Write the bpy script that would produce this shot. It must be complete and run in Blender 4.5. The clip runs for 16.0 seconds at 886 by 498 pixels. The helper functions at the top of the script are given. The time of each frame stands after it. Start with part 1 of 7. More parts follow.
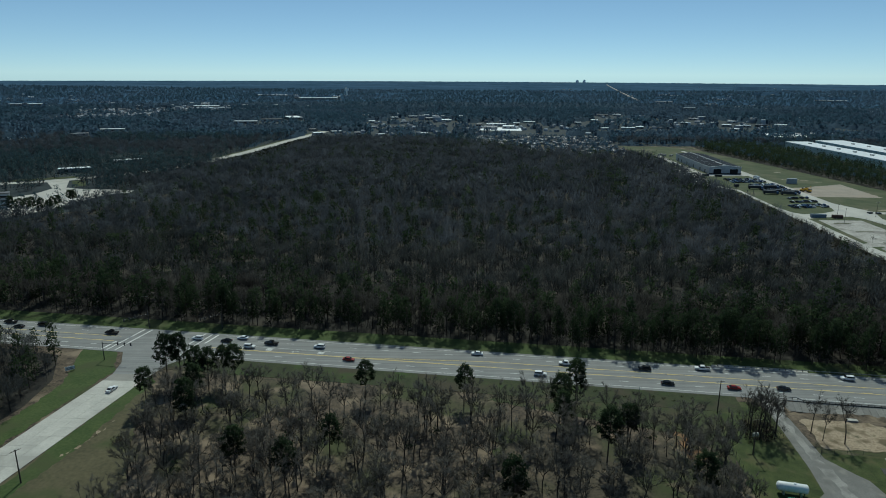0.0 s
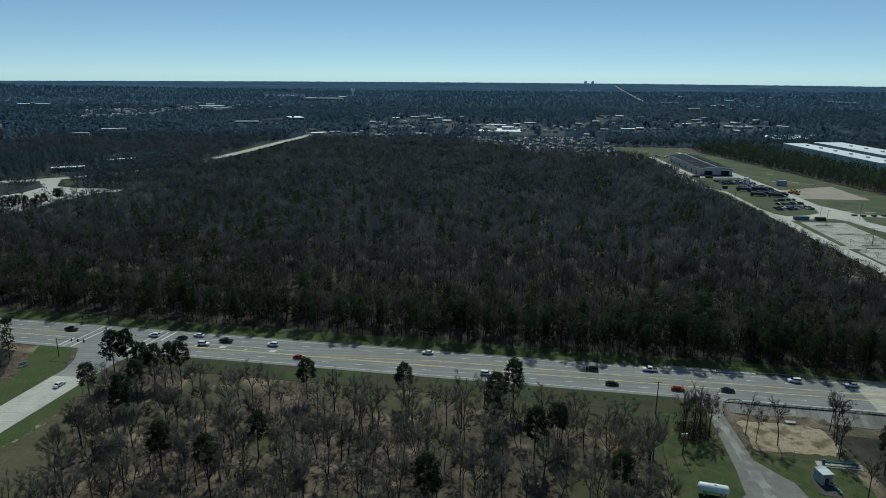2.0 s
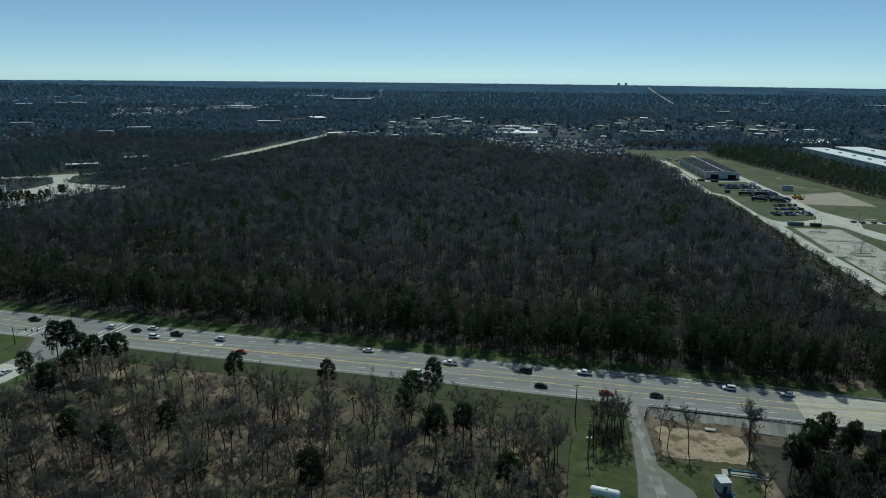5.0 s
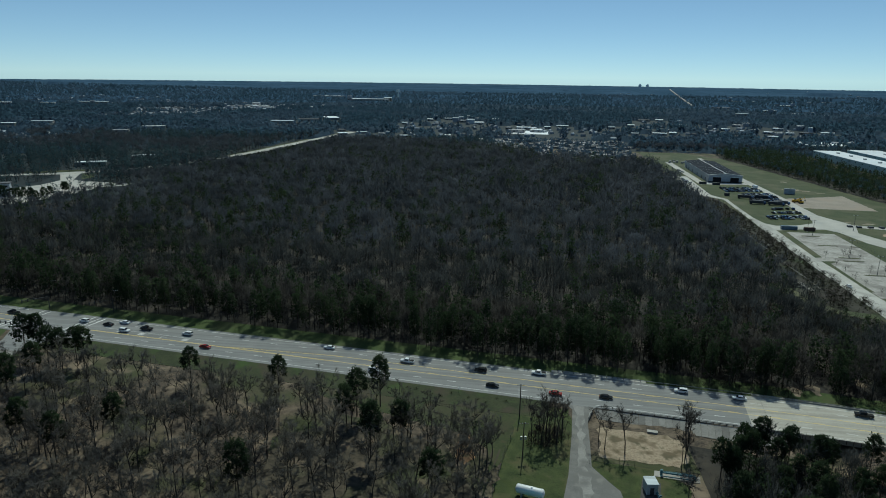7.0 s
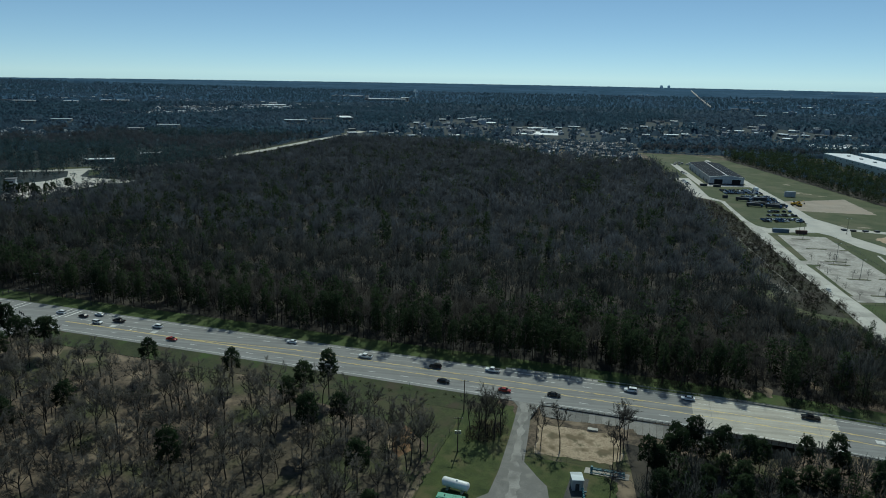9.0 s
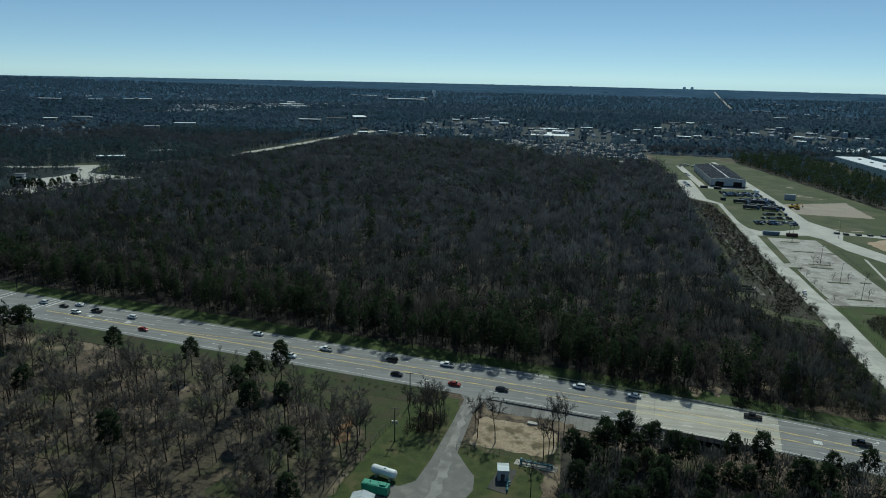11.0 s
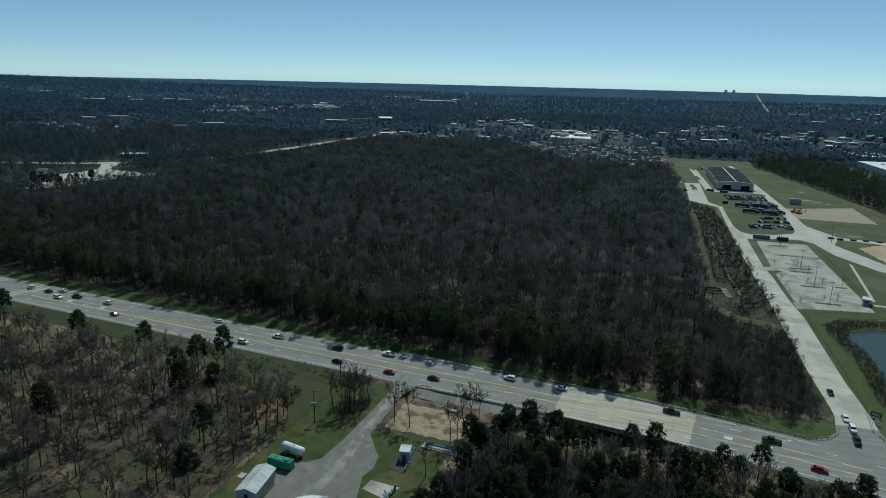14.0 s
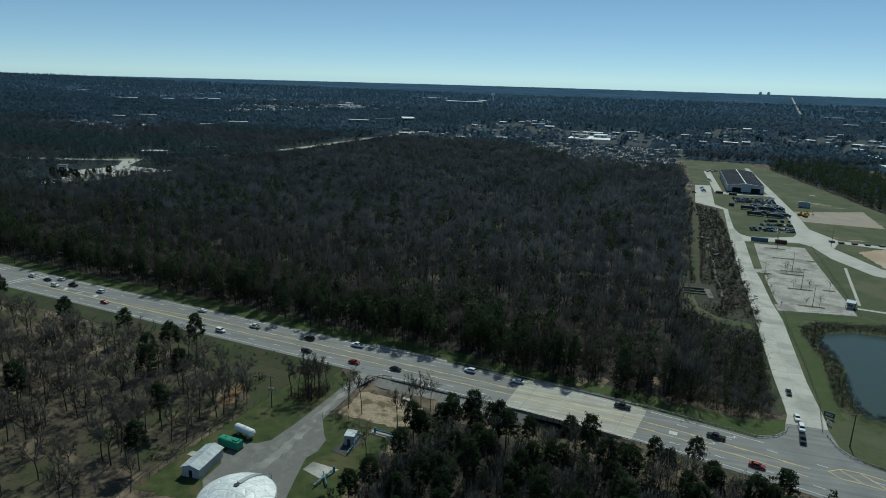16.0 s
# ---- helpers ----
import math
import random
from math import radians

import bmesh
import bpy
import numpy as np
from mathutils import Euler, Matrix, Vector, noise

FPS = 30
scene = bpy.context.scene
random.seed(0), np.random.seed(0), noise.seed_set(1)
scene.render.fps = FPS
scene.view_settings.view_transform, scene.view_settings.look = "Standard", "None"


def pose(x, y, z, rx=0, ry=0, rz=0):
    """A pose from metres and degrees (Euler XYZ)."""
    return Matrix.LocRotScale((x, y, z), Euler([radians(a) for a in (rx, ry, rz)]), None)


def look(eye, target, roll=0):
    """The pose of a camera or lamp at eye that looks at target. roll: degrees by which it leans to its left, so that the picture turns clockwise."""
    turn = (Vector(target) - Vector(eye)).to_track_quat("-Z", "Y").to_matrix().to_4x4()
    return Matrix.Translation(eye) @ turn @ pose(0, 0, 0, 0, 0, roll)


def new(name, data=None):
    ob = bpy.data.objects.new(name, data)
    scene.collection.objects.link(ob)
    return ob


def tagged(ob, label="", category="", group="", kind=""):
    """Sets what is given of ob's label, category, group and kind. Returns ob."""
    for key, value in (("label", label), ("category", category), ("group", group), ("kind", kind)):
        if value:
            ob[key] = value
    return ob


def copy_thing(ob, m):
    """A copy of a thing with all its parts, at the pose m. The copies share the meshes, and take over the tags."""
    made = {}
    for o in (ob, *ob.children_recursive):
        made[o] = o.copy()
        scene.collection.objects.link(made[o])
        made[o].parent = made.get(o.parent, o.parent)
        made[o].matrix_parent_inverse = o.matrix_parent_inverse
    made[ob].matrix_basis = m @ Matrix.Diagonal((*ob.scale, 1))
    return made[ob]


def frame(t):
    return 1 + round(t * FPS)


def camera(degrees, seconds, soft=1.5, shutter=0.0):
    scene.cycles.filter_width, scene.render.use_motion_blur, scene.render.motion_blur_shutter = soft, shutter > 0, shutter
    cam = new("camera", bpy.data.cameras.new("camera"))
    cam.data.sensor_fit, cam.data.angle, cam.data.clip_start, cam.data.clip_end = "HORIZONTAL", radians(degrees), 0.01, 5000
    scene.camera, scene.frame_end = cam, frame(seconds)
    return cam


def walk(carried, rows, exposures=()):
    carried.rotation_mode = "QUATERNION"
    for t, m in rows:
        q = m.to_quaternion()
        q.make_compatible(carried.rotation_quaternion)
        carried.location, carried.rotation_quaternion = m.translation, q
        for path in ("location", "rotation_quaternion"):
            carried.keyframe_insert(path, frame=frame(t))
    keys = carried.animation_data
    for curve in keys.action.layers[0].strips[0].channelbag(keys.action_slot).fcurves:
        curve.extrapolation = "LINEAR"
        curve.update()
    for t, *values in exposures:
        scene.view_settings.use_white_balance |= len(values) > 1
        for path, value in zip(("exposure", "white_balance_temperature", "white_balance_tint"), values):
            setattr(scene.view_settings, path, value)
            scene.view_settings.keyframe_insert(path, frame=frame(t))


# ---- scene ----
cam = camera(68.4, 16.0, soft=0.95)
PATH = [
    (0, (0.394, -1.768, 100.308), (0.348, 0.163, 99.79), 0.3),
    (0.5, (5.795, -1.907, 100.316), (5.743, 0.024, 99.799), 0.3),
    (1, (11.226, -2.036, 100.312), (11.17, -0.105, 99.796), 0.4),
    (1.5, (16.683, -2.169, 100.304), (16.622, -0.238, 99.787), 0.5),
    (2, (22.217, -2.253, 100.279), (22.14, -0.322, 99.763), 0.4),
    (2.5, (27.966, -2.264, 100.292), (27.869, -0.335, 99.775), 0.5),
    (3, (33.73, -2.214, 100.322), (33.618, -0.285, 99.805), 0.5),
    (3.5, (39.428, -2.146, 100.363), (39.302, -0.218, 99.847), 0.5),
    (4, (45.131, -2.09, 100.432), (44.986, -0.163, 99.917), 0.5),
    (6.5, (73.622, -1.91, 101.154), (73.397, 0.01, 100.641), 0.8),
    (7, (79.365, -1.863, 101.219), (79.122, 0.055, 100.706), 0.8),
    (7.5, (85.13, -1.841, 101.255), (84.869, 0.074, 100.742), 0.8),
    (8, (90.868, -1.833, 101.277), (90.59, 0.08, 100.766), 0.9),
    (8.5, (96.662, -1.786, 101.333), (96.37, 0.125, 100.821), 1.0),
    (9, (102.521, -1.835, 101.403), (102.215, 0.074, 100.89), 1.0),
    (11.5, (132.502, -3.075, 101.942), (132.112, -1.181, 101.429), 1.3),
    (12, (138.542, -3.265, 102.008), (138.134, -1.375, 101.496), 1.3),
    (12.5, (144.648, -3.429, 102.065), (144.221, -1.543, 101.554), 1.3),
    (13, (150.777, -3.568, 102.108), (150.33, -1.687, 101.597), 1.4),
    (13.5, (156.912, -3.719, 102.113), (156.445, -1.842, 101.601), 1.3),
    (14, (163.02, -3.82, 102.107), (162.533, -1.948, 101.597), 1.4),
    (14.5, (169.148, -3.852, 102.111), (168.638, -1.986, 101.602), 1.5),
    (15, (175.241, -3.809, 102.128), (174.709, -1.95, 101.617), 1.5),
    (15.5, (181.325, -3.69, 102.165), (180.772, -1.837, 101.654), 1.5),
    (16, (187.479, -3.505, 102.182), (186.904, -1.658, 101.672), 1.6),
]
walk(cam, [(t, look(eye, target, roll)) for t, eye, target, roll in PATH], [(0, 0.0, 6120, -10), (16, 0.0, 6120, -10)])

# ---- light ----
SUN_ELEV, SUN_AZ = 52.0, 3.0          # degrees; azimuth east of straight ahead (+y)
world = bpy.data.worlds.new("sky")
scene.world = world
world.use_nodes = True
wn = world.node_tree.nodes
sky = wn.new("ShaderNodeTexSky")
sky.sky_type = "NISHITA"
sky.sun_disc = False
sky.sun_elevation = radians(SUN_ELEV)
sky.sun_rotation = radians(SUN_AZ)
sky.air_density, sky.dust_density, sky.ozone_density = 0.45, 0.0, 4.0


def sky_mix(socket, colour):
    """Multiplies the sky by a colour."""
    k = wn.new("ShaderNodeMix")
    k.data_type, k.blend_type = "RGBA", "MULTIPLY"
    k.inputs[0].default_value = 1.0
    k.inputs[7].default_value = (*colour, 1)
    world.node_tree.links.new(socket, k.inputs[6])
    return k.outputs[2]


even = wn.new("ShaderNodeGamma")
even.inputs[1].default_value = 0.75
world.node_tree.links.new(sky_mix(sky.outputs[0], (0.126, 0.095, 0.094)), even.inputs[0])
world.node_tree.links.new(sky_mix(even.outputs[0], (6.15, 7.9, 8.25)), wn["Background"].inputs[0])
wn["Background"].inputs[1].default_value = 0.1
sun = new("sun", bpy.data.lights.new("sun", "SUN"))
sun.data.energy, sun.data.angle, sun.data.color = 3.0, radians(0.53), (1.0, 0.95, 0.88)
sun.matrix_world = look((200, 400, 300), Vector((200, 400, 300)) - Vector((math.sin(radians(SUN_AZ)) * math.cos(radians(SUN_ELEV)),
                        math.cos(radians(SUN_AZ)) * math.cos(radians(SUN_ELEV)), math.sin(radians(SUN_ELEV)))))


# ---- materials ----
def mat(name, dark, light, scale=1.0, fine=8.0, rough=0.9, metal=0.0, bump=0.0, vary=0.0, by="object", spec=0.3, stain=None, stain_scale=0.02, spots=None, spots_scale=0.1, streak=None, crown=False):
    """Two-scale noise between two colours, with a third colour as stains and a random shift per piece."""
    m = bpy.data.materials.new(name)
    m.use_nodes = True
    t = m.node_tree
    n, li = t.nodes, t.links
    p = n["Principled BSDF"]
    p.inputs["Roughness"].default_value, p.inputs["Metallic"].default_value = rough, metal
    p.inputs["Specular IOR Level"].default_value = spec
    geo = n.new("ShaderNodeNewGeometry")
    na, nb = n.new("ShaderNodeTexNoise"), n.new("ShaderNodeTexNoise")
    na.inputs["Scale"].default_value, nb.inputs["Scale"].default_value = scale, fine
    na.inputs["Detail"].default_value, nb.inputs["Detail"].default_value = 4, 3
    for k in (na, nb):
        li.new(geo.outputs["Position"], k.inputs["Vector"])
    add = n.new("ShaderNodeMath")
    add.operation = "MULTIPLY_ADD"
    add.inputs[1].default_value, add.inputs[2].default_value = 0.5, 0.0
    li.new(nb.outputs[0], add.inputs[0])
    add2 = n.new("ShaderNodeMath")
    add2.operation = "MULTIPLY_ADD"
    add2.inputs[1].default_value = 0.5
    li.new(na.outputs[0], add2.inputs[0])
    li.new(add.outputs[0], add2.inputs[2])
    mr = n.new("ShaderNodeMapRange")
    mr.inputs[1].default_value, mr.inputs[2].default_value = 0.36, 0.64
    li.new(add2.outputs[0], mr.inputs[0])
    mix = n.new("ShaderNodeMix")
    mix.data_type = "RGBA"
    mix.inputs[6].default_value, mix.inputs[7].default_value = (*dark, 1), (*light, 1)
    li.new(mr.outputs[0], mix.inputs[0])
    out = mix.outputs[2]
    if stain:
        ns = n.new("ShaderNodeTexNoise")
        ns.inputs["Scale"].default_value, ns.inputs["Detail"].default_value = stain_scale, 5
        li.new(geo.outputs["Position"], ns.inputs["Vector"])
        sr = n.new("ShaderNodeMapRange")
        sr.inputs[1].default_value, sr.inputs[2].default_value = 0.5, 0.62
        li.new(ns.outputs[0], sr.inputs[0])
        sm = n.new("ShaderNodeMix")
        sm.data_type = "RGBA"
        sm.inputs[7].default_value = (*stain, 1)
        li.new(sr.outputs[0], sm.inputs[0])
        li.new(out, sm.inputs[6])
        out = sm.outputs[2]
    if spots:
        ns = n.new("ShaderNodeTexNoise")
        ns.inputs["Scale"].default_value, ns.inputs["Detail"].default_value = spots_scale, 6
        li.new(geo.outputs["Position"], ns.inputs["Vector"])
        sr = n.new("ShaderNodeMapRange")
        sr.inputs[1].default_value, sr.inputs[2].default_value = 0.55, 0.68
        li.new(ns.outputs[0], sr.inputs[0])
        sm = n.new("ShaderNodeMix")
        sm.data_type = "RGBA"
        sm.inputs[7].default_value = (*spots, 1)
        li.new(sr.outputs[0], sm.inputs[0])
        li.new(out, sm.inputs[6])
        out = sm.outputs[2]
    if streak:
        mp = n.new("ShaderNodeMapping")
        mp.inputs["Rotation"].default_value = (0, 0, radians(streak))
        mp.inputs["Scale"].default_value = (0.012, 0.75, 1)
        li.new(geo.outputs["Position"], mp.inputs["Vector"])
        ns = n.new("ShaderNodeTexNoise")
        ns.inputs["Scale"].default_value, ns.inputs["Detail"].default_value = 1.0, 3
        li.new(mp.outputs[0], ns.inputs["Vector"])
        sr = n.new("ShaderNodeMapRange")
        sr.inputs[1].default_value, sr.inputs[2].default_value, sr.inputs[3].default_value, sr.inputs[4].default_value = 0.3, 0.7, 0.8, 1.2
        li.new(ns.outputs[0], sr.inputs[0])
        hs = n.new("ShaderNodeHueSaturation")
        li.new(sr.outputs[0], hs.inputs["Value"])
        li.new(out, hs.inputs["Color"])
        out = hs.outputs[0]
    if vary:
        src = n.new("ShaderNodeObjectInfo").outputs["Random"] if by == "object" else geo.outputs["Random Per Island"]
        vr = n.new("ShaderNodeMapRange")
        vr.inputs[3].default_value, vr.inputs[4].default_value = 1 - vary, 1 + vary
        li.new(src, vr.inputs[0])
        hs = n.new("ShaderNodeHueSaturation")
        li.new(vr.outputs[0], hs.inputs["Value"])
        li.new(out, hs.inputs["Color"])
        out = hs.outputs[0]
    li.new(out, p.inputs["Base Color"])
    if crown:
        at, vt = n.new("ShaderNodeAttribute"), n.new("ShaderNodeVectorTransform")
        at.attribute_name = "crown"
        vt.vector_type, vt.convert_from, vt.convert_to = "NORMAL", "OBJECT", "WORLD"
        li.new(at.outputs["Vector"], vt.inputs[0])
        li.new(vt.outputs[0], p.inputs["Normal"])
        # a spray of fine twigs or needles lets part of the light through
        tr, mx = n.new("ShaderNodeBsdfTranslucent"), n.new("ShaderNodeMixShader")
        mx.inputs[0].default_value = 0.5
        li.new(out, tr.inputs["Color"])
        li.new(p.outputs[0], mx.inputs[1])
        li.new(tr.outputs[0], mx.inputs[2])
        li.new(mx.outputs[0], n["Material Output"].inputs["Surface"])
    if bump:
        b = n.new("ShaderNodeBump")
        b.inputs["Strength"].default_value, b.inputs["Distance"].default_value = bump, 0.05
        li.new(nb.outputs[0], b.inputs["Height"])
        li.new(b.outputs[0], p.inputs["Normal"])
    return m


M = {}
M["litter"] = mat("leaf_litter", (0.022, 0.018, 0.013), (0.138, 0.104, 0.073), 0.28, 1.3, stain=(0.05, 0.056, 0.021), stain_scale=0.035, bump=0.5, spots=(0.2, 0.155, 0.108), spots_scale=0.09)
M["rough_verge"] = mat("rough_verge", (0.018, 0.027, 0.009), (0.05, 0.056, 0.022), 0.2, 1.4, stain=(0.05, 0.042, 0.025), stain_scale=0.08, spots=(0.04, 0.066, 0.014), spots_scale=0.12)
M["lawn"] = mat("lawn", (0.016, 0.029, 0.006), (0.07, 0.086, 0.025), 0.25, 3.2, stain=(0.085, 0.078, 0.034), stain_scale=0.1, bump=0.5, spots=(0.04, 0.054, 0.012), spots_scale=0.35)
M["field"] = mat("dry_field", (0.036, 0.052, 0.019), (0.078, 0.088, 0.038), 0.06, 0.8, stain=(0.088, 0.088, 0.046), stain_scale=0.03, spots=(0.05, 0.066, 0.024), spots_scale=0.05)
M["tan_earth"] = mat("tan_earth", (0.2, 0.17, 0.12), (0.36, 0.31, 0.235), 0.15, 1.0, stain=(0.1, 0.098, 0.05), stain_scale=0.2)
M["orange_dirt"] = mat("orange_dirt", (0.3, 0.215, 0.145), (0.44, 0.33, 0.235), 0.06, 0.6, stain=(0.4, 0.33, 0.26), stain_scale=0.05)
M["verge"] = mat("verge_grass", (0.03, 0.053, 0.011), (0.064, 0.087, 0.025), 0.15, 1.2, stain=(0.052, 0.064, 0.022), stain_scale=0.07)
M["rough_grass"] = mat("rough_grass", (0.022, 0.032, 0.01), (0.055, 0.064, 0.022), 0.13, 1.0, stain=(0.055, 0.05, 0.026), stain_scale=0.06, spots=(0.07, 0.052, 0.032), spots_scale=0.11)
M["orange_earth"] = mat("orange_earth", (0.13, 0.075, 0.036), (0.22, 0.13, 0.07), 0.3, 2.0, stain=(0.07, 0.06, 0.03), stain_scale=0.25)
M["mud"] = mat("dark_mud", (0.03, 0.025, 0.018), (0.07, 0.058, 0.04), 0.3, 2.0, stain=(0.06, 0.065, 0.025), stain_scale=0.2)
# litter with green patches, its brown darkened to carry the tree shadows
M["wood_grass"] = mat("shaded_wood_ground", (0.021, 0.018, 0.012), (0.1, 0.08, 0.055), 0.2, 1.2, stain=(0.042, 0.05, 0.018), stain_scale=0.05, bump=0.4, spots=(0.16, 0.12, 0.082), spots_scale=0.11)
M["brown_field"] = mat("worn_field", (0.06, 0.054, 0.028), (0.11, 0.096, 0.052), 0.08, 0.9, stain=(0.056, 0.066, 0.024), stain_scale=0.05)
M["asphalt"] = mat("aged_asphalt", (0.165, 0.167, 0.166), (0.23, 0.228, 0.222), 0.15, 3.0, rough=0.85, stain=(0.2, 0.2, 0.195), stain_scale=0.05, streak=7.2)
M["drive"] = mat("drive_asphalt", (0.125, 0.122, 0.115), (0.195, 0.19, 0.178), 0.3, 3.0, rough=0.9, stain=(0.15, 0.146, 0.136), stain_scale=0.09, bump=0.2, spots=(0.205, 0.197, 0.178), spots_scale=0.28)
M["worn"] = mat("worn_pale_asphalt", (0.19, 0.185, 0.172), (0.29, 0.28, 0.262), 0.25, 2.2, rough=0.9, stain=(0.16, 0.155, 0.145), stain_scale=0.2)
M["concrete"] = mat("concrete_road", (0.3696, 0.352, 0.3168), (0.4752, 0.4576, 0.4136), 0.1, 2.0, rough=0.85, stain=(0.3696, 0.3608, 0.3344), stain_scale=0.06)
M["bridge_concrete"] = mat("bridge_concrete", (0.32, 0.302, 0.262), (0.41, 0.388, 0.335), 0.2, 2.0, rough=0.85, streak=7.2)
M["lot"] = mat("lot_concrete", (0.25, 0.235, 0.21), (0.44, 0.42, 0.385), 0.1, 0.7, rough=0.9, stain=(0.22, 0.205, 0.185), stain_scale=0.09)
M["gravel"] = mat("pale_gravel", (0.2, 0.15, 0.1), (0.4, 0.325, 0.23), 0.3, 1.6, stain=(0.13, 0.1, 0.06), stain_scale=0.2, spots=(0.1, 0.085, 0.05), spots_scale=0.3)
M["sand"] = mat("creek_sand", (0.14, 0.105, 0.07), (0.26, 0.21, 0.15), 0.3, 2.0, stain=(0.09, 0.07, 0.05), stain_scale=0.4)
M["dirt"] = mat("bare_dirt", (0.24, 0.205, 0.165), (0.34, 0.295, 0.245), 0.08, 0.9, stain=(0.3, 0.25, 0.2), stain_scale=0.04)
M["white_paint"] = mat("white_line_paint", (0.55, 0.55, 0.53), (0.75, 0.75, 0.73), 0.5, 5)
M["yellow_paint"] = mat("yellow_line_paint", (0.56, 0.43, 0.17), (0.72, 0.58, 0.27), 0.5, 5)
M["bark"] = mat("bare_bark", (0.024, 0.023, 0.021), (0.06, 0.056, 0.051), 0.05, 2.0, vary=0.35, by="island", spec=0.1)
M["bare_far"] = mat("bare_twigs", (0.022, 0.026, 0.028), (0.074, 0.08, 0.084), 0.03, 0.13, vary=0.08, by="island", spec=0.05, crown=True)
# bare_far lightened and blued: brightness and haze of the farther forest in the colour
M["bare_back"] = mat("haze_lightened_bare_twigs", (0.03, 0.037, 0.045), (0.095, 0.106, 0.127), 0.03, 0.11, vary=0.08, by="island", spec=0.05, crown=True)
M["needle"] = mat("pine_needles", (0.015, 0.028, 0.014), (0.039, 0.059, 0.028), 0.05, 0.2, vary=0.12, by="island", spec=0.15, crown=True)
M["pine_bark"] = mat("pine_bark", (0.05, 0.042, 0.036), (0.105, 0.084, 0.068), 0.5, 4.0, spec=0.1)
M["shrub"] = mat("shrub_leaves", (0.03, 0.034, 0.014), (0.075, 0.075, 0.034), 0.05, 0.6, vary=0.25, by="island", spec=0.1)
M["scrub"] = mat("brown_scrub", (0.017, 0.021, 0.01), (0.044, 0.048, 0.023), 0.06, 0.5, vary=0.25, by="island", spec=0.05)
# pine needles of the middle and far woods, with blue distance haze mixed in
M["needle_far"] = mat("hazed_far_pine_needles", (0.032, 0.065, 0.098), (0.06, 0.103, 0.15), 0.02, 0.2, vary=0.1, by="island", spec=0.05, crown=True)
M["needle_mid"] = mat("hazed_middle_pine_needles", (0.023, 0.043, 0.05), (0.05, 0.081, 0.096), 0.02, 0.2, vary=0.1, by="island", spec=0.05, crown=True)
# horizon haze is part of this blue-grey canopy colour
M["skyline"] = mat("hazed_farthest_canopy", (0.031, 0.062, 0.1), (0.066, 0.113, 0.174), 0.004, 0.03, spec=0.0)
M["brush"] = mat("brown_brush_twigs", (0.016, 0.015, 0.013), (0.053, 0.046, 0.04), 0.06, 0.25, vary=0.15, by="island", spec=0.05, crown=True)
M["scrub_ground"] = mat("scrub_ground", (0.018, 0.019, 0.011), (0.042, 0.041, 0.024), 0.1, 0.8, stain=(0.046, 0.04, 0.032), stain_scale=0.05, spots=(0.036, 0.05, 0.016), spots_scale=0.045)
# ground colour holds the shade of the far trees and some blue haze
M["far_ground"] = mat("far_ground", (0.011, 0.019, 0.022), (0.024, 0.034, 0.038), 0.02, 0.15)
# bare twigs again, their colour shifted to blue as haze
M["bare_distant"] = mat("hazed_distant_bare_twigs", (0.039, 0.067, 0.104), (0.071, 0.109, 0.159), 0.02, 0.1, vary=0.08, by="island", spec=0.05, crown=True)
M["reed"] = mat("brown_reeds", (0.045, 0.036, 0.026), (0.1, 0.08, 0.058), 0.1, 1.0, vary=0.3, by="island", spec=0.1)
M["reed_ground"] = mat("reed_ground", (0.02, 0.017, 0.012), (0.05, 0.04, 0.028), 0.2, 1.0)
# leaf mould darkened in colour to give the shade under dense trees
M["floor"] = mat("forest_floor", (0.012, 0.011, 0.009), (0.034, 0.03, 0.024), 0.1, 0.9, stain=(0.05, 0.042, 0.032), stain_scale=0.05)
M["twig"] = mat("grey_twigs", (0.034, 0.033, 0.032), (0.085, 0.082, 0.079), 0.05, 0.2, vary=0.1, by="island", spec=0.05, crown=True)
M["near_twig"] = mat("fine_grey_twigs", (0.076, 0.074, 0.07), (0.146, 0.142, 0.134), 0.05, 0.2, vary=0.15, by="island", spec=0.05, crown=True)
# tower colour paled as by haze, since its visible faces are unlit
M["tower"] = mat("haze_paled_tower", (0.7, 0.75, 0.78), (0.78, 0.82, 0.85), 0.02, 0.2)
# dark for the shade between far crowns, blue for haze, both in the colour
M["canopy"] = mat("hazed_far_canopy", (0.016, 0.032, 0.049), (0.032, 0.056, 0.084), 0.008, 0.07, vary=0.0, spec=0.05)
M["metal"] = mat("galvanised_steel", (0.3, 0.31, 0.31), (0.45, 0.46, 0.46), 1, 6, rough=0.45, metal=0.6)
M["white_metal"] = mat("white_painted_metal", (0.62, 0.64, 0.64), (0.78, 0.79, 0.78), 0.2, 3, rough=0.4)
M["grey_wall"] = mat("grey_metal_siding", (0.3, 0.32, 0.34), (0.4, 0.42, 0.44), 0.05, 0.6, rough=0.5)
M["dark_roof"] = mat("dark_metal_roof", (0.016, 0.02, 0.028), (0.032, 0.038, 0.048), 0.05, 0.6, rough=0.9, spec=0.08)
M["dark"] = mat("dark_opening", (0.008, 0.008, 0.009), (0.02, 0.02, 0.02), 1, 5)
M["wood_pole"] = mat("weathered_pole", (0.05, 0.04, 0.032), (0.11, 0.09, 0.07), 1, 8)
M["green_metal"] = mat("green_painted_metal", (0.03, 0.2, 0.13), (0.06, 0.3, 0.2), 0.5, 4, rough=0.4)
M["blue_pipe"] = mat("teal_painted_pipe", (0.04, 0.12, 0.145), (0.09, 0.21, 0.24), 0.5, 4, rough=0.45)
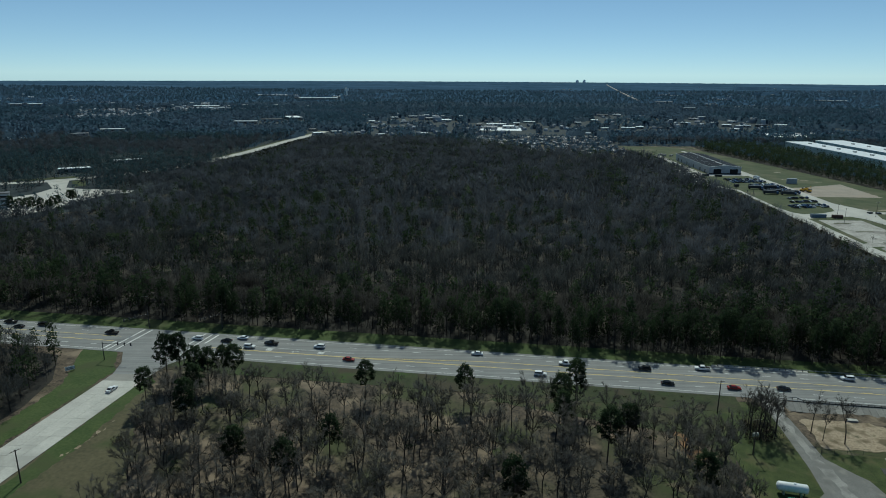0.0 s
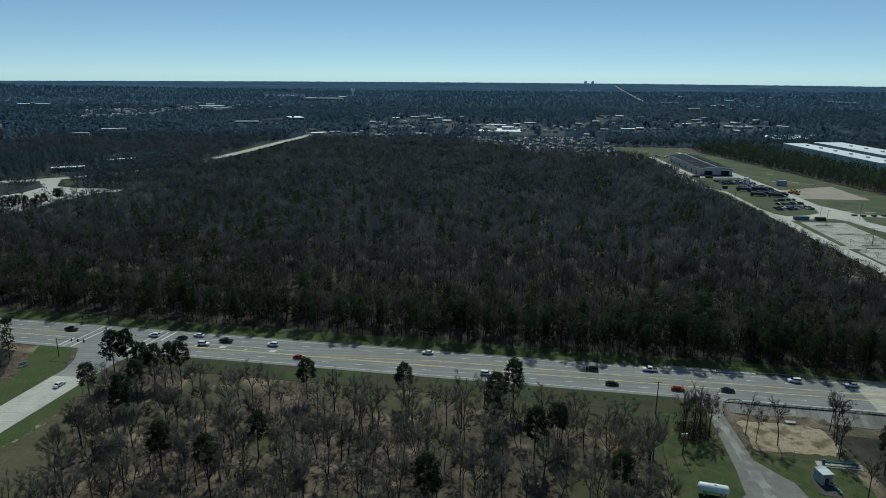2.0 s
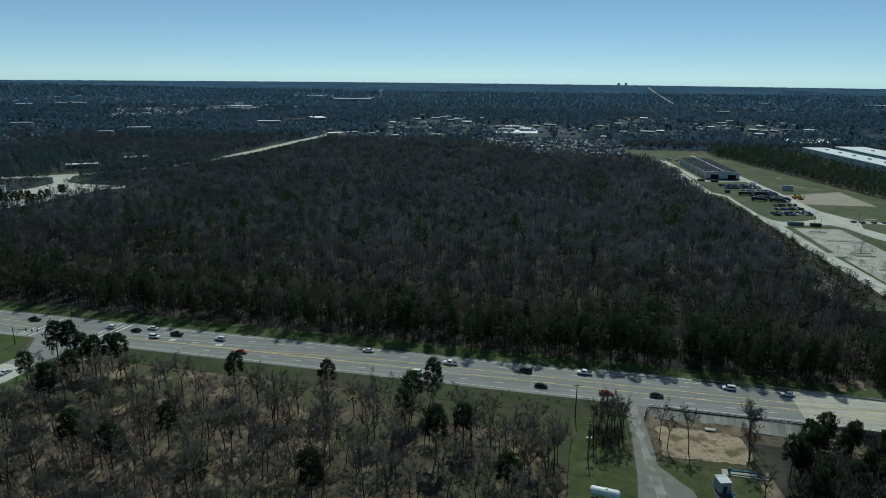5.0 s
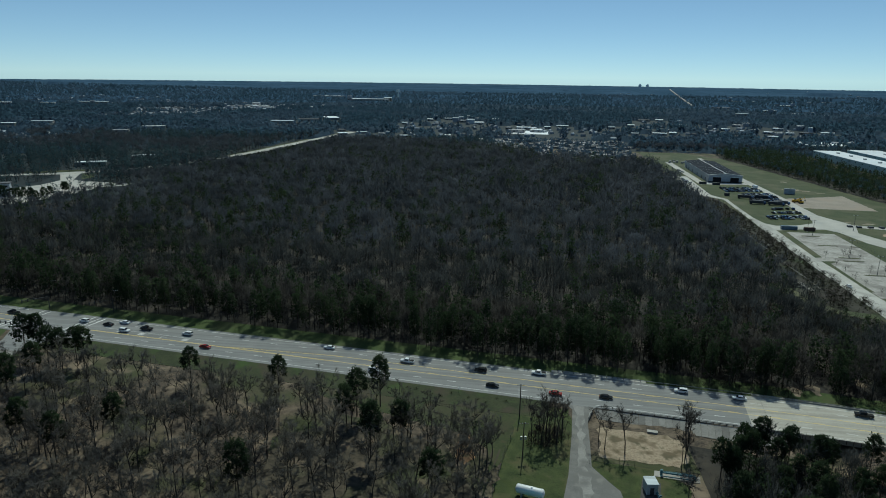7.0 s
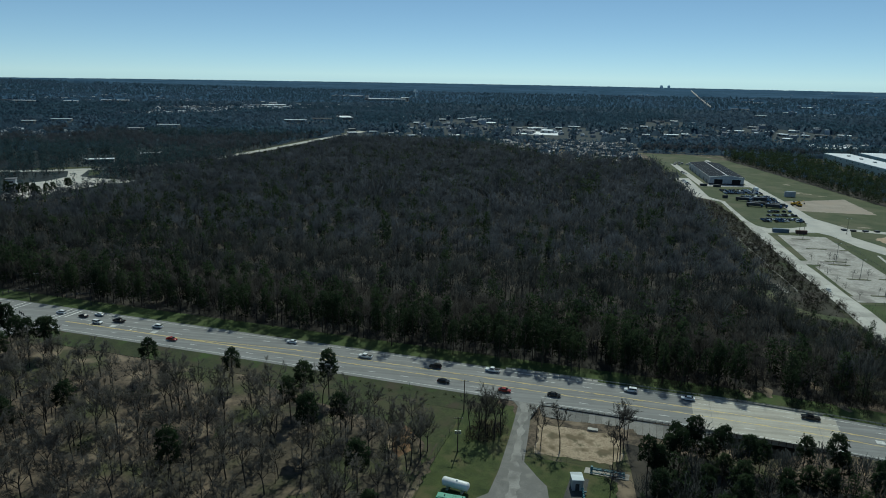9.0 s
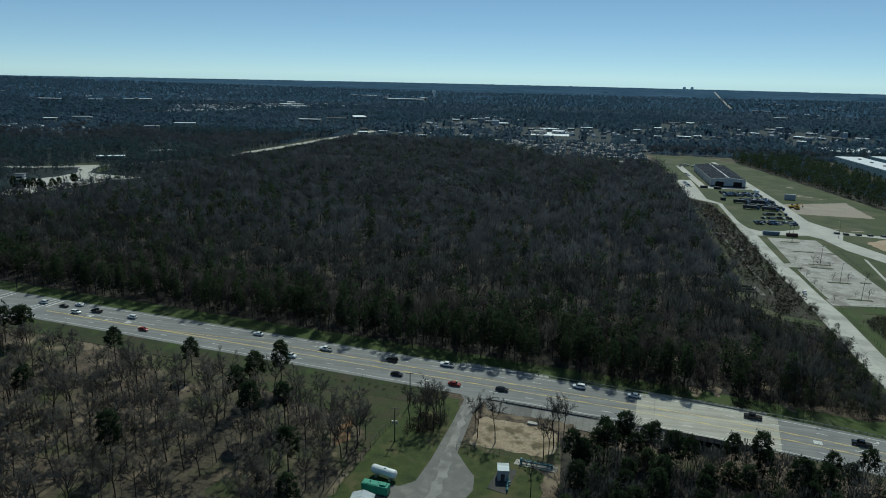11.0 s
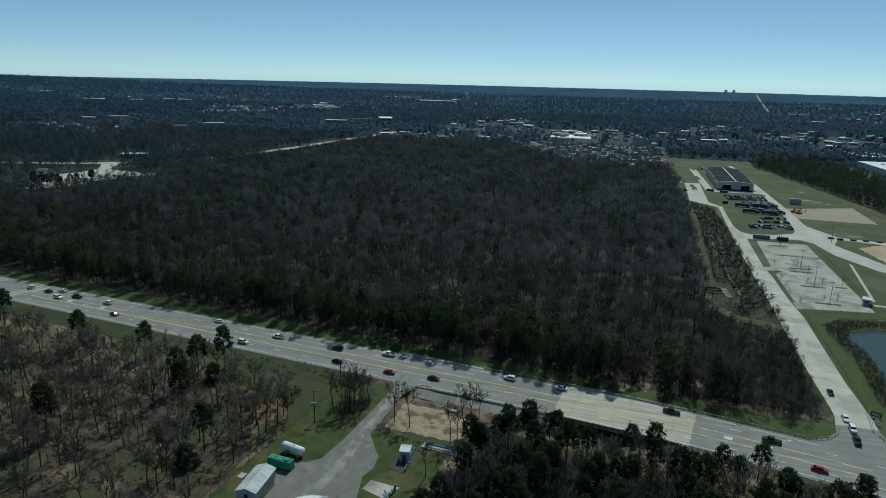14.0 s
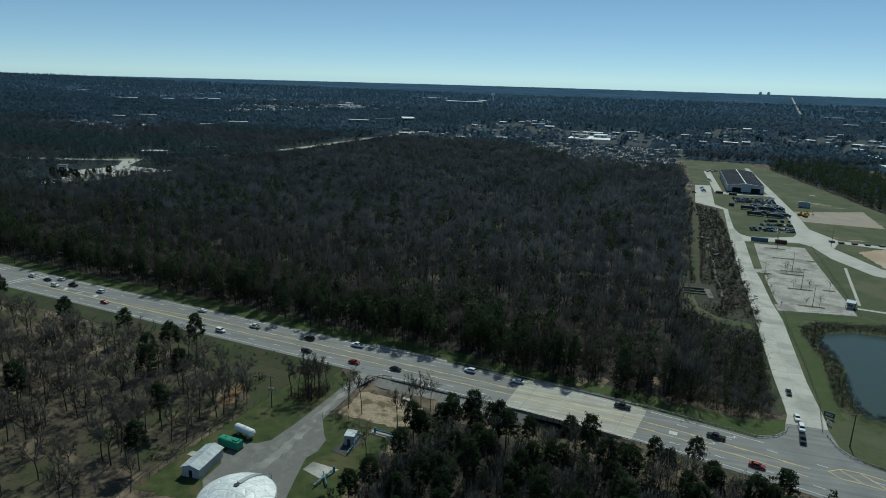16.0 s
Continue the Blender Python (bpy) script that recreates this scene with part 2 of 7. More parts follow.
M["rubber"] = mat("tyre_rubber", (0.015, 0.015, 0.015), (0.03, 0.03, 0.03), 2, 9)
M["glass"] = mat("dark_window_glass", (0.012, 0.014, 0.017), (0.03, 0.034, 0.04), 1, 5, rough=0.08, spec=0.6)
M["house_wall"] = mat("house_wall", (0.2, 0.195, 0.19), (0.4, 0.39, 0.375), 0.02, 0.2, vary=0.4)
M["house_roof"] = mat("shingle_roof", (0.08, 0.08, 0.084), (0.3, 0.3, 0.31), 0.02, 0.15, vary=0.9, rough=0.7)
M["white_roof"] = mat("white_metal_roof", (0.72, 0.74, 0.74), (0.85, 0.86, 0.86), 0.02, 0.3, vary=0.15, rough=0.45)

M["pale_roof"] = mat("ribbed_grey_roof", (0.36, 0.4, 0.42), (0.5, 0.54, 0.56), 0.02, 0.3, vary=0.1, rough=0.6, streak=92)
M["green_wall"] = mat("green_grey_siding", (0.3, 0.4, 0.38), (0.4, 0.5, 0.48), 0.05, 0.5, rough=0.5)

def water_material():
    m = bpy.data.materials.new("pond_water")
    m.use_nodes = True
    p = m.node_tree.nodes["Principled BSDF"]
    p.inputs["Base Color"].default_value = (0.05, 0.07, 0.058, 1)
    p.inputs["Roughness"].default_value = 0.12
    p.inputs["Specular IOR Level"].default_value = 0.18
    n = m.node_tree.nodes.new("ShaderNodeTexNoise")
    n.inputs["Scale"].default_value = 1.5
    g = m.node_tree.nodes.new("ShaderNodeNewGeometry")
    b = m.node_tree.nodes.new("ShaderNodeBump")
    b.inputs["Strength"].default_value = 0.12
    m.node_tree.links.new(g.outputs["Position"], n.inputs["Vector"])
    m.node_tree.links.new(n.outputs[0], b.inputs["Height"])
    m.node_tree.links.new(b.outputs[0], p.inputs["Normal"])
    return m


M["water"] = water_material()


# ---- mesh helpers ----
def part(name, bm, material, parent, label=""):
    """Links a bmesh as one mesh object under a thing or a part."""
    me = bpy.data.meshes.new(name)
    bm.normal_update()
    bm.to_mesh(me)
    bm.free()
    me.materials.append(material)
    ob = new(name, me)
    ob.parent = parent
    if label:
        ob["label"] = label
    return ob


def thing(name, m, label, category, group=""):
    ob = new(name)
    ob.empty_display_size = 0.5
    ob.matrix_basis = m
    return tagged(ob, label, category, group)


def box(bm, x0, x1, y0, y1, z0, z1, bevel=0.0):
    r = bmesh.ops.create_cube(bm, size=1.0, matrix=Matrix.LocRotScale(((x0 + x1) / 2, (y0 + y1) / 2, (z0 + z1) / 2), None, (x1 - x0, y1 - y0, z1 - z0)))
    if bevel:
        es = list({e for v in r["verts"] for e in v.link_edges})
        bmesh.ops.bevel(bm, geom=es, offset=bevel, segments=1, affect="EDGES")
    return bm


def cyl(bm, a, b, r0, r1=None, n=8, caps=True):
    """A tapered rod from a to b."""
    a, b = Vector(a), Vector(b)
    d = b - a
    m = Matrix.Translation((a + b) / 2) @ d.to_track_quat("Z", "Y").to_matrix().to_4x4()
    bmesh.ops.create_cone(bm, cap_ends=caps, segments=n, radius1=r0, radius2=r0 if r1 is None else r1, depth=d.length, matrix=m)
    return bm


def poly(bm, pts, z0, z1):
    """A slab on a plan outline, from z0 up to z1."""
    top = bm.faces.new([bm.verts.new((x, y, z1)) for x, y in pts])
    bm.normal_update()
    if top.normal.z < 0:
        top.normal_flip()
    low = [bm.verts.new((v.co.x, v.co.y, z0)) for v in top.verts]
    up = list(top.verts)
    for i in range(len(up)):
        j = (i + 1) % len(up)
        bm.faces.new((up[j], up[i], low[i], low[j]))
    bmesh.ops.triangulate(bm, faces=[top])
    return bm


def tri_object(name, v, f, mats, index=None, parent=None, crown=None):
    """One mesh from arrays of corners and triangles."""
    me = bpy.data.meshes.new(name)
    v, f = np.asarray(v, dtype=np.float32), np.asarray(f, dtype=np.int32)
    me.vertices.add(len(v))
    me.vertices.foreach_set("co", v.ravel())
    me.loops.add(f.size)
    me.loops.foreach_set("vertex_index", f.ravel())
    me.polygons.add(len(f))
    me.polygons.foreach_set("loop_start", np.arange(0, f.size, 3, dtype=np.int32))
    me.polygons.foreach_set("loop_total", np.full(len(f), 3, dtype=np.int32))
    if index is not None:
        me.polygons.foreach_set("material_index", np.asarray(index, dtype=np.int32))
    me.update(calc_edges=True)
    if crown is not None:
        me.attributes.new("crown", "FLOAT_VECTOR", "POINT").data.foreach_set("vector", np.ascontiguousarray(crown, dtype=np.float32).ravel())
    for m in mats:
        me.materials.append(m)
    ob = new(name, me)
    ob.parent = parent
    return ob


def structure(name, bm, material, label="", category="", parent=None):
    ob = part(name, bm, material, parent, label)
    return tagged(ob, label, category, kind="structure")


# ---- plan ----
def road_y(x):
    """The highway's middle line: straight, bending away past the bridge."""
    return 219.6 - 0.127 * (x + 38) - 0.0009 * max(0.0, x - 150) ** 2


def road_point(x, off):
    """A point off metres to the far side (+) or the near side (-) of the highway's middle."""
    s = (road_y(x + 0.5) - road_y(x - 0.5))
    k = 1 / math.hypot(1, s)
    return x - s * k * off, road_y(x) + k * off


CREEK = [(150, 60), (158, 120), (168, 165), (174, 195), (184, 222), (196, 255), (204, 300), (214, 350), (222, 420), (226, 520)]


def creek_distance(x, y):
    best = 1e9
    for (ax, ay), (bx, by) in zip(CREEK, CREEK[1:]):
        dx, dy = bx - ax, by - ay
        t = min(1, max(0, ((x - ax) * dx + (y - ay) * dy) / (dx * dx + dy * dy)))
        best = min(best, math.hypot(x - ax - t * dx, y - ay - t * dy))
    return best


def ground_z(x, y):
    z = -0.08
    if 100 < x < 162 and 165 < y < 200:
        o = road_y(x) - y
        z -= (1.6 + 1.4 * max(0, (x - 130) / 30)) * max(0, min(1, (o - 12) / 3.5, (22 - o) / 4))
    if 130 < x < 250 and 50 < y < 540:
        d = creek_distance(x, y)
        z -= 3.6 * math.exp(-(d / 8.0) ** 2) * min(1, max(0, (325 - y) / 60))
    return z


def build_ground():
    xs = sorted(set([-4950 + 310 * i for i in range(16)] + list(range(-300, 420, 5)) + [420 + 324.0 * i for i in range(15)]))
    ys = sorted(set([-700, -400, -150, 0] + list(range(50, 560, 5)) + [560 + 40 * i for i in range(20)] + [1360 + 359 * i for i in range(11)]))
    v = [(x, y, ground_z(x, y)) for y in ys for x in xs]
    w = len(xs)
    f = []
    for j in range(len(ys) - 1):
        for i in range(w - 1):
            a = j * w + i
            f += [(a, a + 1, a + w + 1), (a, a + w + 1, a + w)]
    tagged(tri_object("ground", v, f, [M["litter"]]), "brown leaf-littered ground with thin grass", "ground", kind="structure")


build_ground()


def strip(bm, x0, x1, o0, o1, z, step=6.0, thick=0.0):
    """A band along the highway between two offsets."""
    n = max(1, int(math.ceil((x1 - x0) / step)))
    prev = None
    for i in range(n + 1):
        x = x0 + (x1 - x0) * i / n
        a, b = road_point(x, o0), road_point(x, o1)
        row = [bm.verts.new((*a, z)), bm.verts.new((*b, z))]
        if thick:
            row += [bm.verts.new((*b, z - thick)), bm.verts.new((*a, z - thick))]
        if prev:
            bm.faces.new((prev[0], row[0], row[1], prev[1]))
            if thick:
                bm.faces.new((prev[1], row[1], row[2], prev[2]))
                bm.faces.new((prev[3], row[3], row[0], prev[0]))
        prev = row
    return bm


HALF = 11.2
structure("highway", strip(bmesh.new(), -900, 900, -HALF, HALF, 0.03, thick=0.25), M["asphalt"], "grey aged asphalt highway with five lanes", "road")
structure("verge", strip(bmesh.new(), -900, 236, HALF, HALF + 10, 0.0, thick=0.1), M["verge"], "green grass verge along the forest edge", "grass")
structure("verge", strip(bmesh.new(), -100, 92, -HALF - 11, -HALF, 0.0, thick=0.1), M["rough_verge"], "rough dark green verge along the highway", "grass")


def band(bm, left, right, z, thick=0.2):
    """A paved band between two plan lines with as many points."""
    rows = [(bm.verts.new((*a, z)), bm.verts.new((*b, z)), bm.verts.new((*b, z - thick)), bm.verts.new((*a, z - thick))) for a, b in zip(left, right)]
    for p, q in zip(rows, rows[1:]):
        for k in (0, 1, 3):
            f = bm.faces.new((p[k], p[(k + 1) % 4], q[(k + 1) % 4], q[k]))
    bmesh.ops.recalc_face_normals(bm, faces=bm.faces)
    return bm


structure("side_road", band(bmesh.new(), [(-139, 65), (-125.2, 154), (-118, 201)], [(-126.4, 65), (-112, 154), (-104.4, 201)], 0.045), M["concrete"],
          "pale concrete side road to the highway", "road")
RUN = (205, 212, 240, 278, 308, 333, 373, 397, 435, 464, 490, 512, 570, 590)
WORKS_L = list(zip((236.6, 238.3, 238.5, 239.6, 240.7, 241.5, 242.3, 243.2, 244.2, 245.4, 246.9, 248, 250.9, 251.5), RUN))
WORKS_R = list(zip((248.6, 249.2, 249.3, 251, 252.4, 251.6, 252.2, 251.6, 253.2, 254.6, 254, 252.2, 254.2, 255.5), RUN))
structure("side_road", band(bmesh.new(), WORKS_L, WORKS_R, 0.045), M["concrete"],
          "pale concrete road to the works yard", "road")


def slabs(road, left, right, lanes, step):
    """Concrete slabs with open joints on a road's bed, between two straight-sided edges."""
    def edge(pts, y):
        for (ax, ay), (bx, by) in zip(pts, pts[1:]):
            if ay <= y <= by:
                return ax + (bx - ax) * (y - ay) / (by - ay)
        return pts[-1][0]
    y, top = max(left[0][1], right[0][1]), min(left[-1][1], right[-1][1])
    while y + step < top:
        for k in range(lanes):
            bm = bmesh.new()
            c = []
            for yy, s in ((y + 0.03, 0), (y + 0.03, 1), (y + step - 0.03, 1), (y + step - 0.03, 0)):
                l, r = edge(left, yy), edge(right, yy)
                t = (k + s) / lanes
                c.append((l + (r - l) * t + (0.03 if s == 0 else -0.03), yy))
            poly(bm, c, 0.0, 0.075)
            part("slab", bm, M["slab"], road)
        y += step


M["slab"] = mat("concrete_slab", (0.38, 0.364, 0.33), (0.49, 0.474, 0.43), 0.12, 1.6, rough=0.85, vary=0.07, stain=(0.33, 0.32, 0.29), stain_scale=0.07)
M["dark_pad"] = mat("stained_dark_concrete", (0.04, 0.04, 0.038), (0.085, 0.083, 0.078), 0.4, 2.5)
M["joint"] = mat("dark_joint", (0.22, 0.21, 0.19), (0.29, 0.275, 0.25), 0.3, 3)
sides = [o for o in bpy.data.objects if o.name.startswith("side_road")]
for o in sides:
    o.data.materials[0] = M["joint"]
slabs(sides[0], [(-125.2 - 13.8 * 0.31, 126), (-125.2, 154), (-118, 201)], [(-116.5, 126), (-112, 154), (-104.4, 201)], 3, 5.0)
slabs(sides[1], WORKS_L, WORKS_R, 2, 6.0)
structure("junction", band(bmesh.new(), [(-118, 201), (-119.5, 210), (-124, 220)], [(-104.4, 201), (-102.5, 209), (-96, 217)], 0.04), M["asphalt"], "grey asphalt mouth of the side road", "road")
structure("verge", band(bmesh.new(), [(x - 2.6, y) for x, y in WORKS_L[1:5]], WORKS_L[1:5], 0.02), M["rough_verge"], "narrow rough verge of the works road", "grass")
structure("junction", band(bmesh.new(), [(224, 191), (231, 195.2), (235, 199.5), (236.6, 205)], [(270, 178), (254, 188), (249.4, 195), (248.6, 205)], 0.04), M["asphalt"], "grey asphalt mouth of the works road", "road")


def ragged(pts, reach):
    """An outline with an uneven, natural edge; long straight runs stay as they are."""
    out = []
    for (ax, ay), (bx, by) in zip(pts, pts[1:] + pts[:1]):
        run = math.hypot(bx - ax, by - ay)
        n = max(1, int(run / 1.6)) if run < 120 else 1
        for i in range(n):
            x, y = ax + (bx - ax) * i / n, ay + (by - ay) * i / n
            k = noise.noise(Vector((x * 0.45, y * 0.45, 7.7))) + 0.6 * noise.noise(Vector((x * 1.3, y * 1.3, 2.1)))
            out.append((x - (by - ay) / (run + 1e-9) * k * reach, y + (bx - ax) / (run + 1e-9) * k * reach))
    return out


def patch(name, pts, z, material, label, category="ground"):
    if category in ("ground", "grass") and name not in ("far_ground", "forest_floor", "grass_island", "grass_corner"):
        pts = ragged(pts, 1.1)
    return structure(name, poly(bmesh.new(), pts, z - 0.15, z), M[material], label, category)


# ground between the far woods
patch("far_ground", [(-4800, 1010), (-4800, 4900), (4800, 4900), (4800, 1010), (240, 965), (60, 985)], -0.04, "far_ground", "ground between far woods, shade and haze in its colour")
patch("far_ground", [(-1500, 430), (-1500, 1008), (60, 984), (-60, 965), (-200, 962), (-226, 720), (-240, 640), (-254, 512), (-318, 428)], -0.04, "far_ground", "ground beside the far road, shade and haze in its colour")
patch("grass_strip", [(217.5, 345), (219.5, 350), (223.5, 420), (229.5, 540), (230, 600), (227, 596), (221.5, 500), (217, 400)], -0.03, "rough_grass", "rough olive-green grass strip along the forest", "grass")
patch("scrub_ground", [(200, 214), (237, 210), (241, 250), (243, 310), (246.5, 460), (247, 586), (229, 612), (222, 600), (216, 500), (210, 350)], -0.045, "scrub_ground", "dark scrubby ground beside the works road")
# white surface stands in for sun glare on parked cars
patch("car_lot", [(38, 1228), (116, 1222), (120, 1296), (42, 1300)], 0.0, "white_roof", "far car lot with the glare of cars painted white", "pavement")
patch("far_street", [(-30, 1101), (240, 1107), (240, 1117), (-30, 1111)], 0.0, "concrete", "pale far street before houses", "road")
# works yard
patch("lawn", [(240, 203), (256, 188), (420, 140), (500, 300), (430, 560), (395, 640), (372, 740), (335, 900), (300, 960), (236, 960), (234, 740), (229, 620), (247, 590), (246, 460)], -0.02, "field", "patchy green and tan grass field", "grass")
patch("yard_road", [(246.9, 490), (252, 504), (254.6, 491), (260, 485), (276, 489), (290, 498), (293.5, 508), (296, 531), (300, 600), (300.5, 740), (304, 905), (309, 905), (308.5, 740), (308, 600), (306, 530), (318, 497), (420, 470), (420, 463), (316, 489), (309, 470), (324, 425), (360, 395), (420, 372), (420, 362), (355, 384), (315, 408), (301, 440), (296, 470), (290, 478), (272, 475), (256, 469), (250, 470)], 0.02, "concrete", "pale concrete service road of the yard", "road")
patch("apron", [(252, 673), (300, 679), (300, 690), (259.5, 690), (259.5, 850), (252, 850)], 0.03, "concrete", "pale concrete apron before the works hall", "pavement")
patch("car_park", [(230.5, 613), (236, 724), (251, 728), (246.5, 610), (255.5, 590), (251.5, 588)], 0.035, "concrete", "pale concrete car park beside the hall", "pavement")
patch("parking_lot", [(260, 465), (290.5, 464), (287, 327), (252.6, 322), (252.4, 331), (254, 332), (254, 386), (251.8, 389), (251.6, 396), (256, 397.5)], 0.03, "lot", "worn concrete parking lot with cracks", "pavement")
patch("gravel_field", [(306, 560), (307, 603), (330, 612), (366, 628), (363, 557)], 0.01, "dirt", "bare tan gravel field", "ground")
patch("dirt_field", [(322, 466), (345, 485), (420, 460), (420, 378), (362, 399), (327, 425)], 0.01, "orange_dirt", "bare orange dirt field", "ground")
for x, y, a, b in ((333, 656, 10, 4.5), (343, 650, 7, 3.5), (343, 706, 6, 4), (309, 502.5, 3.2, 2), (309.5, 494, 3, 1.6), (332, 503, 8, 2.4), (319, 507, 4, 2), (326, 640, 5, 2.2), (352, 640, 5, 2)):
    patch("scrape", [(x + a * math.cos(k) * (0.75 + 0.3 * math.sin(2.3 * k + x)), y + b * math.sin(k) * (0.75 + 0.3 * math.cos(3.1 * k + y))) for k in [i * math.pi / 7 for i in range(14)]], 0.012, "tan_earth", "bare tan scrape in the grass field", "ground")
# water works
patch("lawn", [(71.7, 110), (73.2, 122), (74, 140), (76.2, 151), (77.5, 163), (82, 190), (96, 188), (98, 160), (116, 158), (125, 152), (122, 112)], -0.03, "lawn", "mown green lawn of the water works", "grass")
patch("drive", [(94, 194), (97.2, 188), (96, 172), (94, 152), (92.2, 141.5), (89, 138.6), (85, 138), (83, 131), (86, 127), (86, 119), (92, 112), (112, 112), (108, 128), (106, 137), (107.4, 141), (106.8, 147), (104.7, 150), (100.5, 157), (101, 169), (101.4, 181), (103.5, 188), (106, 193)], 0.0, "drive", "worn grey asphalt drive and yard", "road")
patch("gravel_lot", [(103, 162), (104.5, 178.5), (122, 176.5), (127, 174.5), (127.5, 164), (124, 160)], -0.02, "gravel", "bare pale gravel ground", "ground")
patch("worn_field", [(-104, 200), (-98, 188), (-93, 166), (-84, 141), (-80, 110), (-118, 110), (-112.5, 150), (-104.5, 200)], -0.03, "brown_field", "worn brown and green field", "grass")
patch("lawn", [(-119, 203), (-125, 165), (-131, 130), (-139, 130), (-132, 178), (-131, 193), (-140, 222), (-126, 220)], -0.03, "verge", "green grass corner beside the side road", "grass")
patch("rough_grass", [(10, 187), (24, 182), (38, 177), (52, 172), (66, 169), (72, 160), (73, 150), (78, 158), (80, 166), (82, 191), (60, 194), (20, 197)], -0.035, "rough_grass", "rough green and brown grass by the road", "grass")
CLEARING = [(42, 126), (43.5, 131), (48, 134), (54, 130), (55, 125), (50, 120), (45, 121)]
patch("clearing", CLEARING, -0.03, "rough_grass", "green grassy clearing among bare trees", "grass")
patch("bare_earth", [(63.5, 156), (62.4, 160), (62.6, 166), (64.2, 170), (66, 168), (67.8, 162), (68.6, 157), (66.5, 153)], -0.02, "orange_earth", "bare orange-brown earth among trees", "ground")
for x0, x1, x2 in ((72.6, 70.6, 69.4), (74.4, 72.2, 70.9)):
    structure("wheel_track", band(bmesh.new(), [(x2, 112), (x2, 123), (x1, 143), (x1 + 1.4, 151), (x0 + 1, 162)], [(x2 + 0.5, 112), (x2 + 0.5, 123), (x1 + 0.5, 143), (x1 + 1.9, 151), (x0 + 1.5, 162)], -0.015, 0.1), M["mud"], "dark muddy wheel track beside the lawn", "track")
patch("wood_grass", [(-8, 96), (71, 96), (70, 118), (71, 132), (72, 146), (64, 152), (60, 162), (48, 166), (40, 172), (26, 174), (22, 166), (10, 158), (14, 146), (2, 136), (4, 122), (-6, 112)], -0.05, "wood_grass", "leaf litter with green patches and painted tree shade", "ground")
patch("lawn", [(-120, 100), (-113, 142), (-111.8, 154), (-104.6, 200), (-101, 196), (-102.5, 183), (-103.2, 168), (-104.5, 154), (-107.5, 140), (-114, 100)], -0.02, "verge", "green verge along the side road", "grass")
for x, y, s in ((-106.4, 151.5, 0.4), (-105.6, 153.6, 0.55), (-104.4, 156.0, 0.6), (-104.9, 157.4, 0.3), (-103.4, 159.2, 0.5), (-102.7, 161.9, 0.65), (-103.1, 163.8, 0.3), (-102.2, 165.7, 0.4), (-101.8, 170, 0.35)):
    patch("scrape", [(x - 0.5 * s, y - 2.2 * s), (x + 0.5 * s, y - 1.4 * s), (x + 0.8 * s, y + 0.6 * s), (x + 0.3 * s, y + 2.0 * s), (x - 0.4 * s, y + 1.5 * s), (x - 0.2 * s, y + 0.1 * s)], -0.012, "gravel", "pale gravel scrape in the grass", "ground")
patch("worn_strip", [(96.6, 193), (98.4, 184), (97.6, 170), (96.6, 158), (97.2, 148), (96.4, 138), (94.5, 128), (95, 113), (98.6, 113), (98, 128), (99.4, 138), (100, 147), (99, 157), (99.4, 170), (100.4, 184), (101.4, 193)], 0.006, "worn", "pale worn strip along the drive", "ground")
# west forecourt and far roads
patch("forecourt", [(-340, 440), (-347, 471), (-369, 522), (-361, 537), (-362, 565), (-387, 598), (-373, 610), (-353, 571), (-334, 564), (-306, 563), (-286, 560), (-284, 550), (-300, 538), (-303, 512), (-306, 484), (-314, 458), (-326, 442)], 0.0, "concrete", "pale concrete forecourt at the wood's edge", "pavement")
patch("lawn", [(-348, 576), (-342, 584), (-358, 612), (-370, 608)], -0.02, "lawn", "green strip beside the far road", "grass")
patch("lawn", [(-430, 596), (-396, 612), (-372, 630), (-384, 636), (-410, 622), (-434, 606)], -0.02, "lawn", "green verge before the low hall", "grass")
FAR_ROAD = [(-640, 520), (-450, 578), (-425, 588), (-396, 602), (-361, 628), (-326, 676), (-294, 758), (-278, 850), (-263, 1000), (-254, 1072), (-240, 1180)]
structure("far_road", band(bmesh.new(), [(x - 7, y + 4) for x, y in FAR_ROAD], [(x + 7, y - 4) for x, y in FAR_ROAD], 0.02), M["concrete"], "pale concrete road along the forest", "road")
structure("far_verge", band(bmesh.new(), [(x - 13, y + 5) for x, y in FAR_ROAD[5:]], [(x - 7, y + 4) for x, y in FAR_ROAD[5:]], 0.0), M["lawn"], "green verge of the far road", "grass")
# pond
structure("pond", poly(bmesh.new(), [(261.5, 222), (263, 218.5), (275, 217), (340, 214), (342, 300), (300, 302), (277, 302), (266.6, 295), (262, 288), (261.5, 280), (264.5, 269), (266, 259), (263, 246), (261, 236)], -0.3, 0.02), M["water"],
          "still grey-green pond", "water")


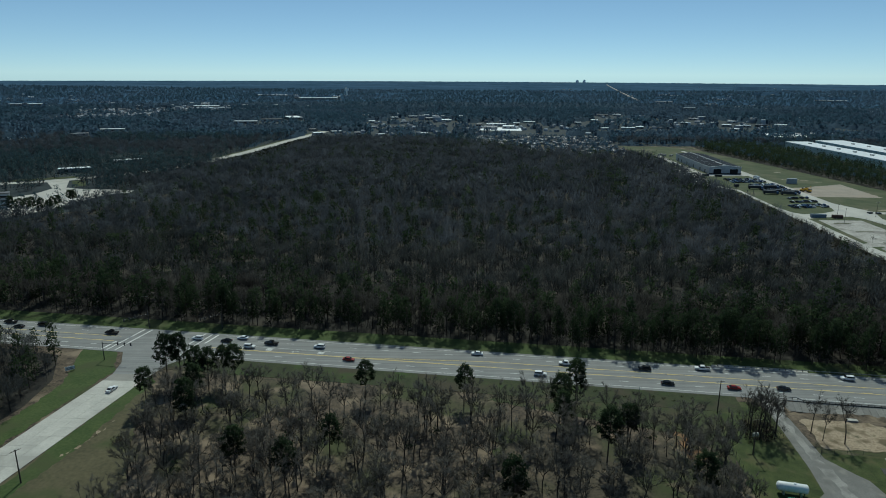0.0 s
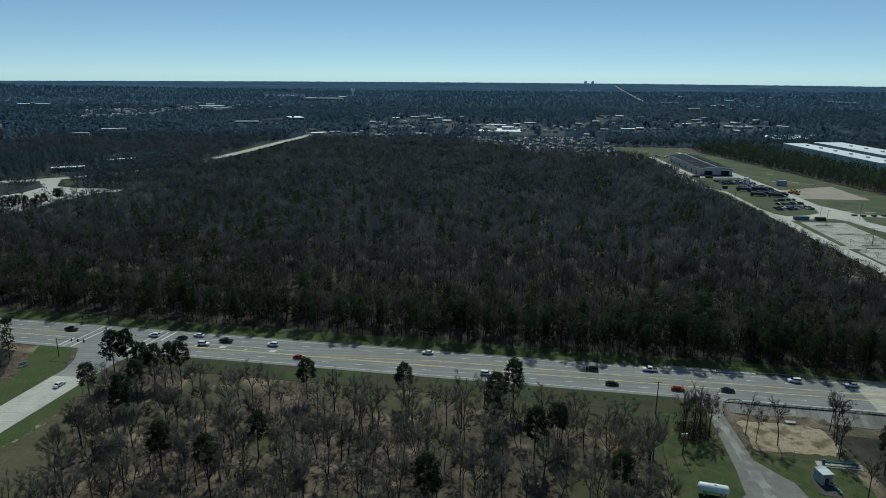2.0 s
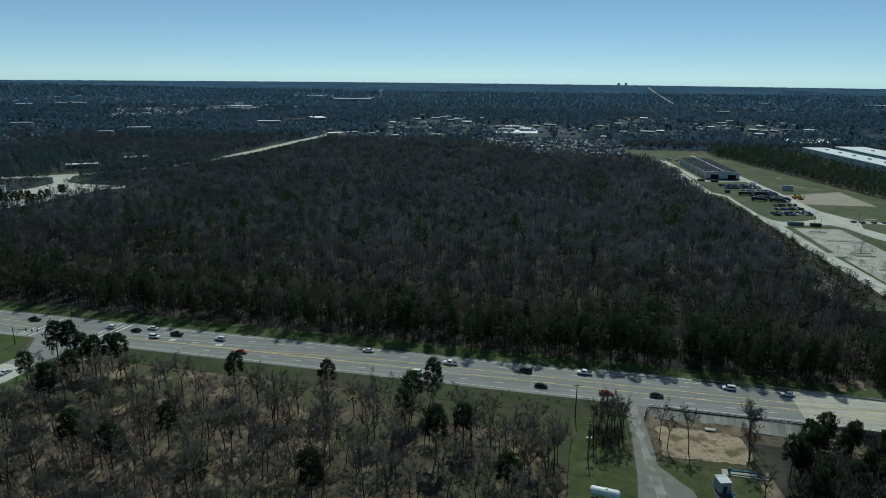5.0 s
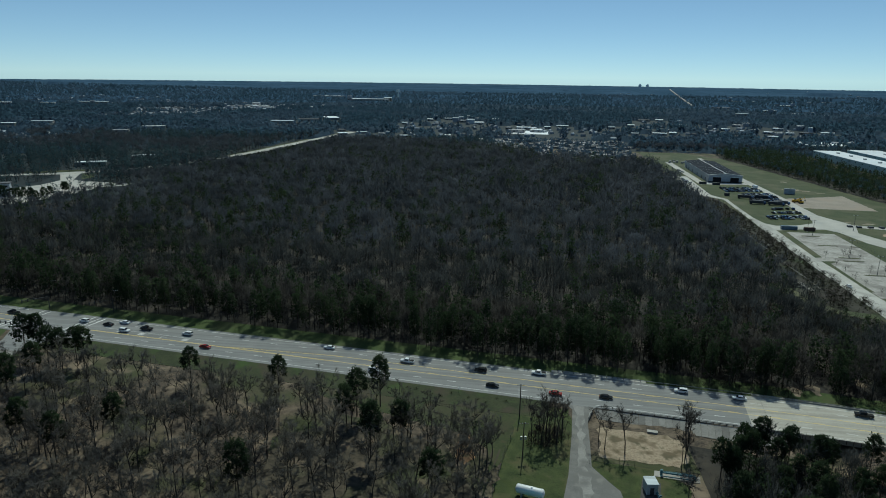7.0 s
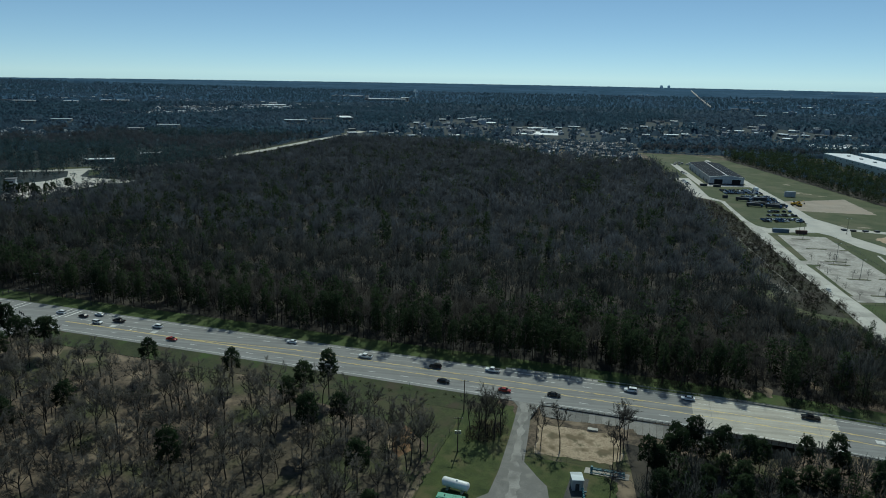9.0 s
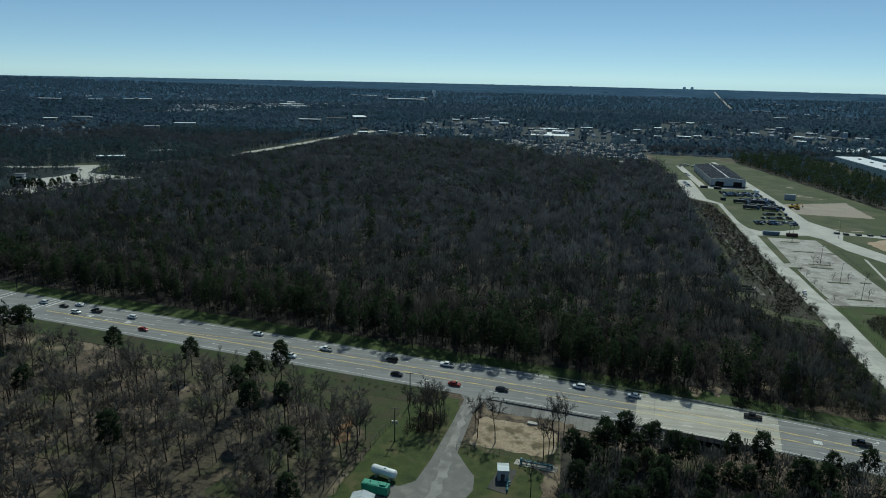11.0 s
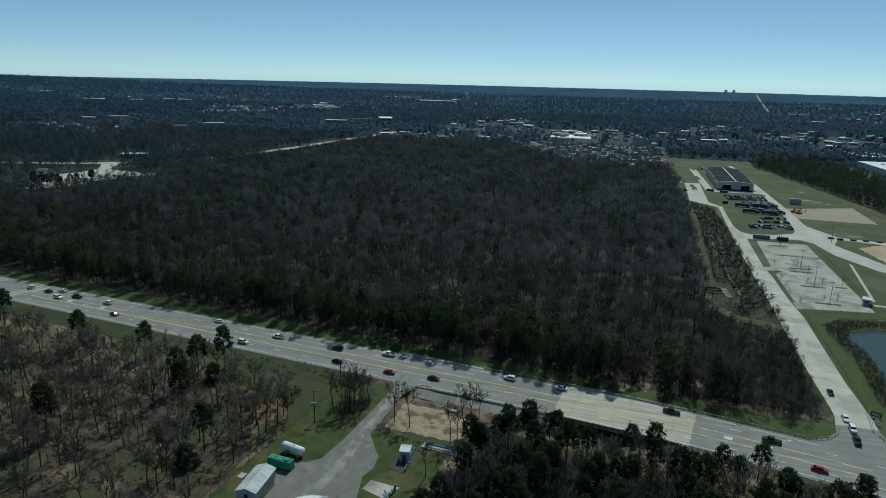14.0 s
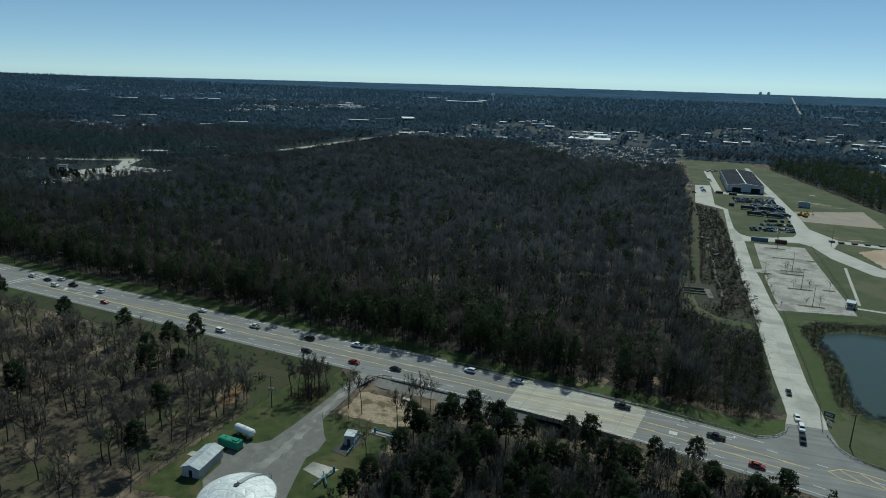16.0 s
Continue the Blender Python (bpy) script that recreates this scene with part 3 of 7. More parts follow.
# ---- trees ----
class Tris:
    """Collects triangles of one tree, wood and leaves apart."""

    def __init__(self):
        self.v, self.f, self.n = [], [], 0

    def tri(self, a, b, c):
        self.v += [a, b, c]
        self.f.append((self.n, self.n + 1, self.n + 2))
        self.n += 3

    def tube(self, pts, radii, sides):
        rings = []
        for i, (p, r) in enumerate(zip(pts, radii)):
            p = np.array(p, float)
            d = np.array(pts[min(i + 1, len(pts) - 1)], float) - np.array(pts[max(i - 1, 0)], float)
            d /= np.linalg.norm(d) + 1e-9
            u = np.cross(d, (0.3, 0.9, 0.1))
            u /= np.linalg.norm(u) + 1e-9
            w = np.cross(d, u)
            ring = []
            for k in range(sides):
                a = 2 * math.pi * k / sides
                self.v.append(p + r * (math.cos(a) * u + math.sin(a) * w))
                ring.append(self.n)
                self.n += 1
            rings.append(ring)
        for a, b in zip(rings, rings[1:]):
            for k in range(sides):
                j = (k + 1) % sides
                self.f += [(a[k], a[j], b[j]), (a[k], b[j], b[k])]

    def sliver(self, a, d, width, r):
        """A thin pointed twig from a along d."""
        s = np.cross(d, r.normal(size=3))
        s *= width / (np.linalg.norm(s) + 1e-9)
        self.tri(a - s / 2, a + s / 2, a + d)

    def arrays(self):
        return np.array(self.v, dtype=np.float32).reshape(-1, 3), np.array(self.f, dtype=np.int32).reshape(-1, 3)


def unit(d):
    return d / (np.linalg.norm(d) + 1e-9)


def bare_tree(seed, h, leaders, subs, twigs, width, fork=0.42, reach=0.26, sides=5):
    """A leafless broadleaf tree: a trunk that forks into rising leaders, branches, branchlets and a haze of fine twigs."""
    r = np.random.default_rng(seed)
    wood, spray = Tris(), Tris()
    lean = r.normal(0, 0.05, 2) * h
    rad = 0.0095 * h + 0.04
    foot, knee, crotch = np.array((0, 0, -0.3)), np.array((*(lean * 0.25 + r.normal(0, 0.1, 2)), h * fork * 0.55)), np.array((*(lean * 0.6), h * fork))
    wood.tube([foot, knee, crotch], [rad * 1.15, rad * 0.92, rad * 0.8], sides)
    for i in range(leaders):
        az = i * 6.283 / leaders + r.uniform(-0.5, 0.5)
        out = h * reach * (0.55 + 0.7 * r.random()) * (0.35 if i == 0 else 1.0)
        top = h * (0.98 if i == 0 else r.uniform(0.72, 0.96))
        a = crotch if i < 3 else knee + (crotch - knee) * r.uniform(0.55, 1.0)
        side = np.array((math.cos(az), math.sin(az), 0))
        mid = a + side * out * 0.62 + np.array((0, 0, (top - a[2]) * 0.42)) + r.normal(0, 0.18, 3)
        tip = a + side * out + np.array((lean[0] * 0.4, lean[1] * 0.4, top - a[2]))
        lr = rad * 0.55
        wood.tube([a, mid, tip], [lr, lr * 0.66, lr * 0.16], 4)
        for j in range(subs):
            u = 0.22 + 0.74 * (j + r.random()) / subs
            base = a + (mid - a) * u * 2 if u < 0.5 else mid + (tip - mid) * (u - 0.5) * 2
            d = unit(unit(tip - a) * 0.7 + r.normal(0, 0.55, 3) + side * 0.35 + (0, 0, 0.3)) * h * 0.17 * (1.25 - 0.75 * u) * r.uniform(0.7, 1.25)
            br = lr * 0.5 * (1.1 - u * 0.7)
            bend = base + d * 0.5 + r.normal(0, 0.1, 3)
            wood.tube([base, bend, base + d + (0, 0, 0.15)], [br, br * 0.7, br * 0.25], 3)
            for _ in range(3):
                q = base + d * r.uniform(0.3, 1.0)
                e = unit(unit(d) + r.normal(0, 0.6, 3) + (0, 0, 0.25)) * h * 0.085 * r.uniform(0.6, 1.3)
                wood.tube([q, q + e], [br * 0.45, br * 0.15], 3)
                for _ in range(twigs):
                    p = q + e * r.uniform(0.05, 1.1)
                    spray.sliver(p, unit(unit(e) + r.normal(0, 0.65, 3) + (0, 0, 0.2)) * h * 0.075 * r.uniform(0.5, 1.25), width, r)
    return wood.arrays(), spray.arrays()


def light_tree(seed, h, twigs, width, length, radius):
    """A leafless tree for the depth of the forest: a thin trunk, bare limbs and a vase of rising twigs."""
    r = np.random.default_rng(seed)
    wood, spray = Tris(), Tris()
    lean = r.normal(0, 0.03, 2) * h
    wood.tube([(0, 0, -0.3), (lean[0] * 0.5, lean[1] * 0.5, h * 0.5), (lean[0], lean[1], h * 0.9)], [0.011 * h, 0.007 * h, 0.02], 3)
    root = np.array((lean[0] * 0.4, lean[1] * 0.4, h * 0.34))
    lobes = []
    for i in range(7):
        az, k = i * 2.4 + r.random(), r.uniform(0.25, 0.72) if i else 0.05
        lobes.append(np.array((lean[0] + math.cos(az) * radius * k, lean[1] + math.sin(az) * radius * k, h * r.uniform(0.62, 0.84))))
        wood.sliver(root + (0, 0, r.uniform(0, 0.2) * h), lobes[-1] - root, 0.012 * h, r)
    for i in range(twigs):
        c = lobes[i % 7]
        p = c + r.normal(0, 1, 3) * np.array((0.27, 0.27, 0.24)) * radius
        p[2] = min(p[2], h * 0.97)
        d = unit(unit(p - root) + r.normal(0, 0.42, 3) + (0, 0, 0.35))
        d *= length * r.uniform(0.6, 1.25)
        if i % 2:
            spray.sliver(p - d * 0.5, d, width, r)
        else:
            spray.sliver(p + d * 0.5, -d, width, r)
    return wood.arrays(), spray.arrays()


def tuft_tree(seed, h, radius, leaves, pointed):
    """A small far crown: a short stem and a few broad sprays."""
    r = np.random.default_rng(seed)
    wood, green = Tris(), Tris()
    wood.tube([(0, 0, -0.3), (0, 0, h * 0.6)], [0.25, 0.12], 3)
    for i in range(leaves):
        t = (i + r.random()) / leaves
        k = radius * ((1.05 - t) if pointed else math.sin(0.5 + 2.3 * t))
        az = i * 2.4 + r.random()
        p = np.array((math.cos(az) * k * 0.6, math.sin(az) * k * 0.6, h * (0.12 + 0.8 * t)))
        d = unit(np.array((math.cos(az), math.sin(az), 0.8)) + r.normal(0, 0.4, 3)) * h * 0.3
        green.sliver(p + d * 0.5, -d, radius * 0.75, r)
    return wood.arrays(), green.arrays()


def pine_tree(seed, h, bare, clumps, leaves, size, spread, sides=5, limbs=True):
    """A pine: straight trunk, bare below, with clumps of needles on short limbs."""
    r = np.random.default_rng(seed)
    wood, green = Tris(), Tris()
    lean = r.normal(0, 0.02, 2) * h
    rad = 0.011 * h + 0.05
    wood.tube([(0, 0, -0.3), (lean[0] * 0.4, lean[1] * 0.4, h * 0.5), (lean[0], lean[1], h * 0.97)], [rad, rad * 0.7, 0.04], sides)
    for i in range(clumps):
        t = (i + r.random()) / clumps
        z = h * (bare + (1 - bare) * t)
        reach = spread * (math.sin(min(1, 0.15 + 1.05 * (1 - t)) * math.pi * 0.62) * (0.55 + 0.5 * r.random()))
        az = i * 2.4 + r.random()
        s = z / h
        a = np.array((lean[0] * s, lean[1] * s, z - 0.25 * reach))
        c = np.array((lean[0] * s + math.cos(az) * reach, lean[1] * s + math.sin(az) * reach, z + 0.12 * reach))
        if limbs and reach > 0.8:
            wood.tube([a, c], [0.05 + 0.01 * reach, 0.02], 3)
        for _ in range(leaves):
            p = c + r.normal(0, 1, 3) * np.array((0.5, 0.5, 0.32)) * size * 1.25
            d = r.normal(0, 1, 3) + (0, 0, 0.5)
            d *= size * (0.7 + 0.5 * r.random()) / (np.linalg.norm(d) + 1e-9)
            green.sliver(p - d / 2, d, size * 0.62, r)
    return wood.arrays(), green.arrays()


def shrub(seed, size, leaves, leaf):
    """A low bush of small leaves."""
    r = np.random.default_rng(seed)
    wood, green = Tris(), Tris()
    for _ in range(4):
        d = np.array((*r.normal(0, 0.4, 2), 1.0)) * size * 0.6
        wood.tube([(0, 0, -0.1), d], [0.05, 0.015], 3)
    for _ in range(leaves):
        p = r.normal(0, 0.42, 3) * size
        p[2] = abs(p[2]) * 0.9 + 0.15
        d = r.normal(0, 1, 3)
        d *= leaf / (np.linalg.norm(d) + 1e-9)
        green.sliver(p, d, leaf * 0.6, r)
    return wood.arrays(), green.arrays()


def crown_normals(v):
    """Outward directions of a crown, leaning to the sky."""
    c = np.median(v, axis=0)
    d = (v - c) / (np.std(v, axis=0) + 1e-6) * (1, 1, 0.8) + (0, 0, 0.9)
    return (d / (np.linalg.norm(d, axis=1, keepdims=True) + 1e-6)).astype(np.float32)


def scatter(templates, places, rng, lo=0.8, hi=1.2):
    """Joins turned and scaled copies of one part of the templates at the places (x, y, z)."""
    vs, fs, base = [], [], 0
    places = np.asarray(places, dtype=np.float32).reshape(-1, 3)
    pick = rng.integers(0, len(templates), len(places))
    turn = rng.random(len(places)) * 2 * math.pi
    size = lo + (hi - lo) * rng.random(len(places))
    tall = size * (0.9 + 0.2 * rng.random(len(places)))
    out = []
    for k in range(len(templates)):
        idx = np.nonzero(pick == k)[0]
        if not len(idx):
            out.append(None)
            continue
        out.append((places[idx], np.cos(turn[idx]), np.sin(turn[idx]), size[idx], tall[idx]))

    def join(which):
        vs, fs, ns, base = [], [], [], 0
        for k, o in enumerate(out):
            if o is None:
                continue
            v, f = templates[k][which]
            p, c, s, z, h = o
            x = (v[None, :, 0] * c[:, None] - v[None, :, 1] * s[:, None]) * z[:, None] + p[:, None, 0]
            y = (v[None, :, 0] * s[:, None] + v[None, :, 1] * c[:, None]) * z[:, None] + p[:, None, 1]
            w = v[None, :, 2] * h[:, None] + p[:, None, 2]
            vs.append(np.stack([x, y, w], -1).reshape(-1, 3))
            fs.append((f[None] + (np.arange(len(p)) * len(v))[:, None, None]).reshape(-1, 3) + base)
            q = crown_normals(v)
            ns.append(np.stack([q[None, :, 0] * c[:, None] - q[None, :, 1] * s[:, None], q[None, :, 0] * s[:, None] + q[None, :, 1] * c[:, None], np.broadcast_to(q[None, :, 2], x.shape)], -1).reshape(-1, 3))
            base += len(p) * len(v)
        return np.concatenate(vs), np.concatenate(fs), np.concatenate(ns)

    return join(0), join(1)


def woods(name, templates, places, rng, wood_mat, leaf_mat, label, lo=0.8, hi=1.2):
    """Many trees that nobody could count, as one piece of stuff."""
    (wv, wf, wn), (lv, lf, ln) = scatter(templates, places, rng, lo, hi)
    v = np.concatenate([wv, lv])
    f = np.concatenate([wf, lf + len(wv)])
    ob = tri_object(name, v, f, [wood_mat, leaf_mat], np.concatenate([np.zeros(len(wf)), np.ones(len(lf))]), crown=np.concatenate([wn, ln]))
    return tagged(ob, label, "trees", kind="stuff")


def tree_kind(name, template, wood_mat, leaf_mat, label, category, group, leaf_name="crown"):
    """One tree as a thing with its trunk and crown; copies are made from it."""
    root = thing(name, pose(0, 0, 0), label, category, group)
    (wv, wf), (lv, lf) = template
    tri_object("trunk", wv, wf, [wood_mat], parent=root)
    tri_object(leaf_name, lv, lf, [leaf_mat], parent=root, crown=crown_normals(lv))
    return root


def plant(kinds, places, rng, lo=0.8, hi=1.2):
    """The first of each kind is moved to a place, the others are copies."""
    used = [False] * len(kinds)
    for x, y in places:
        k = int(rng.integers(0, len(kinds)))
        s = lo + (hi - lo) * rng.random()
        m = pose(x, y, ground_z(x, y), 0, 0, rng.random() * 360)
        if used[k]:
            ob = copy_thing(kinds[k], m)
        else:
            ob, used[k] = kinds[k], True
            ob.matrix_basis = m
        ob.scale = (s, s, s * (0.92 + 0.16 * rng.random()))
    for k, u in enumerate(used):
        if not u:
            for o in list(kinds[k].children_recursive) + [kinds[k]]:
                bpy.data.objects.remove(o)


def inside(x, y, pts):
    c, j = False, len(pts) - 1
    for i in range(len(pts)):
        (ax, ay), (bx, by) = pts[i], pts[j]
        if (ay > y) != (by > y) and x < (bx - ax) * (y - ay) / (by - ay) + ax:
            c = not c
        j = i
    return c


def spread(rng, pts, gap, keep=1.0, avoid=()):
    """Places about gap metres apart inside a plan outline."""
    xs, ys = [p[0] for p in pts], [p[1] for p in pts]
    out = []
    y = min(ys)
    row = 0
    while y < max(ys):
        x = min(xs) + (row % 2) * gap / 2
        while x < max(xs):
            px, py = x + rng.uniform(-0.45, 0.45) * gap, y + rng.uniform(-0.45, 0.45) * gap
            if rng.random() < keep and inside(px, py, pts) and not any(inside(px, py, a) for a in avoid):
                out.append((px, py))
            x += gap
        y += gap * 0.87
        row += 1
    return out


def on_ground(places):
    return [(x, y, ground_z(x, y)) for x, y in places]


rng = np.random.default_rng(7)

NEAR_BARE = [bare_tree(100 + i, 14.5, 5, 5, 23, 0.065, 0.4 + 0.04 * (i % 4), 0.2 + 0.03 * (i % 3)) for i in range(8)]
EDGE_BARE = [bare_tree(200 + i, 16.0, 4, 5, 12, 0.09, 0.5, 0.15, 4) for i in range(6)]
WOOD_BARE = [light_tree(300 + i, 15.0, 165, 0.22, 2.3, 4.6) for i in range(9)]
FAR_BARE = [light_tree(400 + i, 14.5, 70, 0.46, 3.0, 4.8) for i in range(7)]
NEAR_PINE = [pine_tree(500 + i, 16.5, 0.5, 50, 30, 0.68, 3.2) for i in range(5)]
EDGE_PINE = [pine_tree(650 + i, 17.0, 0.16 + 0.05 * i, 54, 12, 0.72, 2.3 + 0.15 * i, 4, False) for i in range(5)]
WOOD_PINE = [pine_tree(600 + i, 17.5, 0.22, 24, 8, 1.15, 2.5, 3, False) for i in range(6)]
FAR_PINE = [pine_tree(700 + i, 16.5, 0.12, 14, 5, 1.7, 2.6, 3, False) for i in range(5)]
TUFT_PINE = [tuft_tree(720 + i, 13.0, 4.6, 13, True) for i in range(4)]
TUFT_BARE = [tuft_tree(740 + i, 11.5, 5.6, 13, False) for i in range(4)]
BUSH = [shrub(800 + i, 1.8, 52, 0.5) for i in range(4)]
SAPLING = [light_tree(900 + i, 5.0, 70, 0.05, 1.3, 1.7) for i in range(5)]
BRUSH = [light_tree(950 + i, 2.3, 26, 0.07, 1.0, 1.3) for i in range(5)]

# near side woods
SOUTH = [(-96, 186), (-92, 166), (-83, 141), (-74, 96), (72, 96), (75, 128), (76, 150), (75, 158), (60, 165), (20, 173), (-30, 180.5), (-80, 188)]
places = spread(rng, SOUTH, 7.0, 0.93, [CLEARING])
places = [p for p in places if p[0] < 18 or rng.random() < 0.8]
rng.shuffle(places)
places.sort(key=lambda p: -p[1])
kinds = [tree_kind("bare_tree", t, M["bark"], M["near_twig"], "leafless grey-brown tree in leaf litter", "tree", "bare trees of the near wood") for t in NEAR_BARE]
plant(kinds, places[:300], rng, 0.68, 1.08)
if places[300:]:
    woods("bare_woods", NEAR_BARE[:4], on_ground(places[300:]), rng, M["bark"], M["near_twig"], "leafless grey-brown trees of the near wood", 0.62, 1.12)

woods("underbrush", SAPLING, on_ground(spread(rng, SOUTH, 6.0, 0.3)), rng, M["bark"], M["near_twig"], "thin leafless saplings of the near wood", 0.5, 1.3)
woods("shrubs", BUSH, on_ground([(rng.uniform(-85, 70), rng.uniform(118, 180)) for _ in range(26)] + [(6, 146), (8, 147), (-96, 186), (-92, 172)]), rng, M["bark"], M["needle"], "dark evergreen bushes in the near wood", 0.9, 1.9)
PINES = [(2.8, 182.9), (31.2, 173.8), (37.0, 180.5), (-28.3, 184.7), (40.7, 152.2), (47.8, 159.6), (-95.2, 178), (-95.1, 192.8), (-91.5, 195), (-85, 190.9), (-81, 191.5), (-76.3, 194.0), (-72.5, 192.5),
         (-55.6, 142.3), (-41.6, 137.6), (-76, 162.4), (-80, 178), (30.8, 164.1), (-33, 150), (14, 128), (60, 135), (68, 117)]
kinds = [tree_kind("pine_tree", t, M["pine_bark"], M["needle"], "dark green pine with a bare lower trunk", "tree", "pines of the near wood") for t in NEAR_PINE]
plant(kinds, PINES, rng, 0.85, 1.1)

BRIDGE_PINES = [(140.5, 162), (145.5, 166), (138, 158), (152, 164), (148, 160), (174, 165), (166, 152), (197, 160.5), (207, 165.5), (132, 152)]
# dark wood beside the bridge, near side
SOUTHEAST = [(124, 90), (127, 130), (131, 154), (146, 168), (170, 166), (200, 162), (240, 150), (290, 135), (290, 90)]
patch("forest_floor", [(126, 90), (129, 140), (129, 160), (128.5, 172), (150, 168), (172, 160), (200, 156), (240, 144), (290, 130), (290, 90)], -0.03, "floor", "leaf mould with painted shade under the wood")
places = spread(rng, SOUTHEAST, 4.6, 0.95)
kinds = [tree_kind("pine_tree", t, M["pine_bark"], M["needle"], "dark green pine in a dense wood by the bridge", "tree", "pines by the bridge") for t in NEAR_PINE[:3]]
plant(kinds, [p for i, p in enumerate(places) if i % 4 == 0], rng, 0.62, 0.95)
woods("shrubs", BUSH, on_ground(spread(rng, SOUTHEAST, 3.4, 0.85)), rng, M["bark"], M["needle"], "dark evergreen understorey of the wood by the bridge", 0.5, 1.0)
woods("bare_woods", WOOD_BARE, on_ground([p for i, p in enumerate(places) if i % 4 and i % 3]), rng, M["bark"], M["bare_far"], "leafless trees of the wood by the bridge", 0.55, 0.9)
woods("pine_woods", WOOD_PINE, on_ground([p for i, p in enumerate(places) if i % 4 and i % 3 == 0]), rng, M["pine_bark"], M["needle"], "smaller dark pines of the wood by the bridge", 0.35, 0.7)
woods("underbrush", SAPLING, on_ground(spread(rng, SOUTHEAST, 3.6, 0.8)), rng, M["bark"], M["bare_far"], "thin leafless saplings by the bridge", 0.6, 1.4)

BIG = [tree_kind("pine_tree", t, M["pine_bark"], M["needle"], "large round-crowned pine before the bridge", "tree", "large pines before the bridge") for t in NEAR_PINE[3:]]
plant(BIG, BRIDGE_PINES, rng, 0.66, 0.82)

# wood west of the side road
WEST = [(-230, 100), (-145, 100), (-140, 130), (-137, 160), (-134, 178), (-136, 196), (-146, 216), (-170, 221), (-230, 228)]
patch("forest_floor", WEST, -0.035, "floor", "leaf mould with painted shade under the wood by the side road")
places = spread(rng, WEST, 4.9, 0.95)
woods("bare_woods", WOOD_BARE, on_ground([p for i, p in enumerate(places) if i % 3]), rng, M["bark"], M["bare_far"], "leafless trees beside the side road", 0.5, 0.85)
woods("pine_woods", WOOD_PINE, on_ground([p for i, p in enumerate(places) if i % 3 == 0]), rng, M["pine_bark"], M["needle"], "dark pines beside the side road", 0.55, 0.85)

# great forest across the highway
FOREST = [(x, road_point(x, HALF + 4.8 + max(0, min(4.2, (50 - x) / 20)) + max(0, min(1.2, (x - 90) / 14)))[1]) for x in range(-420, 215, 20)] + [(212, 212), (206, 300), (212, 400), (218, 520), (222, 620), (225, 740), (224, 800), (180, 785), (110, 790), (50, 890), (-60, 950), (-196, 960), (-208, 860), (-222, 720), (-236, 640), (-250, 512), (-310, 425), (-420, 410)]


patch("forest_floor", FOREST, -0.05, "floor", "leaf mould with painted shade under the forest")


def in_forest_gap(x, y):
    """The creek's bed and two open gullies near the bridge."""
    if not (150 < x < 240 and y < 290):
        return False
    gully = abs(x - 198.5) < 1.3 and y < 262 or abs(x - 171.5 + (y - 210) * 0.08) < 1.4 and y < 248
    return gully or creek_distance(x, y) < (2.6 if y < 226 else 0.9)


EDGE = FOREST[:32] + [(x, road_point(x, HALF + 40)[1]) for x in range(205, -425, -20)]
front = [p for p in spread(rng, EDGE, 4.9, 0.94) if not in_forest_gap(*p)]
deep = [p for p in spread(rng, FOREST, 7.1, 0.95) if not in_forest_gap(*p) and not inside(*p, EDGE)]
CORNER = [(-330, 372), (-226, 372), (-214, 470), (-226, 545), (-262, 560), (-330, 430)]
corner = [p for p in deep if inside(*p, CORNER)]
deep = [p for p in deep if not inside(*p, CORNER)]
middle = [p for p in deep if p[1] - road_y(p[0]) < 260]
back = [p for p in deep if p[1] - road_y(p[0]) >= 260]


def isp(x, y, share):
    """Whether a pine stands here: pines are scattered, with some denser stands."""
    n = 0.5 + 0.5 * math.sin(x * 12.9898 + y * 78.233) * math.cos(x * 39.3 - y * 11.1)
    return n < share + 0.24 * noise.noise(Vector((x * 0.012, y * 0.012, 3.3)))


row = [p for p in front if p[1] - road_y(p[0]) < 27 and -125 < p[0] < 215]
fp = [p for p in row if isp(*p, 0.66)][:300]
fb = [p for p in row if not isp(*p, 0.66)][:220]
taken = set(fp) | set(fb)
rest = [p for p in front if p not in taken]
kinds = [tree_kind("pine_tree", t, M["pine_bark"], M["needle"], "tall dark pine at the forest edge by the highway", "tree", "pines of the forest edge") for t in EDGE_PINE]
plant(kinds, fp, rng, 0.7, 1.02)
kinds = [tree_kind("bare_tree", t, M["bark"], M["twig"], "tall leafless tree at the forest edge by the highway", "tree", "bare trees of the forest edge") for t in EDGE_BARE]
plant(kinds, fb, rng, 0.68, 0.98)
woods("bare_woods", WOOD_BARE, on_ground([p for p in rest if not isp(*p, 0.36)]), rng, M["bark"], M["twig"], "dense leafless forest across the highway", 0.75, 1.05)
woods("pine_woods", WOOD_PINE, on_ground([p for p in rest if isp(*p, 0.36)]), rng, M["pine_bark"], M["needle"], "pines standing in the leafless forest", 0.75, 1.05)
# beyond 120 m the trees take the haze-lightened copy of the twig colour
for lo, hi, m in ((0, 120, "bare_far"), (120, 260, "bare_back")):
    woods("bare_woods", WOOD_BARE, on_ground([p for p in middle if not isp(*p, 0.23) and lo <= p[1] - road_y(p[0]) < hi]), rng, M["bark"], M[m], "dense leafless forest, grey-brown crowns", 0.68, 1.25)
woods("pine_woods", WOOD_PINE, on_ground([p for p in middle if isp(*p, 0.23)]), rng, M["pine_bark"], M["needle"], "scattered pines in the leafless forest", 0.75, 1.12)
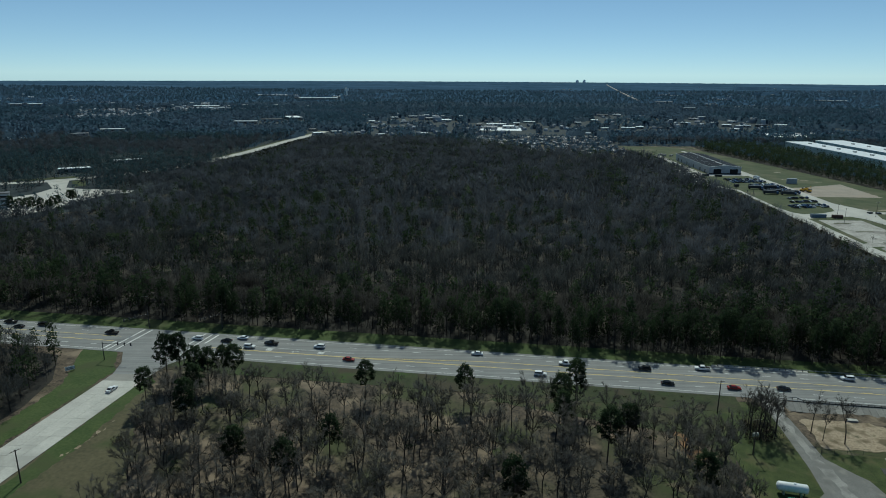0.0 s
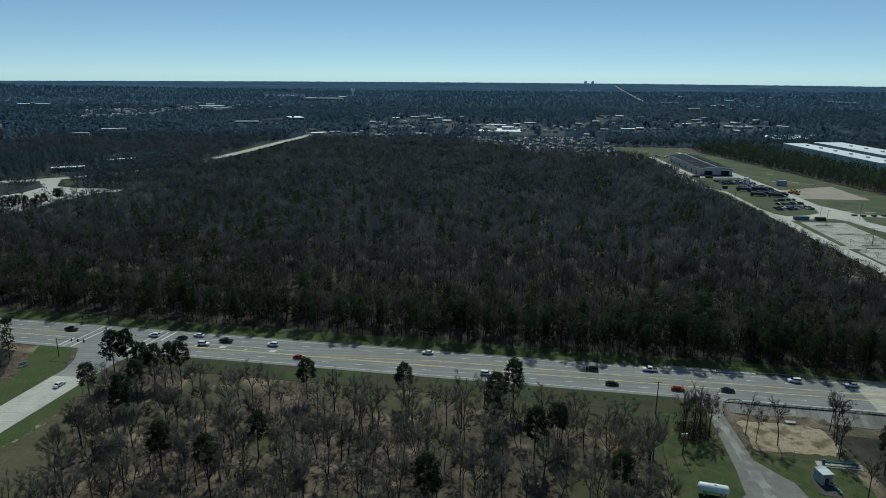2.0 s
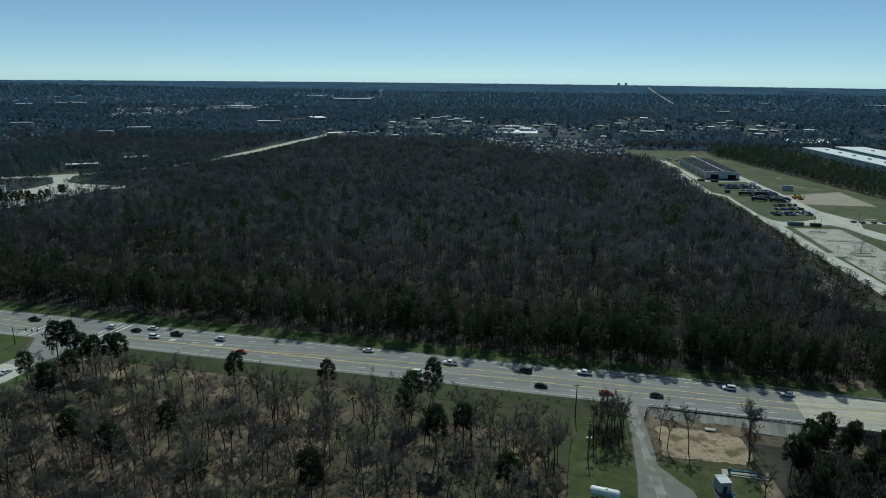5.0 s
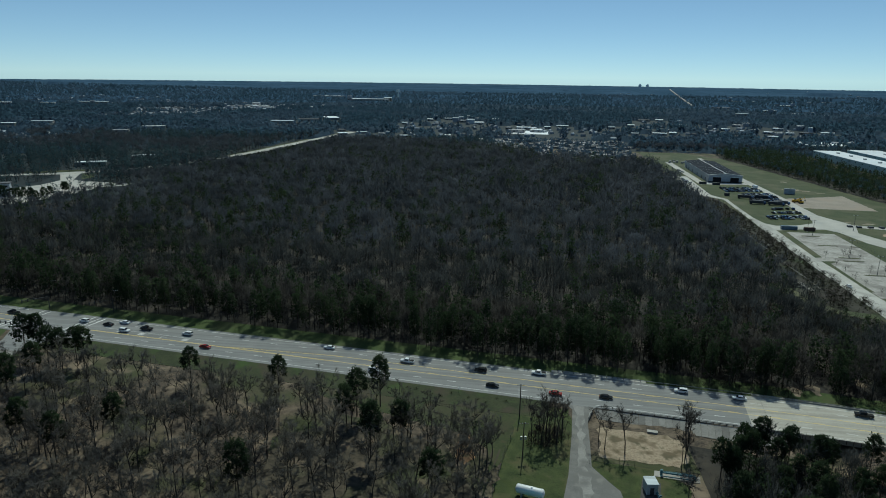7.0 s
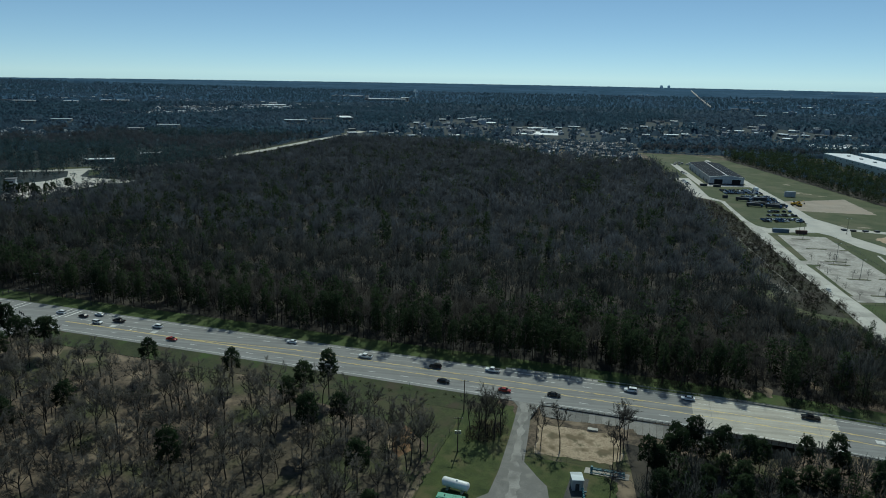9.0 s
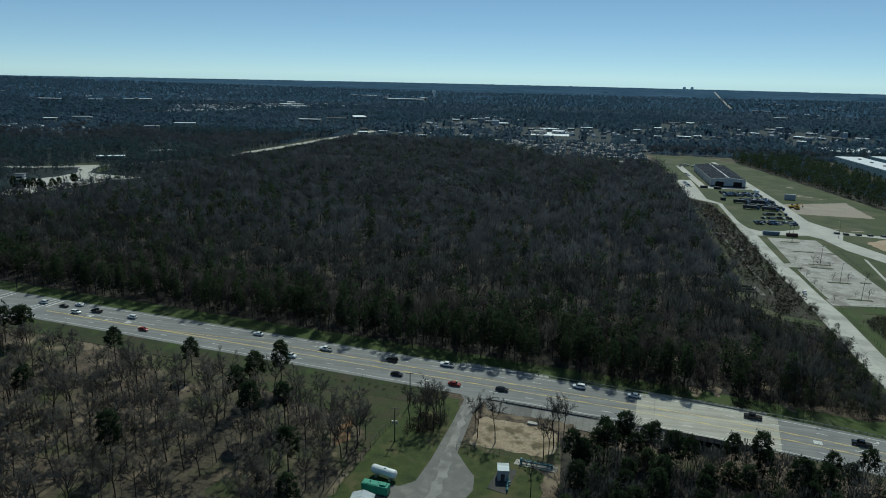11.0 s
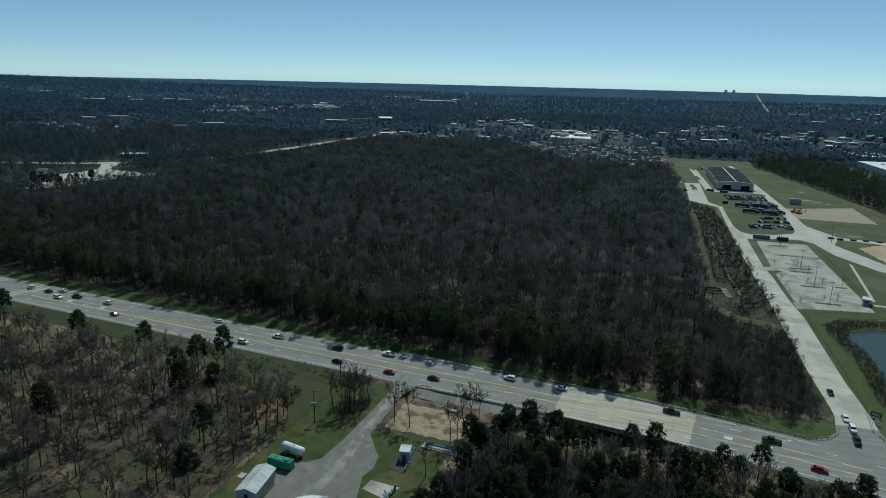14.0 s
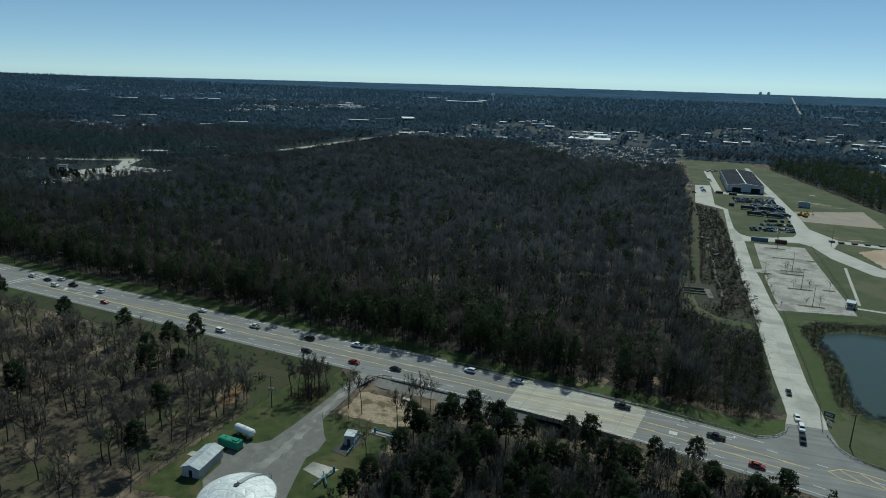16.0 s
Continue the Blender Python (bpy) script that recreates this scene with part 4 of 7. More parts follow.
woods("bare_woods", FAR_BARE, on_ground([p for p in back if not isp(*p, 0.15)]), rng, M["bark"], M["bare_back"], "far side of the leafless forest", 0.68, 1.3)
woods("pine_woods", FAR_PINE, on_ground([p for p in back if isp(*p, 0.15)]), rng, M["pine_bark"], M["needle"], "far pines in the leafless forest", 0.75, 1.1)
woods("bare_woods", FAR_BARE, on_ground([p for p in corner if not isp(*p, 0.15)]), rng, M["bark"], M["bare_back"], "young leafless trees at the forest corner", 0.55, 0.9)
woods("pine_woods", FAR_PINE, on_ground([p for p in corner if isp(*p, 0.15)]), rng, M["pine_bark"], M["needle"], "young pines at the forest corner", 0.55, 0.95)

HOLLOW = [(140, 208), (205, 199), (212, 212), (207, 300), (160, 300)]
woods("shrubs", BRUSH, on_ground([p for p in spread(rng, HOLLOW, 2.3, 0.9) if not in_forest_gap(*p)]), rng, M["bark"], M["brush"], "dark tangled brush on the forest floor by the creek", 0.8, 1.7)
woods("underbrush", SAPLING, on_ground([p for p in spread(rng, EDGE, 3.8, 0.9) if -240 < p[0]]), rng, M["bark"], M["bark"], "brown underbrush along the forest edge", 0.5, 1.3)

# scrub strip between forest and works road
SCRUB = [(213, 290), (222, 276), (238.5, 270), (243, 310), (246, 460), (246, 580), (226, 600), (220, 500), (214, 350)]
THICKET = [(202, 210), (212, 205), (224, 202), (231, 205), (234, 213), (236.5, 250), (238, 270), (222, 276), (212, 296), (206, 296)]
PATHWAY = [(211, 335), (213, 308), (222, 295), (241, 289), (241, 296), (225, 301), (217, 312), (215, 335)]
GRASSY = [(217.5, 345), (219.5, 350), (223.5, 420), (229.5, 540), (230, 600), (227, 596), (221.5, 500), (217, 400)]
LOW = [shrub(850 + i, 1.3, 40, 0.36) for i in range(4)]
places = [(rng.uniform(212, 247), rng.uniform(270, 602)) for _ in range(3500)]
places = [p for p in places if inside(*p, SCRUB) and not inside(*p, PATHWAY) and not inside(*p, GRASSY) and not (209 < p[0] < 227 and 318 < p[1] < 352)]
woods("shrubs", BRUSH, on_ground([p for i, p in enumerate(places) if i % 3]), rng, M["bark"], M["brush"], "dense low brown scrub beside the works road", 0.5, 1.3)
woods("shrubs", LOW, on_ground([p for i, p in enumerate(places) if i % 4]), rng, M["bark"], M["scrub"], "low olive scrub beside the works road", 0.35, 1.0)
woods("underbrush", SAPLING, on_ground([p for p in places[1::9] if p[0] < 241]), rng, M["bark"], M["twig"], "small leafless saplings in the scrub", 0.4, 0.9)
MARGIN = [(206, 300), (214, 298), (218, 400), (223, 520), (229, 612), (220, 612), (214, 500), (208, 400)]
woods("bare_woods", WOOD_BARE, on_ground([p for p in spread(rng, MARGIN, 4.4, 0.9) if not (208 < p[0] and 308 < p[1] < 352)]), rng, M["bark"], M["bare_far"], "smaller leafless trees along the forest margin", 0.3, 0.6)
woods("shrubs", BRUSH, on_ground(spread(rng, THICKET, 1.7, 0.9)), rng, M["bark"], M["brush"], "tangled brown brush by the junction", 0.7, 1.6)
places = spread(rng, THICKET, 3.3, 0.95)
woods("bare_woods", WOOD_BARE, on_ground([p for i, p in enumerate(places) if i % 3]), rng, M["bark"], M["bare_far"], "thicket of leafless trees by the junction", 0.22, 0.55)
woods("pine_woods", WOOD_PINE, on_ground(places[::3]), rng, M["pine_bark"], M["needle"], "pines in the thicket by the junction", 0.18, 0.5)
BANK = [(256.5, 298), (258.5, 262), (256.5, 240), (255, 222), (262, 215), (345, 208), (350, 312), (300, 314), (266, 308)]
POND = [(262, 222), (264, 219), (340, 214), (342, 300), (277, 301), (267, 294), (263, 286), (265, 266), (264, 246), (262, 236)]
patch("lawn", [(249.6, 214), (251.4, 252), (252.8, 298), (256.4, 298), (258.4, 262), (256.4, 240), (254.8, 222), (256, 214)], 0.0, "verge", "green grass between the works road and the pond", "grass")
patch("reed_bed", BANK, -0.03, "reed_ground", "dark brown ground under reeds", "ground")
woods("shrubs", BRUSH, on_ground(spread(rng, BANK, 1.15, 0.95, [POND])), rng, M["bark"], M["reed"], "dark brown reeds and brush round the pond", 0.6, 1.1)

# belt of trees east of the works yard
BELT = [(334, 905), (364, 735), (380, 640), (392, 560), (455, 520), (452, 720), (440, 905), (420, 960), (340, 960)]
patch("forest_floor", BELT, -0.01, "floor", "leaf mould with painted shade under the tree belt")
places = spread(rng, BELT, 5.4, 0.95)
woods("pine_woods", FAR_PINE, on_ground([p for i, p in enumerate(places) if i % 6]), rng, M["pine_bark"], M["needle"], "dark pine belt east of the works yard", 0.45, 0.78)
woods("bare_woods", FAR_BARE, on_ground(places[::6]), rng, M["bark"], M["bare_distant"], "leafless trees in the belt east of the yard", 0.45, 0.7)

# far woods, to the skyline
CLEAR = [[(-30, 1060), (240, 1065), (240, 1118), (-30, 1114)], [(38, 1170), (116, 1165), (120, 1296), (42, 1300)],
         [(-370, 436), (-372, 478), (-384, 537), (-368, 568), (-392, 598), (-373, 614), (-340, 590), (-344, 570), (-298, 563), (-300, 536), (-310, 482), (-322, 448)],
         [(x - 7, y + 3) for x, y in FAR_ROAD] + [(x + (7 if y < 740 else 38), y - 3) for x, y in FAR_ROAD[::-1]],
         [(228, 560), (330, 560), (470, 520), (560, 700), (560, 960), (440, 965), (330, 965), (228, 965)],
         [(0, 1010), (50, 900), (110, 795), (226, 805), (238, 1090), (0, 1100)],
         [(30, 1140), (135, 1130), (140, 1330), (40, 1320)]]


# far buildings: x, y, turn, width, depth, height
FAR_WEST = [(-399, 664, 30, 30, 8, 4.2), (-379, 736, 40, 30, 7, 4), (-440, 1352, 10, 46, 18, 5), (-405, 1420, 18, 44, 22, 5), (-378, 1500, 25, 30, 60, 5), (-830, 2950, 5, 130, 40, 8), (-560, 2640, 5, 150, 50, 8), (-640, 2700, 5, 60, 30, 7), (-500, 2700, 5, 30, 30, 12), (-740, 1930, 10, 70, 26, 8)]
FAR_NORTHWEST = [(-700, 1880, 10, 60, 20, 6), (-800, 1925, 10, 30, 20, 6), (-752, 1955, 10, 22, 16, 14), (-1530, 1850, 20, 70, 24, 6), (-1400, 1890, 20, 44, 22, 6), (-1620, 1880, 20, 40, 20, 6), (-1330, 2010, 20, 90, 24, 6), (-2600, 3500, 20, 140, 40, 8), (-2200, 2300, 20, 120, 30, 7), (60, 1262, -8, 40, 22, 6), (95, 1280, -8, 34, 26, 6), (75, 1340, -8, 62, 14, 5)]
FAR_CENTRE = [(118, 1370, -8, 20, 16, 5), (40, 1330, -8, 16, 20, 5), (150, 1420, -8, 40, 10, 4), (-150, 1530, 12, 26, 18, 5), (-110, 1575, 12, 34, 16, 5), (-68, 1500, 12, 26, 20, 6), (-30, 1460, 12, 34, 22, 5), (-185, 1400, 12, 20, 16, 5), (-130, 1100, 20, 22, 14, 4), (-175, 1130, 20, 16, 12, 4), (-60, 1130, 10, 20, 14, 4), (-240, 1110, 30, 24, 14, 5)]
FAR_MIDDLE = [(-215, 1150, 30, 30, 10, 4), (-265, 1190, 30, 20, 14, 4), (322, 1268, -10, 40, 12, 5), (350, 1290, -10, 22, 14, 5), (275, 1255, -10, 22, 12, 5), (360, 1680, -10, 44, 18, 5), (400, 1700, -10, 30, 18, 5), (300, 1480, -10, 24, 16, 5), (250, 1400, -10, 22, 14, 5), (545, 1556, -30, 34, 20, 5), (545, 1362, -30, 26, 18, 5), (518, 1254, -30, 24, 14, 5)]
FAR_NORTH = [(580, 1347, -30, 22, 14, 5), (614, 1360, -30, 36, 12, 5), (660, 1375, -30, 36, 14, 5), (480, 1420, -30, 26, 14, 5), (600, 1470, -30, 30, 20, 5), (1440, 3195, -20, 110, 30, 8), (1060, 2766, -20, 50, 20, 7), (1100, 2780, -20, 36, 16, 7), (990, 3190, -20, 90, 40, 9), (1700, 3940, -20, 140, 40, 9), (1480, 2700, -30, 110, 24, 7), (-905, 1144, 20, 26, 14, 4)]
FAR_EAST = [(-884, 1208, 20, 40, 14, 4), (-620, 1060, 24, 26, 10, 4), (-612, 1150, 24, 40, 10, 4), (860, 2300, -10, 40, 20, 6), (700, 2050, -10, 34, 20, 6), (760, 2500, -10, 60, 20, 6)]
FAR_BUILDINGS = FAR_WEST + FAR_NORTHWEST + FAR_CENTRE + FAR_MIDDLE + FAR_NORTH + FAR_EAST
ESTATE_A = [(-1000, 1370), (-1000, 1800), (-800, 1925), (-660, 1880), (-700, 1500), (-790, 1380)]
ESTATE_B = [(-850, 870), (-630, 830), (-590, 930), (-690, 1010), (-860, 1010)]
ESTATE_C = [(-200, 1060), (60, 1100), (230, 1100), (240, 1300), (60, 1450), (-180, 1450)]
ESTATE_D = [(470, 1160), (560, 1150), (680, 1380), (600, 1560), (330, 1700), (280, 1280)]


def open_land(x, y):
    """Where the far woods leave room: yards, roads, roofs and the ground before them. Takes arrays."""
    m = np.zeros(x.shape, bool)
    for c in CLEAR + [FOREST, BELT, [(228, 150), (480, 150), (480, 560), (228, 560)]]:
        k = np.zeros(x.shape, bool)
        for (ax, ay), (bx, by) in zip(c, c[1:] + c[:1]):
            with np.errstate(divide="ignore", invalid="ignore"):
                k ^= ((ay > y) != (by > y)) & (x < (bx - ax) * (y - ay) / (by - ay) + ax)
        m |= k
    for bx, by, _, w, d, h in FAR_BUILDINGS:
        reach = 12 + 0.085 * by if by > 900 else 20
        m |= (np.abs(x - bx - (by - y) * (90 - bx) / by) < w * 0.55 + 6) & (y > by - d / 2 - reach) & (y < by + d / 2 + 12)
    return m


def rough(x, y, scale, seed):
    """Smooth noise over arrays, -1 to 1."""
    r = np.random.default_rng(seed)
    g = r.uniform(-1, 1, (256, 256))
    u, v = x * scale, y * scale
    i, j = np.floor(u).astype(int), np.floor(v).astype(int)
    fu, fv = u - i, v - j
    fu, fv = fu * fu * (3 - 2 * fu), fv * fv * (3 - 2 * fv)
    a, b = g[i % 256, j % 256], g[(i + 1) % 256, j % 256]
    c, d = g[i % 256, (j + 1) % 256], g[(i + 1) % 256, (j + 1) % 256]
    return (a * (1 - fu) + b * fu) * (1 - fv) + (c * (1 - fu) + d * fu) * fv


def estate(x, y):
    m = np.zeros(x.shape, bool)
    for c in (ESTATE_A, ESTATE_B, ESTATE_C, ESTATE_D):
        k = np.zeros(x.shape, bool)
        for (ax, ay), (bx, by) in zip(c, c[1:] + c[:1]):
            with np.errstate(divide="ignore", invalid="ignore"):
                k ^= ((ay > y) != (by > y)) & (x < (bx - ax) * (y - ay) / (by - ay) + ax)
        m |= k
    return m & (rough(x, y, 0.03, 5) > -0.35)


def hazed_far_canopy(name, start, rings, step, material, label):
    """The crowns of the woods towards the skyline, as one uneven sheet."""
    r = np.random.default_rng(11)
    d, a = np.meshgrid(start * step ** np.arange(rings), np.radians(np.linspace(-62, 58, 440)), indexing="ij")
    d[1:-1] += (r.normal(0, 0.0016, d.shape) * d)[1:-1]
    x, y = 90 + d * np.sin(a), d * np.cos(a)
    calm = np.clip(1.3 - d / 2600, 0.05, 1)
    z = 6.5 + calm * (1.2 * rough(x, y, 0.008, 1) + 2.0 * rough(x, y, 0.05, 2)) + (0.25 + calm) * r.normal(0, 1.5, d.shape)
    z += 42 * np.clip((d - 2000) / 2900, 0, 1) ** 1.5
    z -= 7 * np.clip(1 - (d - 980) / 160, 0, 1)
    gap = open_land(x, y) | estate(x, y) | ((rough(x, y, 0.011, 3) > 0.76) & (d < 3200))
    z[gap] = -3
    if start < 1000:
        z[0] = -3
    w = d.shape[1]
    j, i = np.meshgrid(np.arange(d.shape[0] - 1), np.arange(w - 1), indexing="ij")
    k = (j * w + i).ravel()
    f = np.concatenate([np.stack([k, k + w + 1, k + 1], 1), np.stack([k, k + w, k + w + 1], 1)])
    tagged(tri_object(name, np.stack([x, y, z], -1).reshape(-1, 3), f, [M[material]]), label, "woods", kind="stuff")


hazed_far_canopy("far_woods", 980, 110, 1.008, "canopy", "distant woods beyond the forest, shade and haze in their colour")
hazed_far_canopy("skyline_woods", 2330, 95, 1.008, "skyline", "skyline woods with blue-grey haze in their colour")
def far_ring(outline, gap, keep):
    p = np.array(spread(rng, outline, gap, keep))
    return p[~(open_land(p[:, 0], p[:, 1]) | estate(p[:, 0], p[:, 1]) | (rough(p[:, 0], p[:, 1], 0.011, 3) > 0.72))]


def far_rise(x, y):
    """How high the far land stands towards the skyline."""
    d = math.hypot(x - 90, y)
    return 42 * min(1, max(0, (d - 2000) / 2900)) ** 1.5


def stands(points, seed):
    """Parts the places into pine stands and leafless stands, as woods grow."""
    k = rough(points[:, 0], points[:, 1], 0.006, seed) + 0.6 * rough(points[:, 0], points[:, 1], 0.05, seed + 1) > -0.1
    return [[(x, y, far_rise(x, y)) for x, y in points[m]] for m in (k, ~k)]


pines, bares = stands(far_ring([(-1000, 560), (-420, 415), (-310, 425), (-262, 720), (-230, 1020), (60, 900), (230, 800), (480, 960), (470, 560), (760, 500), (900, 1000), (-1000, 1000)], 9.2, 0.94), 61)
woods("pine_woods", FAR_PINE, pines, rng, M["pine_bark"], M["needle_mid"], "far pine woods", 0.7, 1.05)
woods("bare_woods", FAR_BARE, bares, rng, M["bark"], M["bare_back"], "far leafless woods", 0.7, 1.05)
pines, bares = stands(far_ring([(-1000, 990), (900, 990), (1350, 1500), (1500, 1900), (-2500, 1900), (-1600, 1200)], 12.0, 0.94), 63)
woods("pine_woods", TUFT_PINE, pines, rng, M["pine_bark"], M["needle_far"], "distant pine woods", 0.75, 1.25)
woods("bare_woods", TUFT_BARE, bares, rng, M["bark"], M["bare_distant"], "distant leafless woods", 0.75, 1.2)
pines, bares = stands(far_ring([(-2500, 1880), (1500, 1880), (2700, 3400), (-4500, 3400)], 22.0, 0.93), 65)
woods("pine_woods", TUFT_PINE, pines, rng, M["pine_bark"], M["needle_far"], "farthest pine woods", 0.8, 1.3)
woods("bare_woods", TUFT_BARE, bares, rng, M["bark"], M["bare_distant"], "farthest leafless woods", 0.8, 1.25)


# ---- highway furniture and paint ----
def dashes(bm, x0, x1, off, width, z, length=3.0, period=12.2):
    x = x0
    while x < x1:
        strip(bm, x, x + length, off - width / 2, off + width / 2, z)
        x += period
    return bm


Z_PAINT = 0.062
highway = bpy.data.objects["highway"]


def paint(bm, material, parent, name="line"):
    return part(name, bm, M[material], parent)


for lo, hi in ((-420, -132), (12, 238), (262, 420)):
    for off in (-2.3, 2.3):
        paint(strip(bmesh.new(), lo, hi, off - 0.13, off + 0.13, Z_PAINT), "yellow_paint", highway)
        paint(dashes(bmesh.new(), lo, hi - 3, off * 0.84, 0.2, Z_PAINT), "yellow_paint", highway)
for off in (-2.45, -2.1):
    paint(strip(bmesh.new(), -92, 12, off - 0.12, off + 0.12, Z_PAINT), "yellow_paint", highway)
paint(strip(bmesh.new(), -88, -38, 1.25, 1.42, Z_PAINT), "white_paint", highway)


def slant_line(x0, o0, x1, o1, w, material):
    bm = bmesh.new()
    a, b = Vector(road_point(x0, o0)), Vector(road_point(x1, o1))
    s = (b - a).normalized().orthogonal() * w / 2
    bm.faces.new([bm.verts.new((p.x, p.y, Z_PAINT + 0.004)) for p in (a - s, b - s, b + s, a + s)])
    bmesh.ops.recalc_face_normals(bm, faces=bm.faces)
    if bm.faces[:][0].normal.z < 0:
        bm.faces[:][0].normal_flip()
    return paint(bm, material, highway)


slant_line(-32, -2.1, 14, 2.3, 0.2, "yellow_paint")
slant_line(-31, -1.6, 12, 2.5, 0.12, "yellow_paint")
for off in (-5.9, 5.9):
    paint(dashes(bmesh.new(), -420, -135, off, 0.22, Z_PAINT), "white_paint", highway)
    paint(dashes(bmesh.new(), -90, 420, off, 0.22, Z_PAINT), "white_paint", highway)
for off in (-9.5, 9.5):
    for lo, hi in ((-420, -133), (-92, 92 if off < 0 else 226), (106, 420) if off < 0 else (264, 420)):
        paint(strip(bmesh.new(), lo, hi, off - 0.1, off + 0.1, Z_PAINT), "white_paint", highway)
# crossings at the junction with lights
for x in (-128.6, -125.4, -102.4, -99.4):
    slant_line(x - 0.8, -10.2, x + 1.6, 10.4, 0.5, "white_paint")
slant_line(-131.6, -10, -130.8, -2.4, 0.7, "white_paint")
slant_line(-96.4, 1.3, -95.2, 9.8, 0.7, "white_paint")


def turn_arrow(x, off, flip):
    """A painted left-turn arrow of a shaft, a bend and a head."""
    bm = bmesh.new()
    for pts in (((-1.6, -0.12), (0.7, -0.12), (0.7, 0.12), (-1.6, 0.12)), ((0.46, 0.12), (0.7, 0.12), (0.7, 0.62), (0.46, 0.62)), ((-0.02, 0.62), (1.18, 0.62), (0.58, 1.3))):
        bm.faces.new([bm.verts.new((flip * px, py * flip, 0)) for px, py in pts])
    bmesh.ops.recalc_face_normals(bm, faces=bm.faces)
    for f in bm.faces:
        if f.normal.z < 0:
            f.normal_flip()
    ob = paint(bm, "white_paint", highway, "turn_arrow")
    ob.matrix_basis = pose(*road_point(x, off), Z_PAINT + 0.004, 0, 0, -8)


def word_bars(x, off):
    """A painted word that cannot be read: four bars in a row."""
    bm = bmesh.new()
    for k in range(4):
        y = -0.95 + 0.5 * k
        bm.faces.new([bm.verts.new(p) for p in ((-1.2, y, 0), (1.2, y, 0), (1.2, y + 0.38, 0), (-1.2, y + 0.38, 0))])
    ob = paint(bm, "white_paint", highway, "painted_word")
    ob.matrix_basis = pose(*road_point(x, off), Z_PAINT + 0.004, 0, 0, -8)


for x in (-60, -80):
    turn_arrow(x, -0.3, -1)
word_bars(-50, -0.3), word_bars(-70, -0.3)
turn_arrow(213.5, 0, 1), word_bars(202.8, 0)
turn_arrow(218, 7.2, 1)


def hatched_island():
    """The yellow painted island past the junction, an outline with slant bars."""
    a = [(243.2, 180.2), (247, 182.6), (252, 182.2), (262, 179.2), (300, 167.0)]
    b = [(243.2, 180.2), (245.8, 177.4), (252, 176.4), (262, 174.6), (300, 165.4)]
    bm = bmesh.new()
    segs = list(zip(a, a[1:])) + list(zip(b, b[1:])) + [((246.5, 182), (251, 176.8)), ((251.5, 182), (256.5, 175.8)), ((257, 180.6), (262, 174.8))]
    for p, q in segs:
        p, q = Vector(p), Vector(q)
        s = (q - p).normalized().orthogonal() * 0.13
        f = bm.faces.new([bm.verts.new((*v, Z_PAINT + 0.004)) for v in (p - s, q - s, q + s, p + s)])
        f.normal_update()
        if f.normal.z < 0:
            f.normal_flip()
    paint(bm, "yellow_paint", highway, "painted_island")


hatched_island()

# the bridge: deck slabs, kerb walls, piers and abutments
bridge = thing("bridge", pose(172, road_y(172), 0), "pale concrete road bridge over a creek", "bridge")


def local(bm, root):
    bmesh.ops.translate(bm, verts=bm.verts, vec=-root.matrix_basis.translation)
    return bm


part("deck", local(strip(bmesh.new(), 157.5, 187.5, -HALF, HALF, 0.05, thick=0.9), bridge), M["bridge_concrete"], bridge)
for lo, hi in ((152, 157.4), (187.6, 193)):
    part("approach_slab", local(strip(bmesh.new(), lo, hi, -HALF, HALF, 0.046, thick=0.4), bridge), M["bridge_concrete"], bridge)
for off in (-HALF - 0.35, HALF + 0.05):
    part("parapet", local(strip(bmesh.new(), 155, 190, off, off + 0.3, 0.55, thick=1.4), bridge), M["bridge_concrete"], bridge)
for x in (164, 172.5, 181):
    for off in (-9, -3, 3, 9):
        px, py = road_point(x, off)
        part("pier", local(cyl(bmesh.new(), (px, py, -5), (px, py, -0.8), 0.4, n=10), bridge), M["bridge_concrete"], bridge)


def guardrail(name, pts, label, posts_every=1.9):
    """A steel beam on posts along a plan line."""
    root = thing(name, pose(*pts[0], 0), label, "guardrail", "guardrails")
    o = Vector((*pts[0], 0))
    bm = bmesh.new()
    prev = None
    for i, p in enumerate(pts):
        d = Vector(pts[min(i + 1, len(pts) - 1)]) - Vector(pts[max(i - 1, 0)])
        s = d.normalized().orthogonal()
        ring = [bm.verts.new(Vector((p[0] + s.x * k, p[1] + s.y * k, z)) - o) for k, z in ((0.0, 0.46), (0.05, 0.53), (0.0, 0.61), (0.05, 0.69), (0.0, 0.77), (-0.04, 0.77), (-0.04, 0.46))]
        if prev:
            for k in range(7):
                bm.faces.new((prev[k], ring[k], ring[(k + 1) % 7], prev[(k + 1) % 7]))
        prev = ring
    bmesh.ops.recalc_face_normals(bm, faces=bm.faces)
    part("beam", bm, M["metal"], root)
    run, mesh = 0.0, None
    for a, b in zip(pts, pts[1:]):
        a, b = Vector(a), Vector(b)
        n = (b - a).length
        while run < n:
            q = a + (b - a) * run / n
            if mesh is None:
                post = part("post", box(bmesh.new(), -0.08, 0.08, -0.08, 0.08, -0.6, 0.74), M["wood_pole"], root)
                mesh = post.data
            else:
                post = new("post", mesh)
                post.parent = root
            post.location = (q.x - o.x, q.y - o.y, 0)
            run += posts_every
        run -= n
    return root


def along(x0, x1, off, step=5.0):
    n = max(1, int((x1 - x0) / step))
    return [road_point(x0 + (x1 - x0) * i / n, off) for i in range(n + 1)]


structure("gutter", strip(bmesh.new(), 90, 122, HALF + 0.02, HALF + 1.5, 0.05, thick=0.2), M["concrete"], "pale concrete gutter under the guardrail", "kerb")
